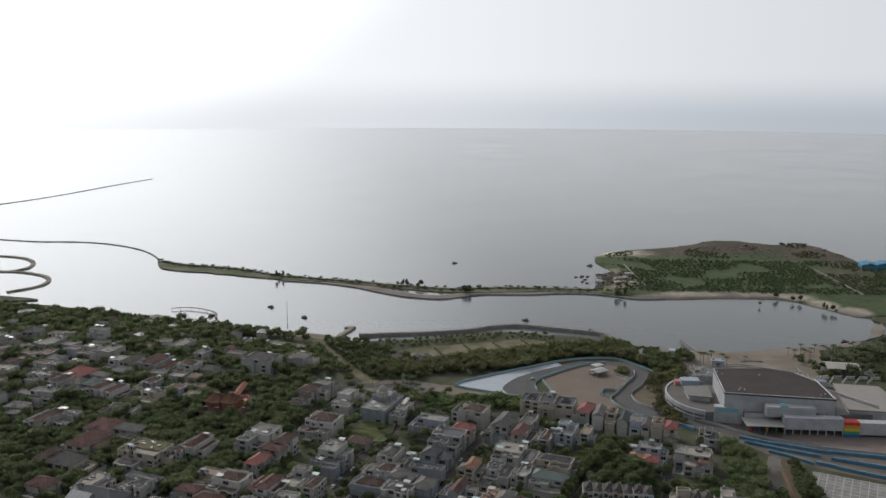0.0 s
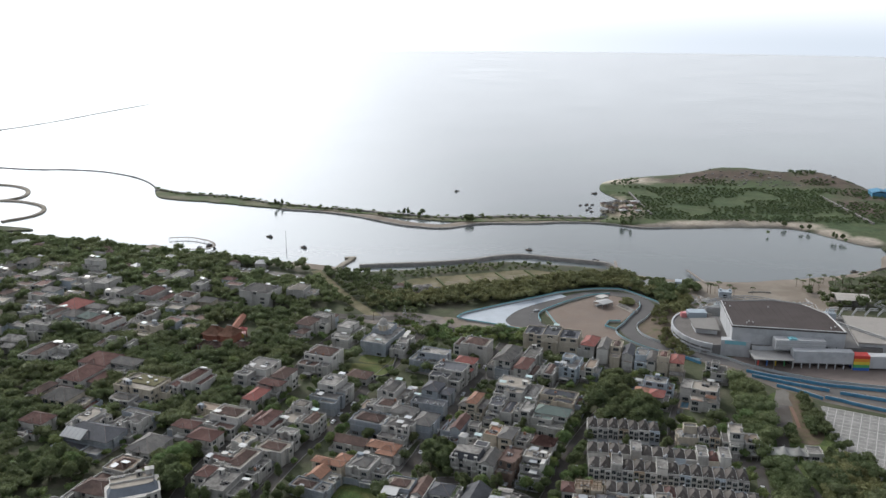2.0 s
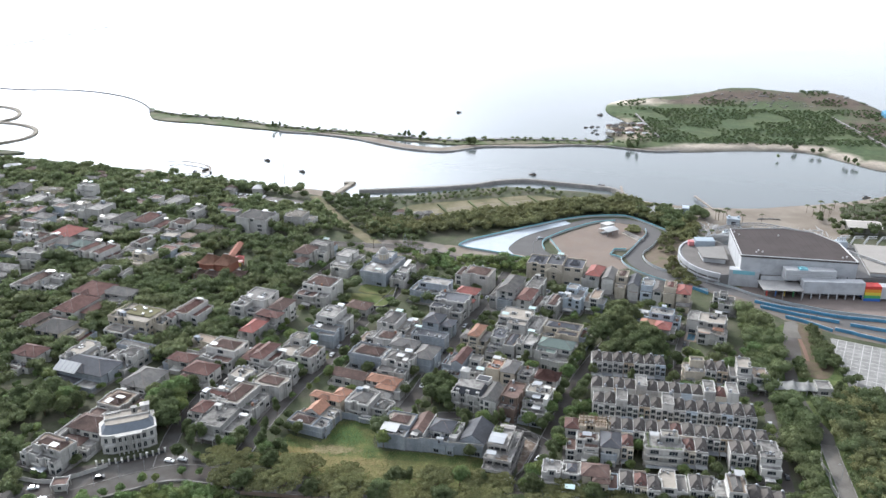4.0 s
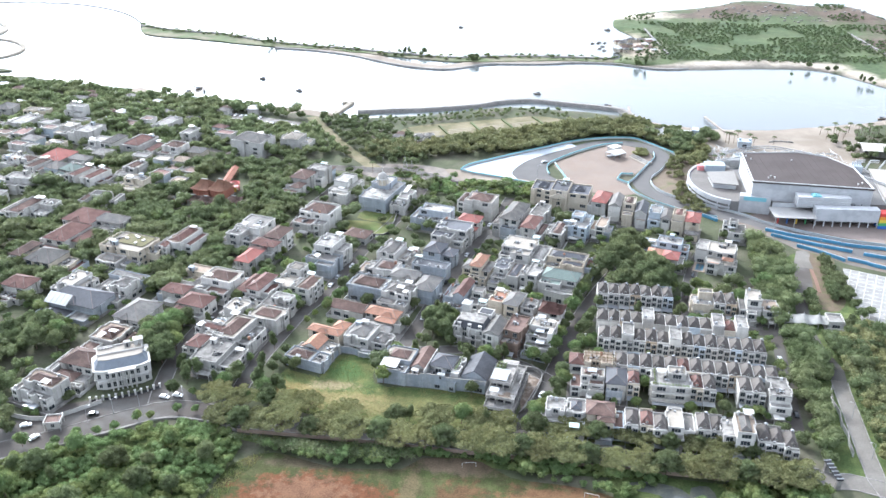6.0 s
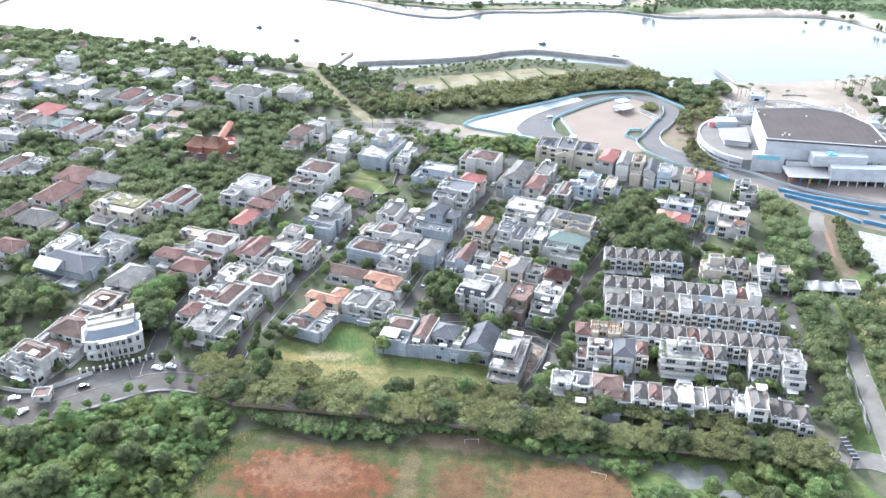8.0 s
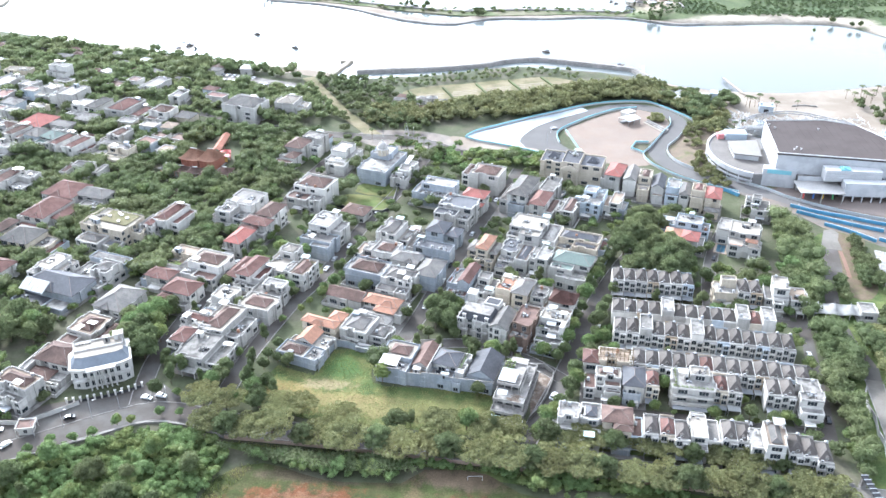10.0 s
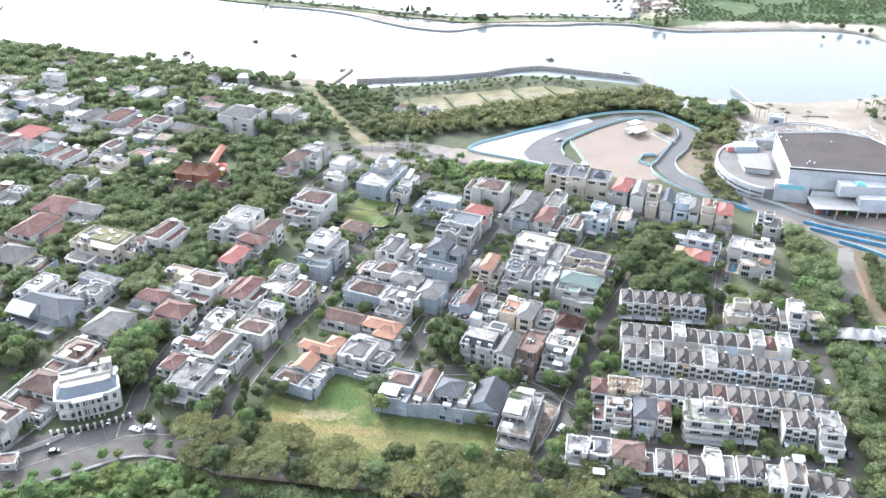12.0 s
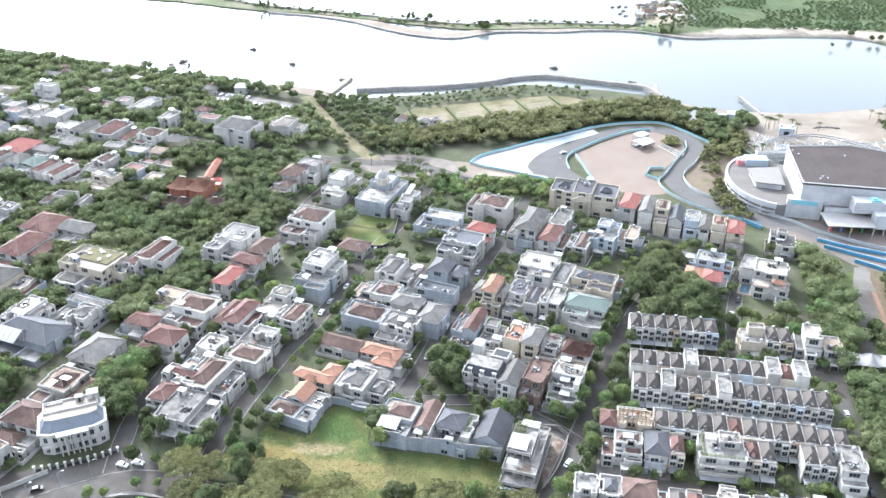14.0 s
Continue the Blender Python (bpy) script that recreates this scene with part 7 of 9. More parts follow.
def terraced_house():
    """The white corner house whose terraces step down to the street."""
    r = thing("house", pose(17.4, 339.6, 0, 0, 0, -17), "white corner house with terraces stepping down to the street", "house", "houses of the estate")
    FOOT.append((17.4, 339.6, 6.2, 9.5, radians(-17)))
    wh = WALL["wh"][1]
    block(r, -5.8, 5.8, 2.6, 9.2, 10.6, "F", wh, ROOF["cr"][1], (-1, 1), False)
    block(r, -5.8, 3.6, -2.4, 2.4, 8.2, "F", wh, ROOF["wh"][1], (-1, 1), False)
    block(r, -5.2, 5.8, -6.8, -2.6, 5.6, "F", wh, ROOF["gr"][1], (-1, 1), False)
    block(r, -5.8, 5.4, -9.6, -7.0, 2.9, "F", WALL["gy"][1], ROOF["wh"][1], (-1, 1), False)
    one_box("stair_tower", r, wh, 3.8, 5.7, -2.3, 2.3, 0, 10.8)
    for z, y, x0, x1 in ((7.54, 1.6, -5.4, 3.0), (4.94, -3.4, -4.8, 5.2), (2.24, -7.8, -5.4, 5.0)):
        part("planter", planter_mesh(), None, r, "", pose(x0 + 1.5, y - 2.6, z))
        part("awning", awning_mesh(2 if z > 6 else 0), None, r, "", pose((x0 + x1) / 2 + 1, y - 0.6, z - 0.4))
    balcony_part(r, -5.0, 1.5, -2.55, 5.2, 1.0, 0.8)
    part("water_tank", tank_mesh(0), None, r, "", pose(-3.6, 7.4, 9.94))
    part("ac_unit", ac_mesh(), None, r, "", pose(0.6, 4.2, 9.94))
    part("stair_head", stair_mesh(0), None, r, "", pose(3.4, 6.4, 9.94))


terraced_house()


def mansard_house():
    """The white classical house with a dark mansard, dormers and a corner tower."""
    r = thing("house", pose(-11.8, 348.6, 0, 0, 0, -17), "white classical house with a dark mansard roof and dormers", "house", "houses of the estate")
    FOOT.append((-11.8, 348.6, 8, 8.5, radians(-17)))
    wh, dk = WALL["wh"][1], ROOF["dk"][1]
    block(r, -7.8, 7.8, -8.2, 8.2, 9.0, "F", wh, ROOF["wh"][1], (-1, 1), False)
    bm = bmesh.new()
    plan_prism(bm, house_plan(-7.3, 7.3, -7.7, 1.5), [(8.4, 0), (11.2, -1.1), (11.35, -1.1)])
    part("mansard", bm, dk, r)
    bm = bmesh.new()
    plan_prism(bm, house_plan(-6.0, 6.0, -6.4, 0.2), [(11.36, 0), (11.7, 0)])
    part("roof_deck", bm, ROOF["wh"][1], r)
    for k in range(3):
        bm = bmesh.new()
        plan_prism(bm, house_plan(-5.6 + k * 4.9, -4.2 + k * 4.9, -7.75, -6.2), [(8.6, 0), (10.5, 0), (10.5, 0.2), (10.7, 0.2)])
        part("dormer", bm, TRIM, r)
        part("window", window_mesh(0.9, 0.9), None, r, "", pose(-4.9 + k * 4.9, -7.75, 9.1))
    one_box("tower", r, wh, -7.6, -4.0, 3.6, 7.6, 8.2, 13.4)
    bm = bmesh.new()
    plan_prism(bm, house_plan(-7.6, -4.0, 3.6, 7.6), [(13.4, 0.3), (13.7, 0.3), (14.6, -1.2)])
    part("tower_roof", bm, TRIM, r)
    one_box("penthouse", r, wh, 0.5, 7.0, 2.2, 7.6, 8.2, 11.4)
    one_box("solar_panel", r, DARK, 1.0, 6.6, 2.8, 6.8, 11.4, 11.55)
    for k in range(5):
        bm = bmesh.new()
        tube(bm, (-6.6 + k * 3.3, -8.75, 0), (-6.6 + k * 3.3, -8.75, 8.0), 0.28, 0.24, 8)
        part("column", bm, TRIM, r)
    for k in range(3):
        one_box("balcony", r, TRIM, -6.0 + k * 4.4, -3.0 + k * 4.4, -9.2, -8.25, 3.3, 4.2)


mansard_house()


def grand_house():
    """The white mansion with a bowed front, a slate front slope, a flat deck behind it and chimneys."""
    r = thing("mansion", pose(-158.6, 303.6, 0, 0, 0, 26) @ Matrix.Diagonal((0.92, 0.92, 1, 1)), "large white classical mansion with a blue-grey slate roof", "mansion")
    FOOT.append((-159.4, 303.2, 13, 10, radians(26)))
    wh = WALL["wh"][1]
    bow = [(-12, -6.2), (-8, -8), (8, -8), (12, -6.2), (12, 8.5), (-12, 8.5)]
    bm = bmesh.new()
    prism(bm, bow, 0, 9)
    part("wall", bm, wh, r)
    for z, k in ((4.3, 1.03), (8.7, 1.045)):
        bm = bmesh.new()
        prism(bm, [(x * k, y * k) for x, y in bow], z, z + 0.45)
        part("cornice", bm, TRIM, r)
    slate = mat("blue_slate", (0.115, 0.130, 0.150), 0.6, var=0.15, size=4)
    bm = bmesh.new()                               # the slate slope bends round the bow
    low = [(-11.6, 1.5, 9.2), (-11.6, -5.8, 9.2), (-7.8, -7.5, 9.2), (7.8, -7.5, 9.2), (11.6, -5.8, 9.2), (11.6, 1.5, 9.2)]
    high = [(-9.4, 1.5, 11.3), (-9.4, -2.2, 11.3), (-6.6, -3.2, 11.3), (6.6, -3.2, 11.3), (9.4, -2.2, 11.3), (9.4, 1.5, 11.3)]
    a, b = ([bm.verts.new(p) for p in q] for q in (low, high))
    for i in range(5):
        bm.faces.new((a[i], a[i + 1], b[i + 1], b[i]))
    bm.faces.new((a[0], b[0], b[5], a[5]))
    bm.faces.new(b)
    bmesh.ops.recalc_face_normals(bm, faces=list(bm.faces))
    part("roof", bm, slate, r, "blue-grey slate roof")
    bm = bmesh.new()
    prism(bm, [(-9.7, -1.9), (-6.8, -2.9), (6.8, -2.9), (9.7, -1.9), (9.7, 7.6), (-9.7, 7.6)], 9.2, 11.5)
    part("roof_deck", bm, ROOF["cr"][1], r, "pale flat roof deck")
    one_ring("parapet", r, TRIM, -10, 10, 1.6, 8.2, 9.1, 12.2, 0.35)
    for x in (7.5, 9.6):
        bm = bmesh.new()
        plan_prism(bm, house_plan(x - 0.9, x + 0.9, 5.4, 8.6), [(9, 0), (13.6, 0), (13.6, 0.25), (14.0, 0.25)])
        part("chimney", bm, wh, r)
    for k in range(5):
        part("ac_unit", ac_mesh(), None, r, "", pose(-8.6 + k * 1.3, 6.6, 11.5))
    part("stair_head", stair_mesh(0), None, r, "", pose(3.6, 6.0, 11.5))
    for k in range(6):
        for z in (1.0, 5.3):
            part("window", window_mesh(1.5, 2.3), None, r, "", pose(-6.6 + k * 2.64, -8, z))
    for s in (-1, 1):
        for z in (1.0, 5.3):
            part("window", window_mesh(1.5, 2.3), None, r, "", pose(s * 10, -7.1, z, 0, 0, s * 24.2))
            for k in range(4):
                part("window", window_mesh(1.3, 1.5), None, r, "", pose(s * 12, -3.6 + k * 3.2, z + 0.3, 0, 0, s * 90))
    for k in range(6):
        bm = bmesh.new()
        tube(bm, (-5 + k * 2, -9.8, 0), (-5 + k * 2, -9.8, 8.6), 0.34, 0.28, 8)
        part("column", bm, TRIM, r)
    one_box("portico_roof", r, TRIM, -5.8, 5.8, -10.5, -8.42, 8.6, 9.3)
    one_box("balcony", r, TRIM, -11, -6, -9.4, -8.1, 4.0, 5.1)
    one_box("balcony", r, TRIM, 6, 11, -9.0, -7.9, 4.0, 5.1)
    for k in range(12):
        bm = bmesh.new()
        px, py = -15 + k * 2.7, -16.4 + 0.05 * (k - 5.5) ** 2
        box(bm, px - 0.35, px + 0.35, py - 0.35, py + 0.35, 0, 2.2)
        box(bm, px - 0.5, px + 0.5, py - 0.5, py + 0.5, 2.2, 2.4)
        part("gate_pillar", bm, TRIM, r)
    for k in range(11):
        px, py = -15 + k * 2.7, -16.4 + 0.05 * (k - 5) ** 2
        one_box("fence_panel", r, DARK, px + 0.4, px + 2.3, py - 0.06, py + 0.06, 0, 1.1)


grand_house()
# the onion-topped turret, the ornamental top of the white house
r = thing("turret", pose(-76, 501, 11.4), "cream domed turret with small columns on a roof", "turret")
bm = bmesh.new()
tube(bm, (0, 0, -0.1), (0, 0, 3.6), 3.1, 3.1, 16)
part("drum", bm, WALL["cr"][1], r)
bm = bmesh.new()
bmesh.ops.create_uvsphere(bm, u_segments=18, v_segments=12, radius=2.9, matrix=Matrix.Translation((0, 0, 4.3)) @ Matrix.Diagonal((1, 1, 1.15, 1)))
part("dome", bm, WALL["wh"][1], r)
bm = bmesh.new()
tube(bm, (0, 0, 3.6), (0, 0, 4.1), 3.5, 3.3, 16)
part("cornice", bm, TRIM, r)
bm = bmesh.new()
tube(bm, (0, 0, 7.4), (0, 0, 9.4), 0.5, 0.05, 8)
part("finial", bm, TRIM, r)
for k in range(8):
    bm = bmesh.new()
    tube(bm, (3.35 * math.cos(k * 0.785), 3.35 * math.sin(k * 0.785), -0.1), (3.35 * math.cos(k * 0.785), 3.35 * math.sin(k * 0.785), 3.6), 0.22, n=7)
    part("column", bm, TRIM, r)
portico = thing("portico", pose(-61, 500, 0, 0, 0, -9), "white curved portico with tall columns", "portico")
for k in range(5):
    bm = bmesh.new()
    tube(bm, (0.8 * math.sin(k * 0.785), -5 + k * 2.5, 0), (0.8 * math.sin(k * 0.785), -5 + k * 2.5, 8.4), 0.42, 0.36, 10)
    part("column", bm, TRIM, portico)
one_box("entablature", portico, TRIM, -1.0, 1.6, -6, 6, 8.4, 9.3)

def palace():
    """The beige stone mansion with a dark roof near the circuit."""
    r = thing("mansion", pose(33.5, 503.5, 0, 0, 0, -13), "beige stone mansion with arched centre and dark roof", "mansion")
    FOOT.append((33.5, 503.5, 18, 11, radians(-13)))
    be = WALL["be"][1]
    for x0, x1, y0, h in ((-17.5, -5.2, -8, 12.2), (-5, 5, -9.6, 13.6), (5.2, 17.5, -8, 12.2)):
        block(r, x0, x1, y0, 8, h, "F", be, ROOF["dk"][1], (), False)
    for cx in (-11.3, 11.3):
        bm = bmesh.new()
        hip(bm, cx - 3, cx + 3, -2.5, 2.5, 12.0, 2.2)
        part("roof_lantern", bm, ROOF["dk"][1], r)
    for k in range(4):
        bm = bmesh.new()
        tube(bm, (-4.2 + k * 2.8, -10.4, 0), (-4.2 + k * 2.8, -10.4, 8.6), 0.42, 0.36, 10)
        part("column", bm, be, r)
    one_box("entablature", r, be, -5.2, 5.2, -11, -9.75, 8.6, 9.6)
    bm = bmesh.new()
    a = [bm.verts.new(p) for p in ((-5.2, -11, 9.6), (5.2, -11, 9.6), (0, -11, 12.2))]
    b = [bm.verts.new((v.co.x, -9.75, v.co.z)) for v in a]
    bm.faces.new(a)
    bm.faces.new(b[::-1])
    for i in range(3):
        bm.faces.new((a[i], b[i], b[(i + 1) % 3], a[(i + 1) % 3]))
    part("pediment", bm, be, r)
    clutter(r, -5, 5, 0, 7, 12.95, 3)
    one_box("solar_panel", r, DARK, -16, -8, 4, 7, 11.6, 11.8)


palace()


def pool_villa():
    """The white villa of stepped flat blocks with a tiled roof shelter and a pool."""
    m = pose(113, 427, 0, 0, 0, -17)
    r = thing("villa", m, "white stepped villa with an orange roof shelter and a pool", "house", "houses of the estate")
    FOOT.append((112.5, 427.5, 13, 16, radians(-17)))
    wh, sc = WALL["wh"][1], ROOF["wh"][1]
    block(r, -6.5, 7.3, -1, 11, 10, "F", wh, ROOF["cr"][1], (1,), False)
    block(r, -12, -6.65, 2, 15, 8.5, "F", wh, sc, (-1,), False)
    block(r, -5.5, 9, -9.5, -1.15, 6.8, "F", wh, ROOF["cr"][1], (-1, 1), False)
    block(r, 4.5, 10, -15, -9.65, 3.6, "F", wh, sc, (-1, 1), False)
    bm = bmesh.new()
    hip(bm, 1.6, 7.4, -7.8, -3.8, 8.6, 1.1)
    shelter = part("roof_shelter", bm, (ROOF["or"][1], RIDGE), r, "orange tiled hip roof on posts")
    for a in (2.1, 6.9):
        for b in (-7.3, -4.3):
            one_box("post", shelter, TRIM, a - 0.15, a + 0.15, b - 0.15, b + 0.15, 6.14, 8.6)
    one_box("planter_wall", r, ROOF["or"][1], -5.2, 0.6, -9.2, -8.6, 6.14, 6.9)
    clutter(r, -6, 7, 6, 11, 9.34, 2)
    pool = thing("swimming_pool", m @ pose(-9.2, -3.2, 0), "small blue swimming pool with a tan tiled rim", "pool")
    one_ring("rim", pool, ROOF["tn"][1], -3.0, 3.4, -5.2, 5.0, 0.0, 0.35, 1.2)
    one_box("water", pool, mat("pool_water", (0.03, 0.085, 0.125), 0.3, var=0.1, size=2, bump=0.05), -1.8, 2.2, -4.0, 3.8, 0.0, 0.2)


pool_villa()
# more villas among the western trees
WEST = []
for _ in range(400):
    wx, wy = rng.uniform(-420, -150), rng.uniform(470, 660)
    if len(WEST) >= 34 or wy > 604 + (wx + 150) * -0.18 or (wx > -230 and wy < 560 and wx > -215):
        continue
    if all(abs(wx - a[0]) > 15 + a[2] or abs(wy - a[1]) > 13 + a[3] for a in FOOT) and all(math.hypot(wx - a, wy - b) > 16 for line, half in ROADS for a, b in line):
        WEST.append((wx, wy))
        house(wx, wy, rng.uniform(12, 22), rng.uniform(11, 17), -9 + rng.uniform(-6, 6), rng.uniform(6.5, 10), rng.choice("FPHPF"), rng.choice(("br", "mr", "gr", "wh", "cr", "gr")), rng.choice(("wh", "wh", "cr")))


def low_house(x, y, w, d, turn, h, roof, rc, wc):
    """A small town house: one volume under a simple roof, a lean-to in front."""
    r = thing("house", pose(x, y, 0, 0, 0, turn), f"small {WALL[wc][0]} town house with a roof of {ROOF[rc][0]}", "house", "houses of the western quarter")
    FOOT.append((x, y, w / 2, d / 2, radians(turn)))
    bm = bmesh.new()
    plan_prism(bm, house_plan(-w / 2, w / 2, -d / 2, d / 2, [(-w * 0.2, w * 0.1, 0.8)]), [(0, 0), (h, 0)])
    part("wall", bm, WALL[wc][1], r)
    if roof == "H":
        bm = bmesh.new()
        hip(bm, -w / 2 - 0.4, w / 2 + 0.4, -d / 2 - 0.4, d / 2 + 0.4, h + 0.1, 0.24 * min(w, d))
        part("roof", bm, (ROOF[rc][1], RIDGE), r)
    else:
        one_ring("parapet", r, TRIM, -w / 2 - 0.1, w / 2 + 0.1, -d / 2 - 0.1, d / 2 + 0.1, h, h + 0.9, 0.3)
        one_box("roof_deck", r, ROOF[rc][1], -w / 2 + 0.2, w / 2 - 0.2, -d / 2 + 0.2, d / 2 - 0.2, h, h + 0.25)
    bm = bmesh.new()
    plan_prism(bm, house_plan(-w * 0.45, w * 0.2, -d / 2 - 2.6, -d / 2 - 0.15), [(2.5, 0), (2.65, 0)])
    part("lean_to", bm, STEEL, r)


small = 0
for _ in range(1500):
    wx, wy = rng.uniform(-430, -205), rng.uniform(500, 668)
    if small >= 46 or wy > 622 + (wx + 205) * -0.12:
        continue
    sw, sd = rng.uniform(8, 14), rng.uniform(7, 12)
    if all(abs(wx - a[0]) > sw / 2 + a[2] + 0.8 or abs(wy - a[1]) > sd / 2 + a[3] + 0.8 for a in FOOT) and all(math.hypot(wx - a, wy - b) > half + 7 for line, half in ROADS for a, b in line):
        small += 1
        low_house(wx, wy, sw, sd, -15 + rng.uniform(-5, 5), rng.choice((3.6, 4.2, 6.4, 7.0)), rng.choice("HFF"), rng.choice(("br", "mr", "gr", "wh", "cr", "tn", "wh")), rng.choice(("wh", "wh", "cr", "bl")))
kiosk = thing("guard_kiosk", pose(-172, 269, 0, 0, 0, 12), "white guard kiosk with a brown roof in the road", "kiosk")
bm = bmesh.new()
box(bm, -2.4, 2.4, -2, 2, 0, 3)
part("wall", bm, WALL["wh"][1], kiosk)
bm = bmesh.new()
ring_wall(bm, -3.2, 3.2, -2.8, 2.8, 3, 3.9, 0.25, 1)
box(bm, -2.95, 2.95, -2.55, 2.55, 3, 3.3, 0)
part("roof", bm, (ROOF["br"][1], TRIM), kiosk)
for k in range(4):
    bm = bmesh.new()
    tube(bm, ((-3, 3)[k % 2], (-2.6, 2.6)[k // 2], 0), ((-3, 3)[k % 2], (-2.6, 2.6)[k // 2], 3), 0.15)
    part("post", bm, TRIM, kiosk)
    part("window", window_mesh(1.3, 1.5), None, kiosk, "", pose((0, 2.4, 0, -2.4)[k], (-2, 0, 2, 0)[k], 1.0, 0, 0, (0, 90, 180, -90)[k]))

gate = thing("estate_gate", pose(120.5, 262.5, 0, 0, 0, 97), "grey concrete portal gate over the estate road", "gate")
for s in (-1, 1):
    bm = bmesh.new()
    plan_prism(bm, house_plan(s * 4.6 - 0.6, s * 4.6 + 0.6, -0.9, 0.9), [(0, 0.15), (0.6, 0.15), (0.7, 0), (4.4, 0)])
    part("pillar", bm, CONCRETE, gate)
# the beam's near-black colour stands in for shadow on the concrete
one_box("beam", gate, DARK, -5.6, 5.6, -1.1, 1.1, 4.4, 4.9)
for k in range(6):
    one_box("rib", gate, GREYMETAL, -5.2 + k * 2, -4.9 + k * 2, -1.3, 1.3, 4.9, 5.1)

FOOT.append((142, 371, 11, 8, 0))
FOOT.append((152, 405, 5, 20, radians(-18)))
tent = thing("tensile_canopy", pose(142, 372, 0, 0, 0, -2), "white tensile canopy with peaks beside a small office", "canopy")
bm = bmesh.new()
nx, ny = 24, 8
gv = []
for i in range(nx + 1):
    for j in range(ny + 1):
        u, v = i / nx, j / ny
        peak = sum(math.exp(-((u - c) / 0.07) ** 2 - ((v - 0.5) / 0.3) ** 2) for c in (0.12, 0.45, 0.78))
        gv.append(bm.verts.new((-10.5 + 21 * u, -4.5 + 9 * v + 0.8 * math.cos(u * 12) * (v - 0.5), 2.8 + 3.0 * min(peak, 1))))
for i in range(nx):
    for j in range(ny):
        a = i * (ny + 1) + j
        bm.faces.new((gv[a], gv[a + ny + 1], gv[a + ny + 2], gv[a + 1])).smooth = True
bmesh.ops.solidify(bm, geom=list(bm.faces), thickness=0.06)
part("membrane", bm, mat("white_membrane", (0.48, 0.475, 0.455), 0.6, var=0.05, size=4), tent)
for i in range(5):
    for s in (-4.2, 4.2):
        bm = bmesh.new()
        tube(bm, (-10 + i * 5, s, 0), (-10 + i * 5, s, 2.9), 0.12)
        part("post", bm, STEEL, tent)
for c in (0.12, 0.45, 0.78):
    bm = bmesh.new()
    tube(bm, (-10.5 + 21 * c, 0, 0), (-10.5 + 21 * c, 0, 6.4), 0.18)
    part("mast", bm, STEEL, tent)
# a skylight over the dark-roofed villa
light = thing("skylight_canopy", pose(-208.95, 350.45, 9.27, 27.3, 0, -17), "white translucent skylight on a dark villa roof", "skylight")
one_box("glazing", light, STEEL, -6.5, 6.5, -3.2, 3.2, -0.1, 0.35)
for k in range(5):
    one_box("glazing_bar", light, GREYMETAL, -5.3 + k * 2.6, -5.1 + k * 2.6, -3.2, 3.2, 0.352, 0.45)
house(155.5, 372.5, 7.0, 8.0, -4, 4.2, "F", "wh", "wh")

# boundary walls of the lawn, of the estate and beside the canal
def wall_line(points, h, m, label, thick=0.25):
    root = thing("boundary_wall", pose(0, 0, 0), label, "wall", "boundary walls")
    strip("masonry", smooth_line(points, 5), thick, h, m, "", "", h, parent=root)
    line = smooth_line(points, 5)
    strip("coping", line, thick + 0.14, h + 0.12, CONCRETE, "", "", 0.118, parent=root)


for a, b, h in (((-50.9, 308.8), (-41.0, 307.5), 7.4), ((-41.0, 307.5), (-32.8, 306.8), 6.1), ((-32.8, 306.8), (-22.3, 305.9), 6.9), ((-22.3, 305.9), (-5.4, 304.4), 6.0), ((-5.4, 304.4), (-2.0, 317.0), 4.6)):
    wall_line([a, b], h, WALL["gy"][1], "tall grey blockwork wall along the lawn")
wall_line([(8.6, 290.5), (13.6, 300), (17.4, 312), (18.4, 319), (15, 323), (9, 323)], 1.8, CONCRETE, "concrete wall round the building plot")
wall_line([(-74.6, 312.6), (-70.2, 329.8), (-60, 326.5), (-49.5, 326.8)], 3.4, WALL["gy"][1], "pale grey wall behind the lawn")
wall_line([(-100, 271.5), (-60, 269.5), (0, 265), (60, 260.5), (112, 257)], 1.8, mat("reddish_wall", (0.33, 0.25, 0.20), 0.9, var=0.2, size=5), "weathered low estate wall among trees")
wall_line([(-190, 244), (-172, 253), (-150, 266), (-131, 277), (-112, 276), (-100, 271.5)], 0.7, CONCRETE, "pale low kerb wall beside the bushes", 0.6)
wall_line([(-98, 456), (-69, 450), (-65, 471), (-66, 488)], 1.6, DARK, "dark fence round the small lawn")
wall_line([(138.4, 320), (136.4, 314.6), (135.3, 308.7), (135.8, 302.1), (134.2, 294.3), (134.6, 288.4), (133.3, 283), (132.6, 276)], 2.0, STEEL, "zigzag white wall beside the canal road")
wall_line([(-198, 275), (-178, 272), (-160, 285)], 1.8, WALL["wh"][1], "white front wall of the villa")



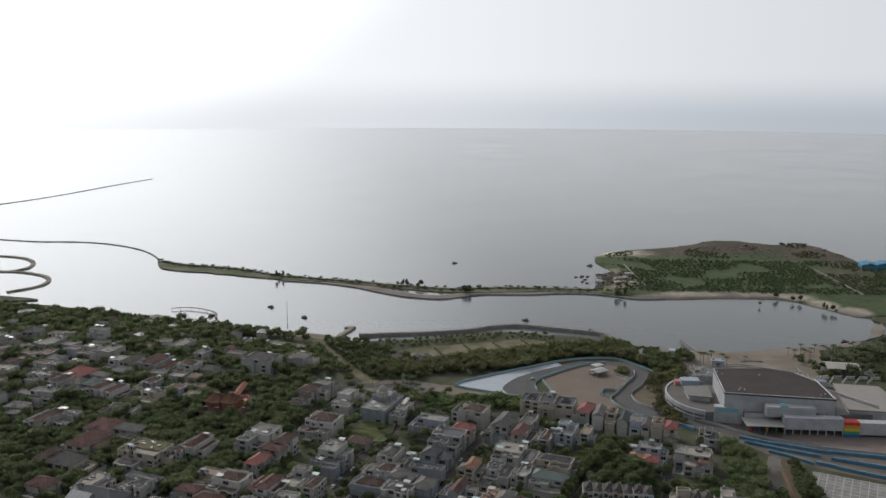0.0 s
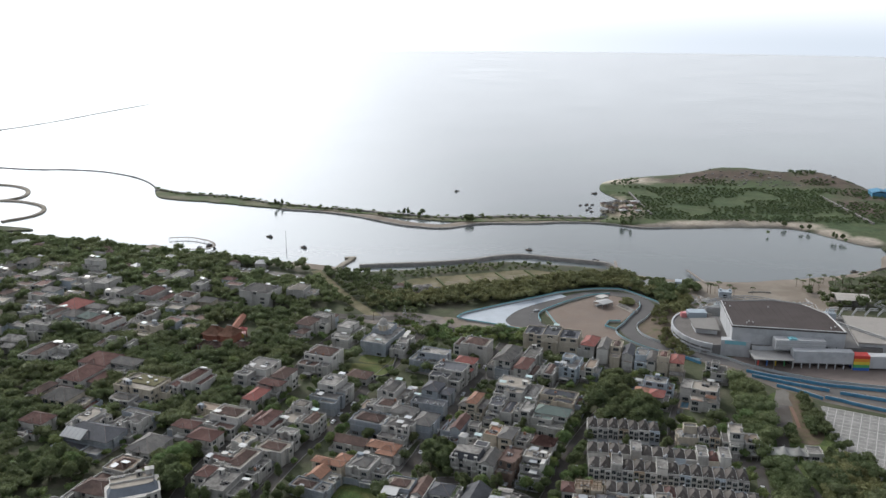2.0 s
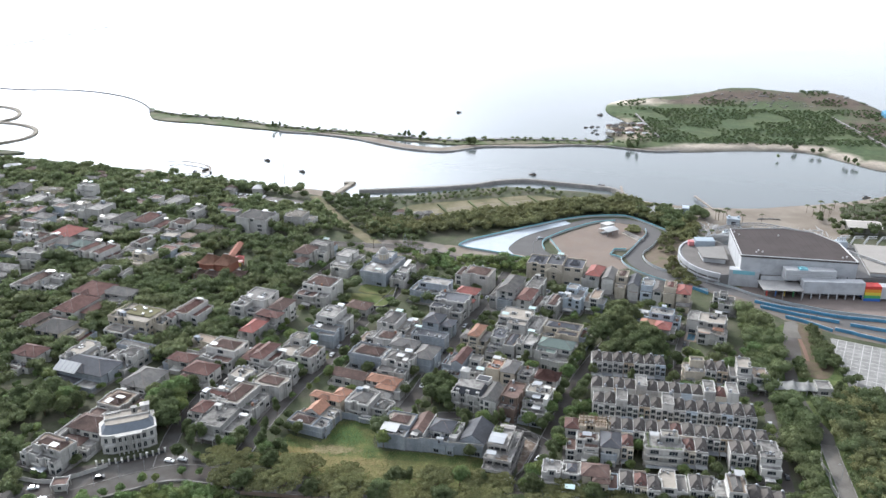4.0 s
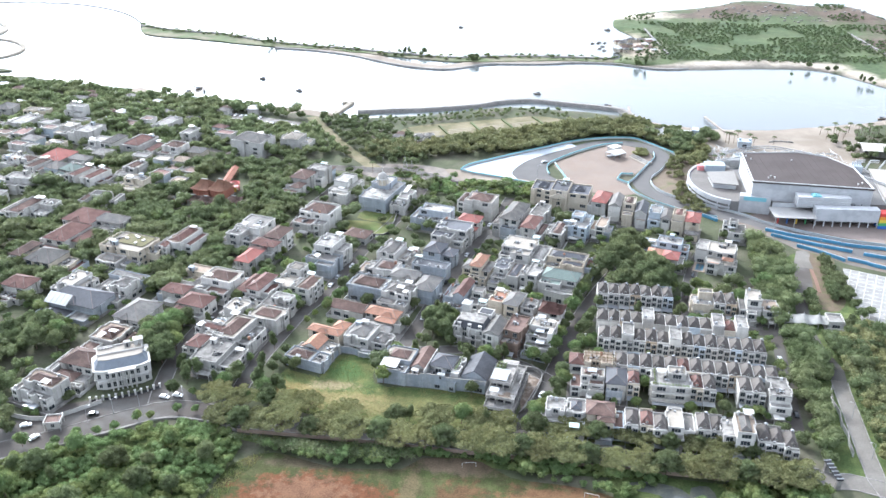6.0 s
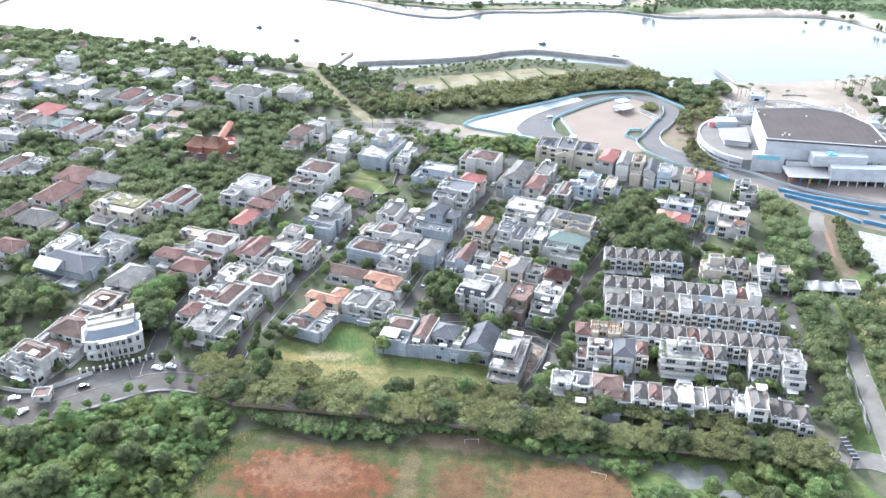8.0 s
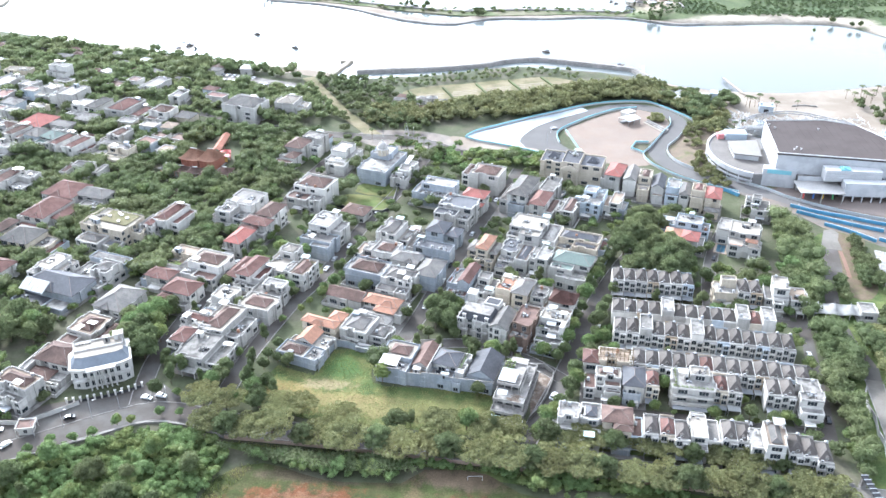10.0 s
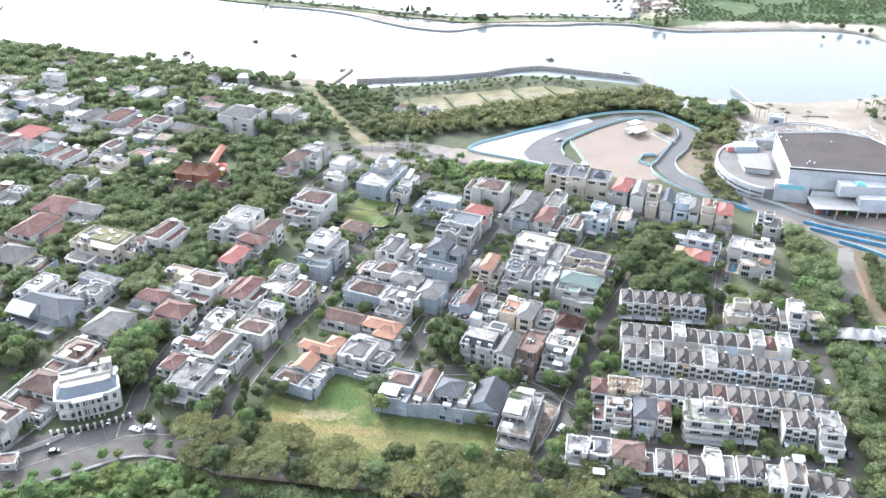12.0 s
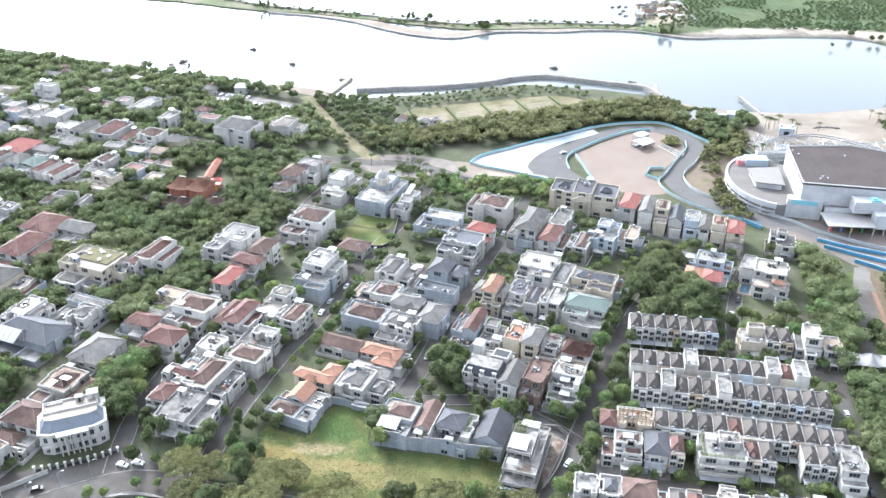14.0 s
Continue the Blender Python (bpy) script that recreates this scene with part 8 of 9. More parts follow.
def annexes():
    """Lower wings that fill the plots between neighbours, and paved yards."""
    def blocked(x, y, own):
        for i, (hx, hy, hw, hd, a) in enumerate(FOOT):
            if i in own:
                continue
            dx, dy = x - hx, y - hy
            if abs(dx) + abs(dy) < 60 and abs(dx * math.cos(a) + dy * math.sin(a)) < hw + 0.1 and abs(-dx * math.sin(a) + dy * math.cos(a)) < hd + 0.1:
                return "house"
        for line, half in ROADS:
            for px, py in line:
                if math.hypot(px - x, py - y) < half + 1.6:
                    return "road"
        return "lawn" if any(inside(x, y, o) for o in LAWNS) else ""

    for k, (root, foot, x, y, w, d, turn, h, roof, rc, wc) in enumerate(HOUSES):
        a = radians(turn)
        far = y > 470
        bounds = [-w / 2, w / 2, -d / 2, d / 2]
        own = {foot}
        if y < 560 and h > 5 and x > -250:
            for side in (2, 3, 0, 1) if rng.random() < 0.6 else (1, 0, 3, 2):
                half = (d if side < 2 else w) / 2
                start = (w if side < 2 else d) / 2
                clear, what = 0.0, ""
                while clear < 8.5 and not what:
                    clear += 0.5
                    for q in (-0.85, 0.0, 0.85):
                        u, v = ((start + clear, q * half) if side < 2 else (q * half, start + clear))
                        if side in (0, 2):
                            u, v = (-u, v) if side == 0 else (u, -v)
                        what = what or blocked(x + u * math.cos(a) - v * math.sin(a), y + u * math.sin(a) + v * math.cos(a), own)
                deep = clear - 0.75
                if not what:
                    deep = rng.choice((0, 0, 3.2, 4.5)) if x > -260 and rng.random() < 0.7 else 0
                elif what != "house" and deep > 6:
                    deep = rng.uniform(3, 6)
                if deep < 1.4 or (side == 2 and y < 325 and -60 < x < 10):
                    continue
                lo, hi = (-half, half) if rng.random() < 0.5 else ((-half, half * rng.uniform(0.2, 0.9)) if rng.random() < 0.5 else (-half * rng.uniform(0.2, 0.9), half))
                e = start + 0.06
                r = {0: (-e - deep, -e, lo, hi), 1: (e, e + deep, lo, hi), 2: (lo, hi, -e - deep, -e), 3: (lo, hi, e, e + deep)}[side]
                ah = max(3.2, h * rng.uniform(0.45, 0.88)) if side != 2 else max(3.2, h * rng.uniform(0.35, 0.7))
                kind = rng.choice("FPPH" if min(r[1] - r[0], r[3] - r[2]) > 4 else "FFF")
                cover = rng.choice((rc, rc, "wh", "tn", "gr", "br", "mr")) if rc not in ("or", "rd", "gn") else "wh"
                walls = WALL[wc if rng.random() < 0.7 else rng.choice(("gy", "wh", "bl"))][1]
                block(root, *r, ah, kind, walls, ROOF[cover][1], (), far)
                if kind == "F" and deep > 2.6 and not far:
                    clutter(root, *r, ah - 0.66, 1)
                cu, cv = (r[0] + r[1]) / 2, (r[2] + r[3]) / 2
                own.add(len(FOOT))
                FOOT.append((x + cu * math.cos(a) - cv * math.sin(a), y + cu * math.sin(a) + cv * math.cos(a), (r[1] - r[0]) / 2, (r[3] - r[2]) / 2, a))
                bounds = [min(bounds[0], r[0]), max(bounds[1], r[1]), min(bounds[2], r[2]), max(bounds[3], r[3])]
        if y < 520 and x > -230:
            z = 0.016 + 0.0031 * (k % 14)
            ring = (bounds[0] - 1.5, bounds[1] + 1.5, bounds[2] - 2.5, bounds[3] + 1.3)
            tests = [(u, v) for u in (ring[0], (ring[0] + ring[1]) / 2, ring[1]) for v in (ring[2], (ring[2] + ring[3]) / 2, ring[3])]
            if not any(blocked(x + u * math.cos(a) - v * math.sin(a), y + u * math.sin(a) + v * math.cos(a), own) in ("road", "lawn") for u, v in tests):
                one_ring("garden_wall", root, rng.choice((TRIM, WALL["wh"][1], WALL["gy"][1], CONCRETE)), *ring, 0.0, rng.uniform(1.2, 1.9), 0.22)
            one_box("yard", root, PAVING, bounds[0] - 1.4, bounds[1] + 1.4, bounds[2] - 2.4, bounds[3] + 1.2, -0.2, z)


annexes()

# football goals
for gx, gy, gt in ((-9.5, 258.5, 8), (34, 245.5, -12)):
    r = thing("football_goal", pose(gx, gy, 0.1, 0, 0, gt), "white metal football goal on the field", "goal", "goals")
    for s in (-1, 1):
        bm = bmesh.new()
        tube(bm, (s * 2.5, 0, 0), (s * 2.5, 0, 2.1), 0.08)
        tube(bm, (s * 2.5, 0, 2.0), (s * 2.5, 1.4, 0), 0.05)
        part("post", bm, STEEL, r)
    bm = bmesh.new()
    tube(bm, (-2.5, 0, 2.1), (2.5, 0, 2.1), 0.08)
    part("crossbar", bm, STEEL, r)


# ---- cars, lamps ----
CARS = {}


def car(x, y, turn, c, label):
    if c not in CARS:
        r = thing("car", pose(x, y, 0.07, 0, 0, turn), label, "car", "parked cars")
        bm = bmesh.new()
        prof = ((-2.15, 0.35), (-2.2, 0.8), (-1.7, 0.95), (-1.3, 1.45), (0.5, 1.48), (1.15, 0.98), (2.05, 0.82), (2.15, 0.4))
        sides = [[bm.verts.new((px, s * (0.85 if pz < 1.2 else 0.68), pz)) for px, pz in prof] for s in (-1, 1)]
        for i in range(len(prof)):
            bm.faces.new((sides[0][i - 1], sides[0][i], sides[1][i], sides[1][i - 1]))
        bm.faces.new(sides[0][::-1])
        bm.faces.new(sides[1])
        bmesh.ops.recalc_face_normals(bm, faces=list(bm.faces))
        part("body", bm, mat(f"car_paint_{c}", {"white": (0.7, 0.7, 0.7), "black": (0.02, 0.02, 0.022), "silver": (0.4, 0.41, 0.42), "red": (0.35, 0.04, 0.03)}[c], 0.25, 0.1, var=0.03, grain=0, bump=0), r)
        for q, word in ((((-1.72, 1.0), (-1.36, 1.4)), "rear_window"), (((0.58, 1.42), (1.08, 1.03)), "windscreen")):
            (a, z0), (b, z1) = q
            o = 0.03 if a > 0 else -0.03
            bm = bmesh.new()
            bm.faces.new([bm.verts.new(p) for p in ((a + o, -0.62, z0), (a + o, 0.62, z0), (b + o, 0.58, z1), (b + o, -0.58, z1))])
            part(word, bm, GLASS, r)
        for wx in (-1.35, 1.35):
            for s in (-0.8, 0.8):
                bm = bmesh.new()
                tube(bm, (wx, s - 0.1, 0.33), (wx, s + 0.1, 0.33), 0.33, n=12)
                part("wheel", bm, DARK, r)
        CARS[c] = r
        return r
    return copy_thing(CARS[c], pose(x, y, 0.07, 0, 0, turn))


for cx, cy, ct, cc in ((-131, 292, -8, "white"), (-136, 290.5, -12, "white"), (-160, 277, 25, "black"), (-183, 268, 20, "white"), (-176, 261, 60, "white"), (-87, 390, 78, "white"), (-85, 399, 78, "silver"), (-80, 412, 258, "white"), (-37, 362, 78, "white"),
                       (-31, 384, 78, "white"), (-29, 398, 258, "black"), (-20, 430, 75, "silver"), (18, 305, 62, "white"), (30, 330, 66, "black"), (38, 352, 75, "white"), (120.5, 324, 85, "red"), (118.5, 300, 85, "black"), (122.5, 340, 85, "white"),
                       (-137, 352, 80, "silver"), (-131, 392, 78, "white"), (25, 577, 30, "silver"), (93, 404, 75, "white"), (98, 416, 255, "black"), (70, 330.6, -4, "silver"), (88, 295.4, -4, "white"), (60, 367.5, -2, "white"), (-72, 448, 75, "black"),
                       (-108, 516, 60, "white"), (-9, 470, 76, "white"), (-180, 574, 20, "white"), (-176, 577, 20, "silver")):
    car(cx, cy, ct, cc, f"{cc} car parked on the street")


def lamp_post(x, y, turn):
    r = thing("street_lamp", pose(x, y, 0, 0, 0, turn), "slim grey street lamp beside the road", "street lamp", "street lamps")
    bm = bmesh.new()
    tube(bm, (0, 0, 0), (0, 0, 7.5), 0.1, 0.06)
    tube(bm, (0, 0, 7.4), (1.6, 0, 7.9), 0.05)
    part("pole", bm, GREYMETAL, r)
    bm = bmesh.new()
    box(bm, 1.4, 2.2, -0.15, 0.15, 7.82, 7.98)
    part("lamp_head", bm, STEEL, r)
    return r


for k in range(24):                    # the car park by the shore
    paint = rng.choice(("white", "white", "silver", "black", "white"))
    tagged(car(-222 + (k % 17) * 4.2 + rng.uniform(-0.6, 0.6), 652 - (k % 17) * 0.9 + (k // 17) * 11, 78 + rng.uniform(-4, 4), paint, ""), f"{paint} car in the dusty shore car park", group="cars in the car park")
sheet("car_park", [(-228, 646), (-150, 629), (-148, 645), (-226, 670)], 0.06, PAVING, "dusty paved car park near the shore", "car park")
FOOT.append((-188, 649, 40, 12, radians(-12)))
first_lamp = lamp_post(-144, 284, 30)
for lx, ly, lt in ((-152, 278, 30), (-160, 272, 30), (-168, 266, 40), (-128, 290, -60), (-84, 554, 90), (-64, 550, 90), (172, 447, 110), (150, 462, 110), (140, 300, 180), (139, 275, 180), (20, 552, 0), (100, 488, 120), (-99, 376, 0), (-80, 440, 0), (-44, 350, 0), (-24, 425, 0), (20, 330, 0)):
    copy_thing(first_lamp, pose(lx, ly, 0, 0, 0, lt))

# ---- trees and other plants ----
nrng = np.random.default_rng(11)


def cloud(lobes, n, leaf, core=0.86):
    """Leaf sprays (quads) over lobes (x, y, z, radius, half height), with a dense core in each."""
    lobes = np.asarray(lobes, float)
    k = nrng.choice(len(lobes), n, p=lobes[:, 3] ** 2 / np.sum(lobes[:, 3] ** 2))
    d = nrng.normal(size=(n, 3))
    d[:, 2] = np.abs(d[:, 2]) * np.where(nrng.random(n) < 0.2, -0.7, 1.0)
    d /= np.linalg.norm(d, axis=1, keepdims=True)
    rad = lobes[k][:, [3, 3, 4]] * nrng.uniform(0.74, 1.08, (n, 1))
    pos = lobes[k][:, :3] + d * rad
    nor = d + 0.75 * nrng.normal(size=(n, 3))
    nor /= np.linalg.norm(nor, axis=1, keepdims=True)
    side = np.cross(nor, nrng.normal(size=(n, 3)))
    side /= np.linalg.norm(side, axis=1, keepdims=True)
    other = np.cross(nor, side)
    s = leaf * nrng.uniform(0.55, 1.35, (n, 1))
    a, b = side * s, other * s * 0.62
    quads = np.stack([pos - a, pos + b * 0.9 + a * 0.1, pos + a, pos - b * 0.9 - a * 0.1], 1)
    parts = [quads.reshape(-1, 3)]
    if core:
        g = np.linspace(-1, 1, 3)
        faces = []
        for ax in range(3):
            for sg in (-1, 1):
                for i in range(2):
                    for j in range(2):
                        q = []
                        for u, v in ((i, j), (i + 1, j), (i + 1, j + 1), (i, j + 1)):
                            p = np.empty(3)
                            p[ax], p[(ax + 1) % 3], p[(ax + 2) % 3] = sg, g[u], g[v]
                            q.append(p / np.linalg.norm(p))
                        faces.append(q if sg > 0 else q[::-1])
        ball = np.asarray(faces).reshape(-1, 3)
        for l in lobes:
            jig = 1 + 0.12 * np.sin(ball[:, :1] * 7 + l[0]) * np.cos(ball[:, 1:2] * 6 + l[1])
            parts.append(ball * jig * core * l[[3, 3, 4]] + l[:3])
    return np.concatenate(parts)


def quads_mesh(name, co, material):
    me = bpy.data.meshes.new(name)
    n = len(co)
    me.vertices.add(n)
    me.vertices.foreach_set("co", np.ascontiguousarray(co, dtype=np.float32).ravel())
    me.loops.add(n)
    me.loops.foreach_set("vertex_index", np.arange(n, dtype=np.int32))
    me.polygons.add(n // 4)
    me.polygons.foreach_set("loop_start", np.arange(0, n, 4, dtype=np.int32))
    me.update(calc_edges=True)
    me.materials.append(material)
    return me


def crown_lobes(kind, r):
    if kind == "broad":                            # flat sprays at several levels, with gaps between them
        out = []
        for q, m in ((0.78, 11), (0.45, 7), (0.12, 2)):
            for a in np.linspace(0, 6.28 * (m - 1) / m, m) + nrng.uniform(0, 1):
                q1 = q * nrng.uniform(0.85, 1.15)
                out.append((r * q1 * math.cos(a), r * q1 * math.sin(a), r * (nrng.uniform(-0.12, 0.12) + 0.16 * (1 - q)), r * nrng.uniform(0.20, 0.34), r * nrng.uniform(0.06, 0.10)))
        return out
    if kind == "dome":                             # rounded boughs over a high dome
        out = []
        for q, z, m in ((0.68, 0.0, 8), (0.5, 0.32, 6), (0.2, 0.55, 3)):
            for a in np.linspace(0, 6.28 * (m - 1) / m, m) + nrng.uniform(0, 1):
                q1 = q * nrng.uniform(0.85, 1.15)
                out.append((r * q1 * math.cos(a), r * q1 * math.sin(a), r * (z + nrng.uniform(-0.08, 0.1)), r * nrng.uniform(0.26, 0.38), r * nrng.uniform(0.2, 0.28)))
        return out
    if kind == "tall":
        return [(nrng.uniform(-0.3, 0.3) * r, nrng.uniform(-0.3, 0.3) * r, z * r, r * (0.75 - 0.2 * abs(z)), r * 0.6) for z in (-0.5, 0.1, 0.7, 1.2)]
    return [(r * 0.4 * math.cos(a), r * 0.4 * math.sin(a), nrng.uniform(-0.2, 0.3) * r, r * nrng.uniform(0.5, 0.68), r * 0.55) for a in np.linspace(0, 5, 5) + nrng.uniform(0, 1)] + [(0, 0, 0.45 * r, r * 0.55, r * 0.5)]


KINDS = []
for k, (kind, r, h, m, n) in enumerate((("broad", 8.0, 6.2, LEAF_OLIVE, 4600), ("dome", 5.8, 5.4, LEAF, 3000), ("broad", 8.6, 6.6, LEAF_OLIVE, 5200), ("round", 3.6, 5.0, LEAF, 1300), ("round", 4.2, 5.6, LEAF_BRIGHT, 1500), ("tall", 2.6, 5.6, LEAF, 900), ("round", 2.4, 3.2, LEAF_BRIGHT, 480))):
    crown = quads_mesh("crown", cloud(crown_lobes(kind, r), n, 0.42 if kind == "broad" else 0.38, 0.0 if kind == "broad" else 0.72), m)
    bm = bmesh.new()
    tube(bm, (0, 0, -0.2), (0.1, 0.05, h * 0.55), 0.05 * r, 0.035 * r, 7)
    for a in range(4):
        t = a * 1.6 + k
        tube(bm, (0.1, 0.05, h * (0.4 + 0.04 * a)), (0.5 * r * math.cos(t), 0.5 * r * math.sin(t), h * 0.98), 0.028 * r, 0.012 * r, 5)
    KINDS.append((crown, mesh_of("trunk", bm, BARK), h, r, kind))


def tree(x, y, k, s=1.0, group="street trees"):
    crown, trunk, h, r, kind = KINDS[k]
    word = {"broad": "spreading tree with a wide olive-green crown", "dome": "tall shade tree with a dense rounded crown", "round": "rounded leafy green tree", "tall": "slim upright green tree"}[kind]
    root = thing("tree", pose(x, y, 0, 0, 0, rng.uniform(0, 360)) @ Matrix.Diagonal((s, s, s, 1)), word, "tree", group)
    part("trunk", trunk, None, root)
    part("crown", crown, None, root, "", pose(0, 0, h))


def free(x, y, gap):
    for hx, hy, hw, hd, a in FOOT:
        dx, dy = x - hx, y - hy
        if abs(dx) + abs(dy) < 60:
            u, v = dx * math.cos(a) + dy * math.sin(a), -dx * math.sin(a) + dy * math.cos(a)
            if abs(u) < hw + gap and abs(v) < hd + gap:
                return False
    for line, half in ROADS:
        for px, py in line:
            if abs(px - x) < half + gap and abs(py - y) < half + gap and math.hypot(px - x, py - y) < half + gap * 0.6:
                return False
    return True


def scatter(outline, n, gap, spacing, ok=None):
    """Random free spots inside an outline, no two nearer than the spacing."""
    xs, ys = [p[0] for p in outline], [p[1] for p in outline]
    cells, out = {}, []
    for _ in range(n * 6):
        if len(out) >= n:
            break
        x, y = rng.uniform(min(xs), max(xs)), rng.uniform(min(ys), max(ys))
        c = (int(x // spacing), int(y // spacing))
        if any((x - a) ** 2 + (y - b) ** 2 < spacing ** 2 for i in (-1, 0, 1) for j in (-1, 0, 1) for a, b in cells.get((c[0] + i, c[1] + j), ())):
            continue
        if not inside(x, y, outline) or (ok and not ok(x, y)) or (gap is not None and not free(x, y, gap)):
            continue
        cells.setdefault(c, []).append((x, y))
        out.append((x, y))
    return out


def wood(name, spots, rmin, rmax, leaves, leaf, material, label, category="trees", base=None, flat=0.8, stem=0.5):
    """Many plants that nobody would count, in one mesh."""
    co = []
    for x, y in spots:
        r = nrng.uniform(rmin, rmax) * (nrng.uniform(1.2, 1.5) if nrng.random() < 0.14 else 1.0)
        z = base(x, y) if base else 0.0
        lob = [(x + r * 0.45 * math.cos(a), y + r * 0.45 * math.sin(a), z + r * stem + r * nrng.uniform(0.3, 0.8), r * nrng.uniform(0.5, 0.72), r * flat * 0.62) for a in np.linspace(0, 4.2, 3) + nrng.uniform(0, 6)]
        co.append(cloud(lob, leaves, leaf, 0.74))
    return tagged(new(name, quads_mesh(name, np.concatenate(co), material)), label, category, kind="stuff")


def on_lawn(x, y):
    return any(inside(x, y, o) for o in LAWNS) or inside(x, y, FIELD)


# the avenue of wide trees along the estate road
for i in range(25):
    x = -112 + i * 8.9
    y0 = 282 - (x + 112) * 0.083
    if not (-72 < x < -6 and i % 2):               # the row thins out in front of the open lawn
        tree(x + rng.uniform(-2, 2), y0 + (6.0 if -72 < x < -6 else 7.5) + rng.uniform(-1, 1), (0, 2, 1)[i % 3], rng.uniform(0.7, 0.95), "avenue trees")
    tree(x + rng.uniform(-2, 2) + 4, y0 - 7.0 + rng.uniform(-1, 1), (2, 1, 0)[i % 3], rng.uniform(0.8, 1.05), "avenue trees")
# the dark grove and the street medians
for x, y in scatter([(50, 398), (70, 388), (80, 398), (80, 416), (74, 446), (60, 450)], 44, 0.2, 4.8):
    tree(x, y, rng.choice((1, 3, 1)), rng.uniform(0.95, 1.3), "grove trees")
for x, y in scatter([(86, 384), (116, 380), (118, 396), (92, 402)], 16, 1, 5):
    tree(x, y, rng.choice((1, 3, 4)), rng.uniform(0.7, 1.0), "grove trees")
for x, y in ((-28, 352), (-25, 344), (-31, 346), (-26, 359), (-23, 350), (-33, 356)):
    tree(x, y, 3, 1.25, "street trees")
for i in range(9):
    tree(13 + i * 3.4 + (2.4 if i % 2 else 0), 284 + i * 8, (3, 4, 6)[i % 3], rng.uniform(0.6, 0.9), "street trees")
for x, y in moved(smooth_line([(27, 330), (31, 346), (38, 371), (46, 392)], 6.5), 4.6) + moved(smooth_line([(9, 284), (19, 309), (31, 346), (38, 371), (50, 400)], 8.0), -5.0):
    tree(x + rng.uniform(-0.7, 0.7), y + rng.uniform(-1, 1), rng.choice((3, 4, 3)), rng.uniform(0.75, 1.05), "street trees")
for i in range(22):
    x = 40 + i * 3.7
    tree(x + rng.uniform(-1, 1), (332.4 if i % 2 else 300.5) - (x - 40) * 0.08 + rng.uniform(-0.8, 0.8), (6, 4, 6)[i % 3], rng.uniform(0.5, 0.75), "trees before the rows")
for x, y, s in ((-147, 268, 0.9), (-153, 265, 0.8), (-160, 263, 0.9), (-136, 276, 0.8), (-141, 275, 0.9), (-166, 258, 0.8), (-178, 256, 1.2), (-127, 281, 0.9), (-120, 282, 0.7)):
    tree(x, y, 6, s, "road island trees")
for x, y in ((-130, 300), (-127, 306), (-131, 312), (-100, 300), (-96, 296), (-92, 300), (-88, 296), (-152, 326), (-148, 331), (-153, 337), (-147, 342), (-150, 320), (-144, 326), (-11, 302.5), (-1, 326), (-6, 327.5), (2.5, 329), (-14, 329)):
    tree(x, y, (4, 3, 5)[int(x) % 3], rng.uniform(0.75, 1.05), "garden trees")
for x, y in scatter([(-225, 330), (-200, 318), (-184, 322), (-200, 330), (-215, 336)], 8, 0.5, 6) + scatter([(-160, 335), (-152, 312), (-146, 312), (-146, 350), (-152, 362)], 12, 0.5, 5):
    tree(x, y, rng.choice((1, 3, 4)), rng.uniform(1.05, 1.35), "large garden trees")
wood("garden_trees", scatter([(-275, 245), (-235, 262), (-200, 276), (-192, 300), (-212, 322), (-270, 345)], 60, 0.4, 5.0), 2.6, 4.6, 420, 0.45, LEAF, "large garden trees west of the mansion")
# gardens and streets of the estate
ESTATE = [(-330, 268), (-190, 262), (-140, 292), (-100, 288), (10, 278), (118, 272), (132, 300), (134, 440), (122, 470), (64, 462), (20, 524), (-40, 545), (-150, 552), (-330, 600)]
spots = scatter(ESTATE, 900, 0.8, 4.4, lambda x, y: not on_lawn(x, y))
near = [p for p in spots if p[1] < 400 and -140 < p[0] < 100][:120]
for x, y in near:
    tree(x, y, rng.choice((3, 4, 5, 6, 3)), rng.uniform(0.65, 1.0), "garden trees")
rest = [p for p in spots if p not in set(near)]
wood("garden_trees", rest[::2], 2.2, 4.6, 380, 0.42, LEAF, "dense garden trees between the houses")
wood("garden_trees", rest[1::2], 1.5, 3.3, 300, 0.36, LEAF_BRIGHT, "leafy garden trees and shrubs between houses")
# the western estate, mostly trees
wood("woodland", scatter([(-480, 560), (-330, 600), (-150, 560), (-112, 590), (-150, 655), (-220, 686), (-330, 715), (-490, 750)], 1150, 1, 4.6), 2.4, 4.8, 120, 0.85, LEAF, "dense trees towards the western shore")
wood("woodland", scatter([(-420, 300), (-190, 262), (-230, 360), (-330, 600), (-480, 560)], 380, 1, 5.4), 3.0, 5.6, 220, 0.7, LEAF, "trees west of the estate")
wood("woodland", scatter([(-110, 560), (-50, 552), (-62, 600), (-86, 640), (-120, 660), (-150, 668), (-125, 610)], 120, 1, 5), 2.2, 4.0, 130, 0.75, LEAF, "trees beside the sandy track")
wood("woodland", scatter([(-245, 372), (-150, 372), (-134, 420), (-128, 480), (-120, 545), (-240, 570), (-300, 560), (-290, 400)], 420, 0.8, 4.2), 2.4, 5.0, 210, 0.6, LEAF, "dense shade trees among the western villas")
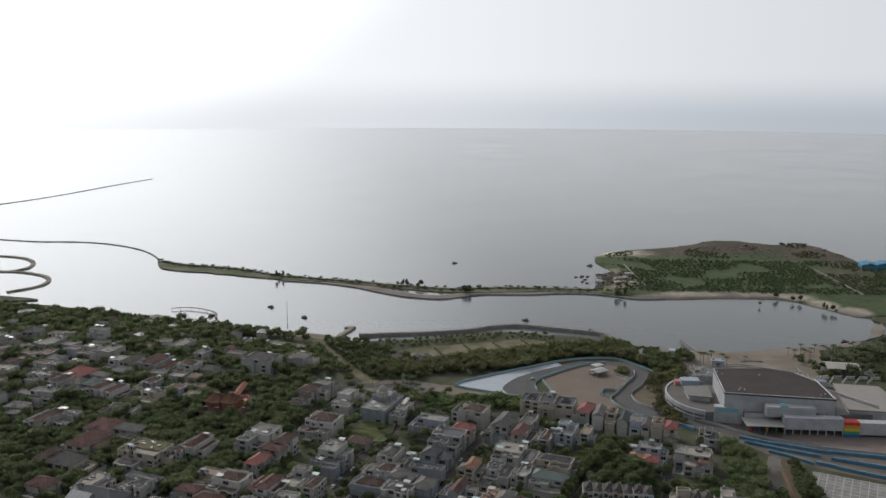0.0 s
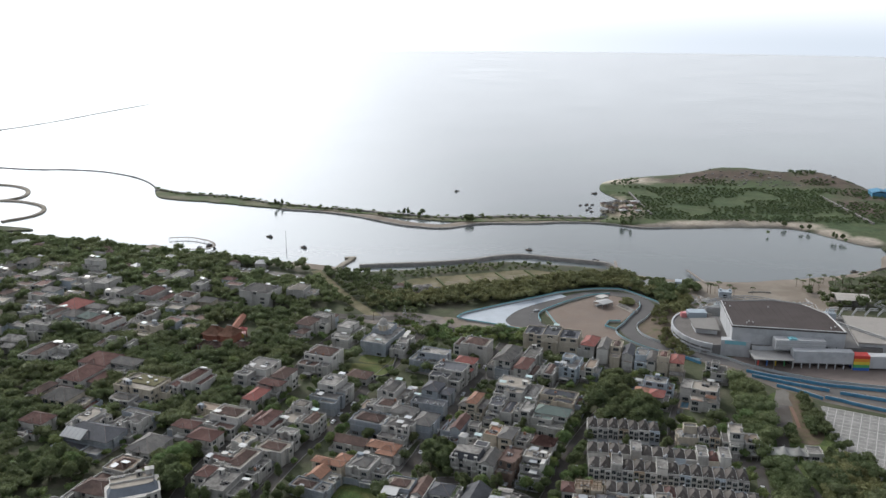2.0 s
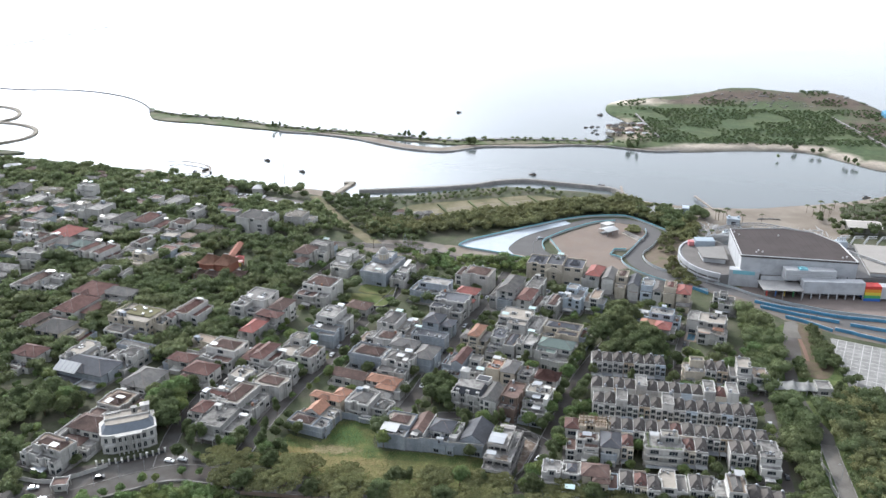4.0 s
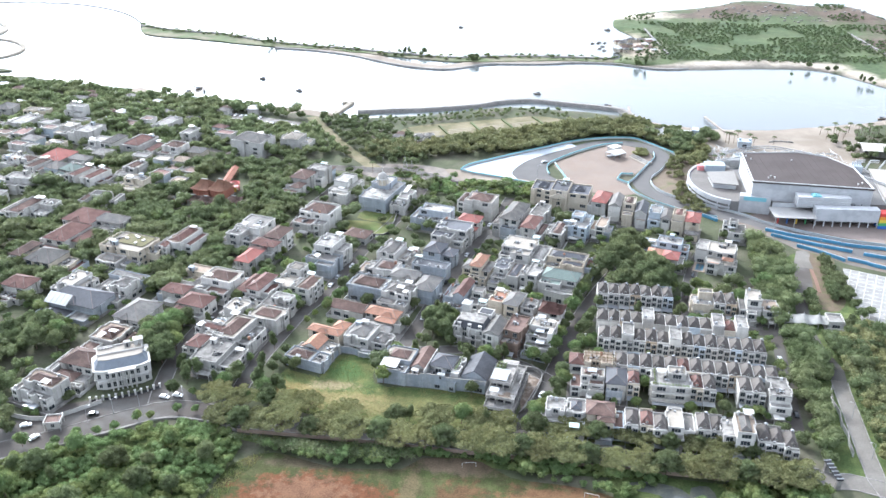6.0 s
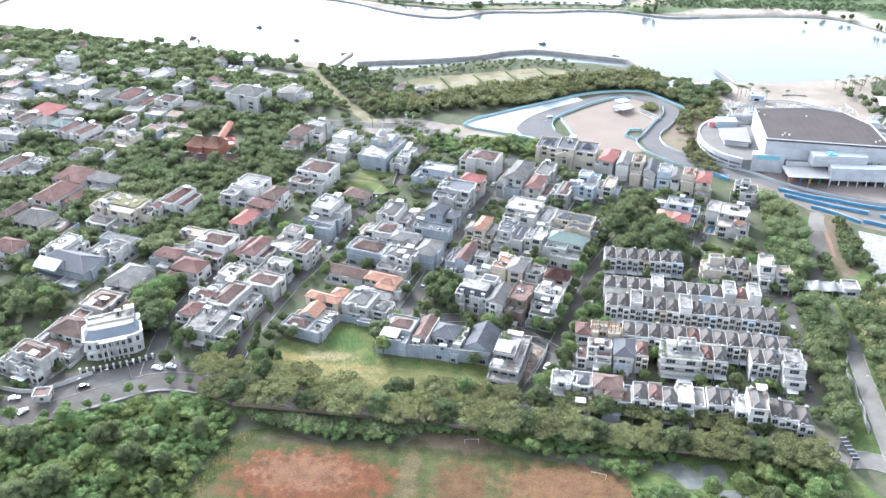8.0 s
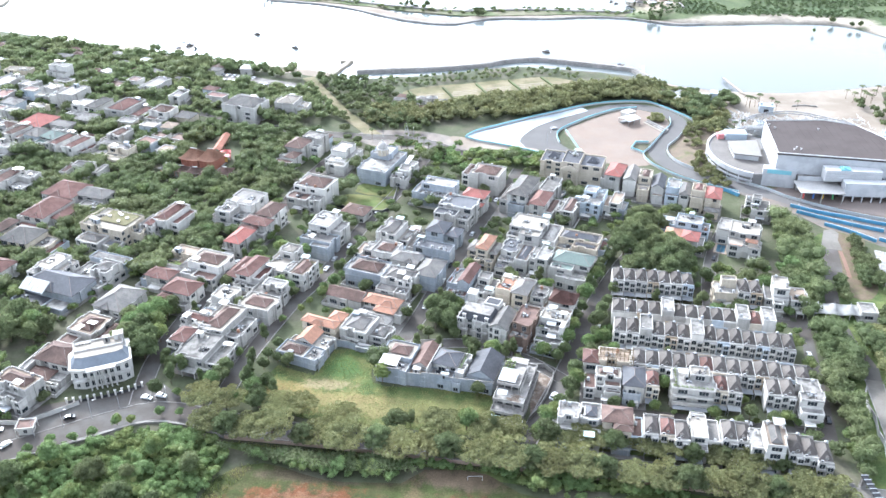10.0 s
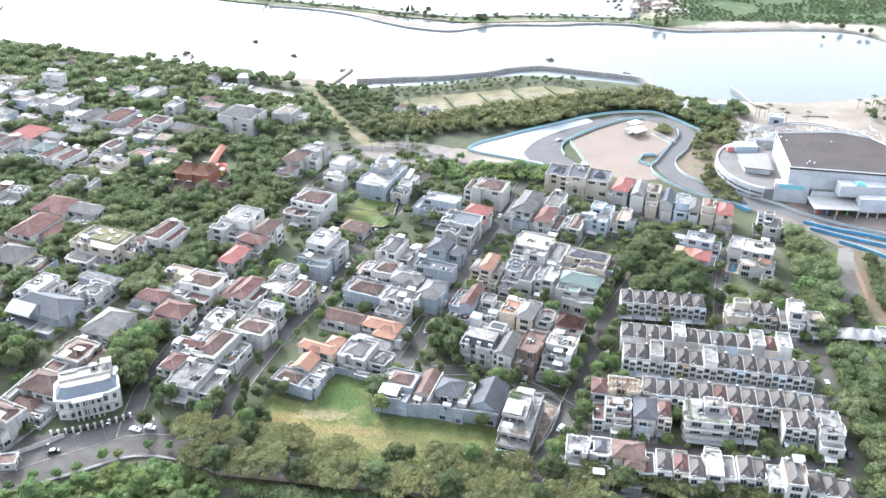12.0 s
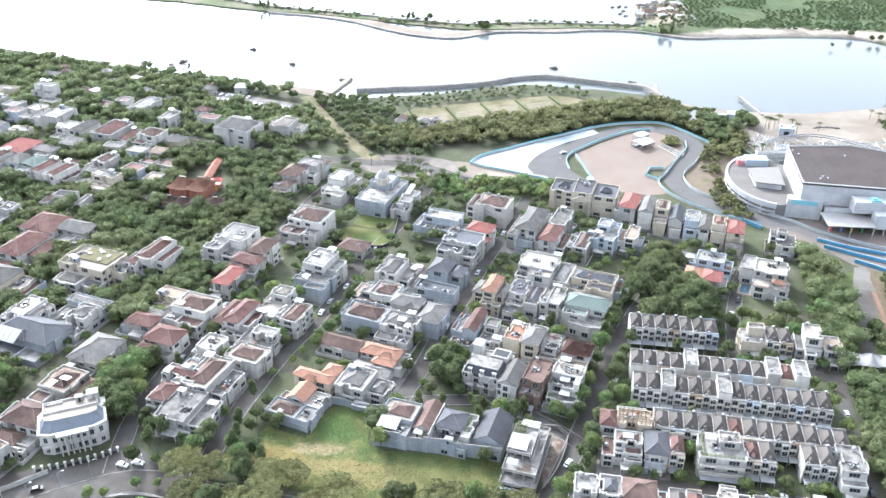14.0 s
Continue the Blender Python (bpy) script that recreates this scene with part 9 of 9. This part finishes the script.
# the forest belt behind the circuit
wood("forest_belt", scatter([(-98, 572), (-40, 584), (16, 600), (60, 632), (92, 634), (108, 622), (120, 606), (124, 640), (100, 668), (66, 664), (-10, 630), (-60, 604), (-96, 606)], 620, 0.5, 3.5), 2.6, 4.8, 150, 0.75, LEAF_OLIVE, "dense green forest belt behind the circuit")
wood("shrubs", scatter([(-60, 548), (-40, 536), (20, 528), (20, 514), (-45, 512), (-66, 540)], 110, 0.6, 3.4), 1.6, 3.2, 150, 0.6, LEAF_BRIGHT, "shrubs along the verge of the circuit")
wood("shrubs", scatter([(108, 500), (122, 494), (118, 530), (106, 560), (112, 590), (122, 600), (116, 560), (104, 530)], 60, None, 3.4), 1.4, 2.8, 140, 0.6, LEAF_OLIVE, "shrubs below the arena's round end")
wood("shore_trees", scatter([(-262, 690), (-212, 678), (-160, 662), (-120, 652), (-114, 644), (-150, 646), (-204, 664), (-258, 674)], 60, 0.6, 4.2), 2.2, 4.2, 190, 0.6, LEAF, "trees along the western shore")
wood("shrubs", scatter([(-120, 664), (-60, 676), (0, 700), (40, 695), (60, 672), (20, 684), (-24, 670), (-80, 645)], 110, None, 4), 0.9, 2.0, 90, 0.55, LEAF, "low bushes between park and channel")
# the right side and the canal
wood("canal_trees", scatter([(122, 268), (129, 285), (130, 320), (136, 352), (143, 388), (145, 412), (148, 446), (136, 458), (128, 388), (124, 300)], 220, 0.8, 4.0), 2.8, 5.0, 300, 0.58, LEAF, "dense trees between row houses and canal")
wood("canal_trees", scatter([(152, 345), (166, 382), (172, 395), (180, 356), (260, 320), (270, 170), (170, 200), (148, 250), (147, 300)], 360, 0.8, 4.6), 2.4, 4.8, 240, 0.6, LEAF, "trees beside the canal road")
DRIVE = smooth_line([(160, 434), (150, 408), (145, 393), (142, 363), (142.5, 348), (145, 334), (142.3, 318), (140.5, 300), (138.8, 284)], 4.6)
wood("canal_trees", [(x + rng.uniform(-0.8, 0.8), y + rng.uniform(-1, 1)) for x, y in moved(DRIVE, 6.0) + moved(DRIVE, -6.6) + moved(DRIVE, -10) if not 360 < y < 381 and y < 399 and not (x < 138 and y < 322)], 2.8, 4.6, 330, 0.52, LEAF, "trees that lean over the drive")
wood("canal_trees", scatter([(147, 300), (150, 345), (152, 358), (170, 372), (176, 350), (172, 260), (150, 255), (143, 275)], 170, 0.2, 3.6), 2.4, 4.4, 280, 0.55, LEAF_OLIVE, "olive trees east of the drive")
sheet("undergrowth", smooth_line([(124, 268), (131, 300), (136, 345), (135, 385), (150, 440), (172, 446), (172, 390), (185, 350), (190, 240), (150, 245)], 6, True), 0.022, UNDER, "weeds and shade ground beside the canal", "undergrowth")
wood("canal_trees", scatter([(167, 438), (173, 440), (172, 396), (161, 392), (164, 415)], 60, 0.6, 3.0), 1.8, 3.6, 220, 0.5, LEAF, "bushes beside the red path")
# bushes, bananas and jungle in front of the estate
wood("bushes", scatter([(-190, 242), (-150, 262), (-128, 274), (-108, 272), (-96, 262), (-98, 250), (-103, 230), (-106, 195), (-200, 180)], 1150, None, 2.1), 0.8, 2.5, 330, 0.27, LEAF_BRIGHT, "dense bright jungle of bushes and young trees", "bushes")
wood("bushes", scatter([(-96, 264), (-40, 263), (0, 264), (60, 259), (60, 256), (8, 257), (-4, 263), (-30, 263), (-36, 256), (-60, 256), (-84, 262)], 130, None, 2.4), 1.3, 2.6, 380, 0.30, LEAF_BRIGHT, "bushes along the edge of the field", "bushes")
wood("bushes", scatter([(44, 258), (116, 254), (118, 225), (100, 190), (48, 200), (46, 240), (62, 240), (80, 233), (90, 246), (80, 256)], 300, None, 3.0), 1.5, 3.4, 400, 0.32, LEAF_BRIGHT, "bushes round the muddy pond", "bushes")
wood("bushes", scatter([(6, 256), (44, 250), (62, 257), (46, 247), (26, 252)], 60, None, 2.2), 1.1, 2.2, 320, 0.28, LEAF_BRIGHT, "low bushes beside the field", "bushes")
for x, y in scatter([(-188, 238), (-150, 258), (-110, 266), (-100, 240), (-108, 200), (-190, 200)], 26, None, 9):
    tree(x, y, rng.choice((3, 4, 5, 1)), rng.uniform(0.75, 1.15), "trees above the bushes")
for x, y in scatter([(56, 238), (112, 246), (116, 222), (70, 215)], 12, None, 8):
    tree(x, y, rng.choice((3, 4)), rng.uniform(0.8, 1.1), "trees above the bushes")


def banana_patch(spots):
    """Banana plants: upright stems with long arched leaves."""
    co = []
    for x, y in spots:
        z0 = nrng.uniform(2.0, 3.3)
        for a in np.linspace(0, 5.4, 7) + nrng.uniform(0, 1):
            c, s = math.cos(a), math.sin(a)
            prev = None
            for t in (0.05, 0.35, 0.7, 1.0):
                p = np.array((x + 2.3 * t * c, y + 2.3 * t * s, z0 + 1.5 * math.sin(t * 2.3) - 0.5 * t))
                wd = np.array((-s, c, 0)) * 0.30 * math.sin(math.pi * min(0.2 + 0.75 * t, 1))
                if prev is not None:
                    co += [prev[0] - prev[1], prev[0] + prev[1], p + wd, p - wd]
                prev = (p, wd)
    return tagged(new("banana_plants", quads_mesh("banana_plants", np.array(co), LEAF)), "banana plants with long arched leaves", "banana plants", kind="stuff")


banana_patch(scatter([(-100, 265), (-70, 264), (-34, 264), (-30, 258), (-62, 257), (-88, 262)], 130, None, 1.7))
# the island and the spit
SCRUB = mat("scrub_leaves", (0.118, 0.152, 0.074), 0.8, var=0.3, size=18, grain=0.12, grain_size=3, bump=0, island=0.2, second=(0.10, 0.135, 0.066), second_size=30, translucent=0.45)
green = scatter(ISLAND, 2600, None, 3.4, lambda x, y: min(math.hypot(x - a, y - b) for a, b in ISLAND[::2]) > 13 and noise.noise((x * 0.022, y * 0.022, 4)) > (-0.15 if y < 1040 else 0.25) - (0.6 if y < 892 else 0) and y > 868)
wood("island_scrub", green, 0.9, 2.2, 34, 0.8, SCRUB, "low green scrub over the island", "scrub", island_height, 0.55, 0.1)
wood("spit_scrub", [(x + rng.uniform(-3, 3), y + rng.uniform(-12, 2)) for x, y in SPIT_N for _ in range(3)], 1.0, 2.4, 40, 0.9, LEAF, "low scrub along the spit", "scrub", lambda x, y: -0.3, 0.5, 0.1)
for x, y, n in ((-250, 906, 4), (-106, 876, 5), (-90, 872, 4), (-38, 850, 8), (123, 850, 5), (258, 824, 1), (285, 852, 2), (300, 842, 2), (318, 806, 2), (326, 800, 2)):
    for _ in range(n):
        tree(x + rng.uniform(-5, 5), y + rng.uniform(-4, 4), rng.choice((3, 5, 6)), rng.uniform(0.5, 0.9), "shore trees")


# palms along the beach
def palm(x, y, s):
    r = thing("palm_tree", pose(x, y, 0, 0, 0, rng.uniform(0, 360)) @ Matrix.Diagonal((s, s, s, 1)), "tall palm tree near the beach", "palm", "palms")
    if "palm" not in CACHE:
        bm = bmesh.new()
        tube(bm, (0, 0, 0), (0.3, 0, 4), 0.2, 0.16)
        tube(bm, (0.3, 0, 4), (0.4, 0.1, 8), 0.16, 0.12)
        CACHE["palm"] = mesh_of("trunk", bm, BARK)
        bm = bmesh.new()
        for k in range(15):
            a = k * 2.4
            prev = None
            for j in range(6):
                t = j / 5
                c = Vector((0.4 + 2.9 * t * math.cos(a), 0.1 + 2.9 * t * math.sin(a), 8 + 1.3 * math.sin(t * 2.2 + 0.3 * (k % 3)) - 1.6 * t * t))
                wd = Vector((-math.sin(a), math.cos(a), -0.35)) * 0.45 * math.sin(math.pi * min(0.15 + t, 1))
                cur = (bm.verts.new(c + Vector((-wd.x, -wd.y, wd.z))), bm.verts.new(c + Vector((0, 0, 0.12))), bm.verts.new(c + wd))
                if prev:
                    bm.faces.new((prev[0], prev[1], cur[1], cur[0]))
                    bm.faces.new((prev[1], prev[2], cur[2], cur[1]))
                prev = cur
        CACHE["fronds"] = mesh_of("fronds", bm, LEAF)
    part("trunk", CACHE["palm"], None, r)
    part("fronds", CACHE["fronds"], None, r)


for x, y in scatter([(227, 651), (238, 658), (262, 662), (300, 672), (330, 700), (310, 640), (262, 620), (240, 636)], 64, None, 4.2) + [(158.6, 630), (161.5, 632.6), (164.4, 629.6), (167.6, 631.5), (160.4, 627.6), (174.5, 626), (177, 622.5), (192, 627)]:
    palm(x, y, rng.uniform(0.7, 1.1))
gate_house = thing("gate_house", pose(170, 622, 0, 0, 0, -8), "pale blue-white gate house on the sand", "hut")
bm = bmesh.new()
plan_prism(bm, house_plan(-4.5, 4.5, -3, 3), [(0, 0), (4.4, 0), (4.4, 0.5), (4.8, 0.5)])
part("wall", bm, WALL["bl"][1], gate_house)
# no hollow here: a dark panel paints the shade of the passage
one_box("opening", gate_house, DARK, -1.6, 1.6, -3.08, -3.02, 0, 2.6)
for a in (-3.4, 3.4):
    one_box("turret", gate_house, WALL["bl"][1], a - 0.8, a + 0.8, -0.8, 0.8, 4.8, 6.4)
store = thing("beach_store", pose(129, 643, 0, 0, 0, -12), "long low beach building with a white sheet roof", "building")
one_box("wall", store, WALL["gy"][1], -7.5, 6, -3.6, 3.6, 0, 3.2)
bm = bmesh.new()
gable(bm, -8.2, 6.6, -4.4, 4.4, 3.3, 1.3, False)
part("roof", bm, STEEL, store)
one_box("end_block", store, WALL["bl"][1], 6.8, 12, -3.4, 4, 0, 6.2)
bm = bmesh.new()
for k in range(26):
    bx, by, q = 191 + k * 0.66, 633.6 + 1.6 * math.sin(k * 0.12), rng.uniform(0.5, 1.0)
    bmesh.ops.create_icosphere(bm, subdivisions=1, radius=q, matrix=Matrix.Translation((bx, by + rng.uniform(-0.5, 0.5), q * 0.4)))
tagged(new("boulders", mesh_of("boulders", bm, ROCK)), "curved line of dark boulders on the sand", "boulders", kind="stuff")
wood("beach_trees", scatter([(88, 600), (94, 606), (99, 602), (96, 592), (90, 594)], 14, None, 2.4), 1.4, 2.4, 160, 0.5, LEAF_OLIVE, "dry shrubs beside the stand on the infield")
wood("beach_trees", scatter([(141, 634), (146, 652), (153, 646), (151, 628)], 14, None, 3.2), 2.8, 4.4, 260, 0.5, LEAF, "dense trees beside the beach building")
wood("beach_trees", scatter([(230, 648), (246, 642), (262, 638), (330, 700), (420, 700), (420, 560), (300, 570), (275, 600), (240, 600)], 220, None, 5), 2.0, 4.0, 120, 0.75, LEAF, "trees behind the eastern beach")
wood("beach_trees", scatter([(100, 600), (124, 596), (142, 628), (128, 652), (104, 662)], 48, 0.5, 4), 2.2, 4.2, 260, 0.55, LEAF, "trees between circuit and beach")
wood("beach_trees", scatter([(116, 588), (130, 572), (139, 598), (143, 626), (126, 618)], 46, None, 3.4), 1.6, 3.0, 200, 0.5, LEAF_OLIVE, "bushes between the arena and the beach")
for x, y in ((150, 575), (154, 576), (158, 577), (162, 578), (140, 580), (146, 584)):
    palm(x, y, 0.9)
for x, y in ((-70, 536), (-66, 532), (-60, 541), (-90, 548), (-56, 536), (-52, 528), (-46, 530)):
    palm(x, y, 0.9)

for x, y in ((-74, 545), (-70, 543), (-65, 546), (-62, 544.5), (-68, 548)):
    palm(x, y, 0.6)
wood("shrubs", [(-68 + 7 * math.cos(k) * (0.5 + 0.4 * (k % 2)), 545 + 4.2 * math.sin(k) * (0.5 + 0.4 * (k % 2))) for k in range(1, 22)], 0.7, 1.3, 90, 0.4, LEAF_BRIGHT, "clipped shrubs on the traffic island", "shrubs")


def tufts(name, outline, n, material, label, high=0.7):
    """Tall grass in small tufts of blades."""
    spots = np.array(scatter(outline, n, None, 0.9))
    m = 7
    base = np.repeat(spots, m, 0) + nrng.normal(size=(len(spots) * m, 2)) * 0.28
    k = len(base)
    a = nrng.uniform(0, math.tau, k)
    hgt = high * nrng.uniform(0.4, 1.2, k)
    lean = nrng.normal(size=(k, 2)) * 0.3
    wd = 0.10
    lo = np.stack([base[:, 0] - wd * np.cos(a), base[:, 1] - wd * np.sin(a), np.full(k, 0.08)], 1)
    lo2 = np.stack([base[:, 0] + wd * np.cos(a), base[:, 1] + wd * np.sin(a), np.full(k, 0.08)], 1)
    tip = np.stack([base[:, 0] + lean[:, 0], base[:, 1] + lean[:, 1], 0.08 + hgt], 1)
    tip2 = tip + np.stack([wd * 0.5 * np.cos(a), wd * 0.5 * np.sin(a), np.zeros(k)], 1)
    co = np.stack([lo, lo2, tip2, tip], 1).reshape(-1, 3)
    return tagged(new(name, quads_mesh(name, co, material)), label, "grass", kind="stuff")


WEED = mat("tall_grass", (0.15, 0.175, 0.066), 0.9, var=0.3, size=7, grain=0.1, bump=0, island=0.3, second=(0.22, 0.21, 0.085), second_size=9, translucent=0.35)
tufts("tall_grass", LAWNS[0], 2600, WEED, "tall uneven grass on the open lawn", 0.4)
tufts("tall_grass", [(-106, 200), (-98, 252), (-84, 262), (-90, 250), (-98, 225), (-98, 200)], 900, WEED, "tall weeds along the edge of the field", 0.9)
tufts("tall_grass", [(-100, 268), (-60, 266), (0, 262), (60, 257), (60, 259), (0, 264.5), (-60, 268.5), (-100, 270.5)], 1200, WEED, "weeds along the estate wall", 0.8)
tufts("tall_grass", [(78, 257), (116, 254), (118, 225), (100, 200), (46, 205), (46, 238), (66, 238), (86, 235), (86, 248)], 1700, WEED, "weeds round the muddy pond", 0.8)
tufts("tall_grass", [(-112, 294), (-60, 284), (10, 279), (112, 270), (112, 276), (10, 285), (-60, 290), (-104, 300)], 1500, WEED, "rough grass under the avenue trees", 0.5)

# pale rubble on the bare ridge of the island
bm = bmesh.new()
for k in range(110):
    x, y = rng.gauss(330, 75), rng.gauss(1098, 22)
    if inside(x, y, ISLAND):
        z = island_height(x, y)
        s = rng.uniform(0.6, 2.2)
        box(bm, x - s, x + s * rng.uniform(0.5, 1.5), y - s * 0.6, y + s * 0.6, z - 0.6, z + rng.uniform(0.3, 1.2))
tagged(new("rubble", mesh_of("rubble", bm, CONCRETE)), "pale rubble and debris on the island's ridge", "rubble", kind="stuff")
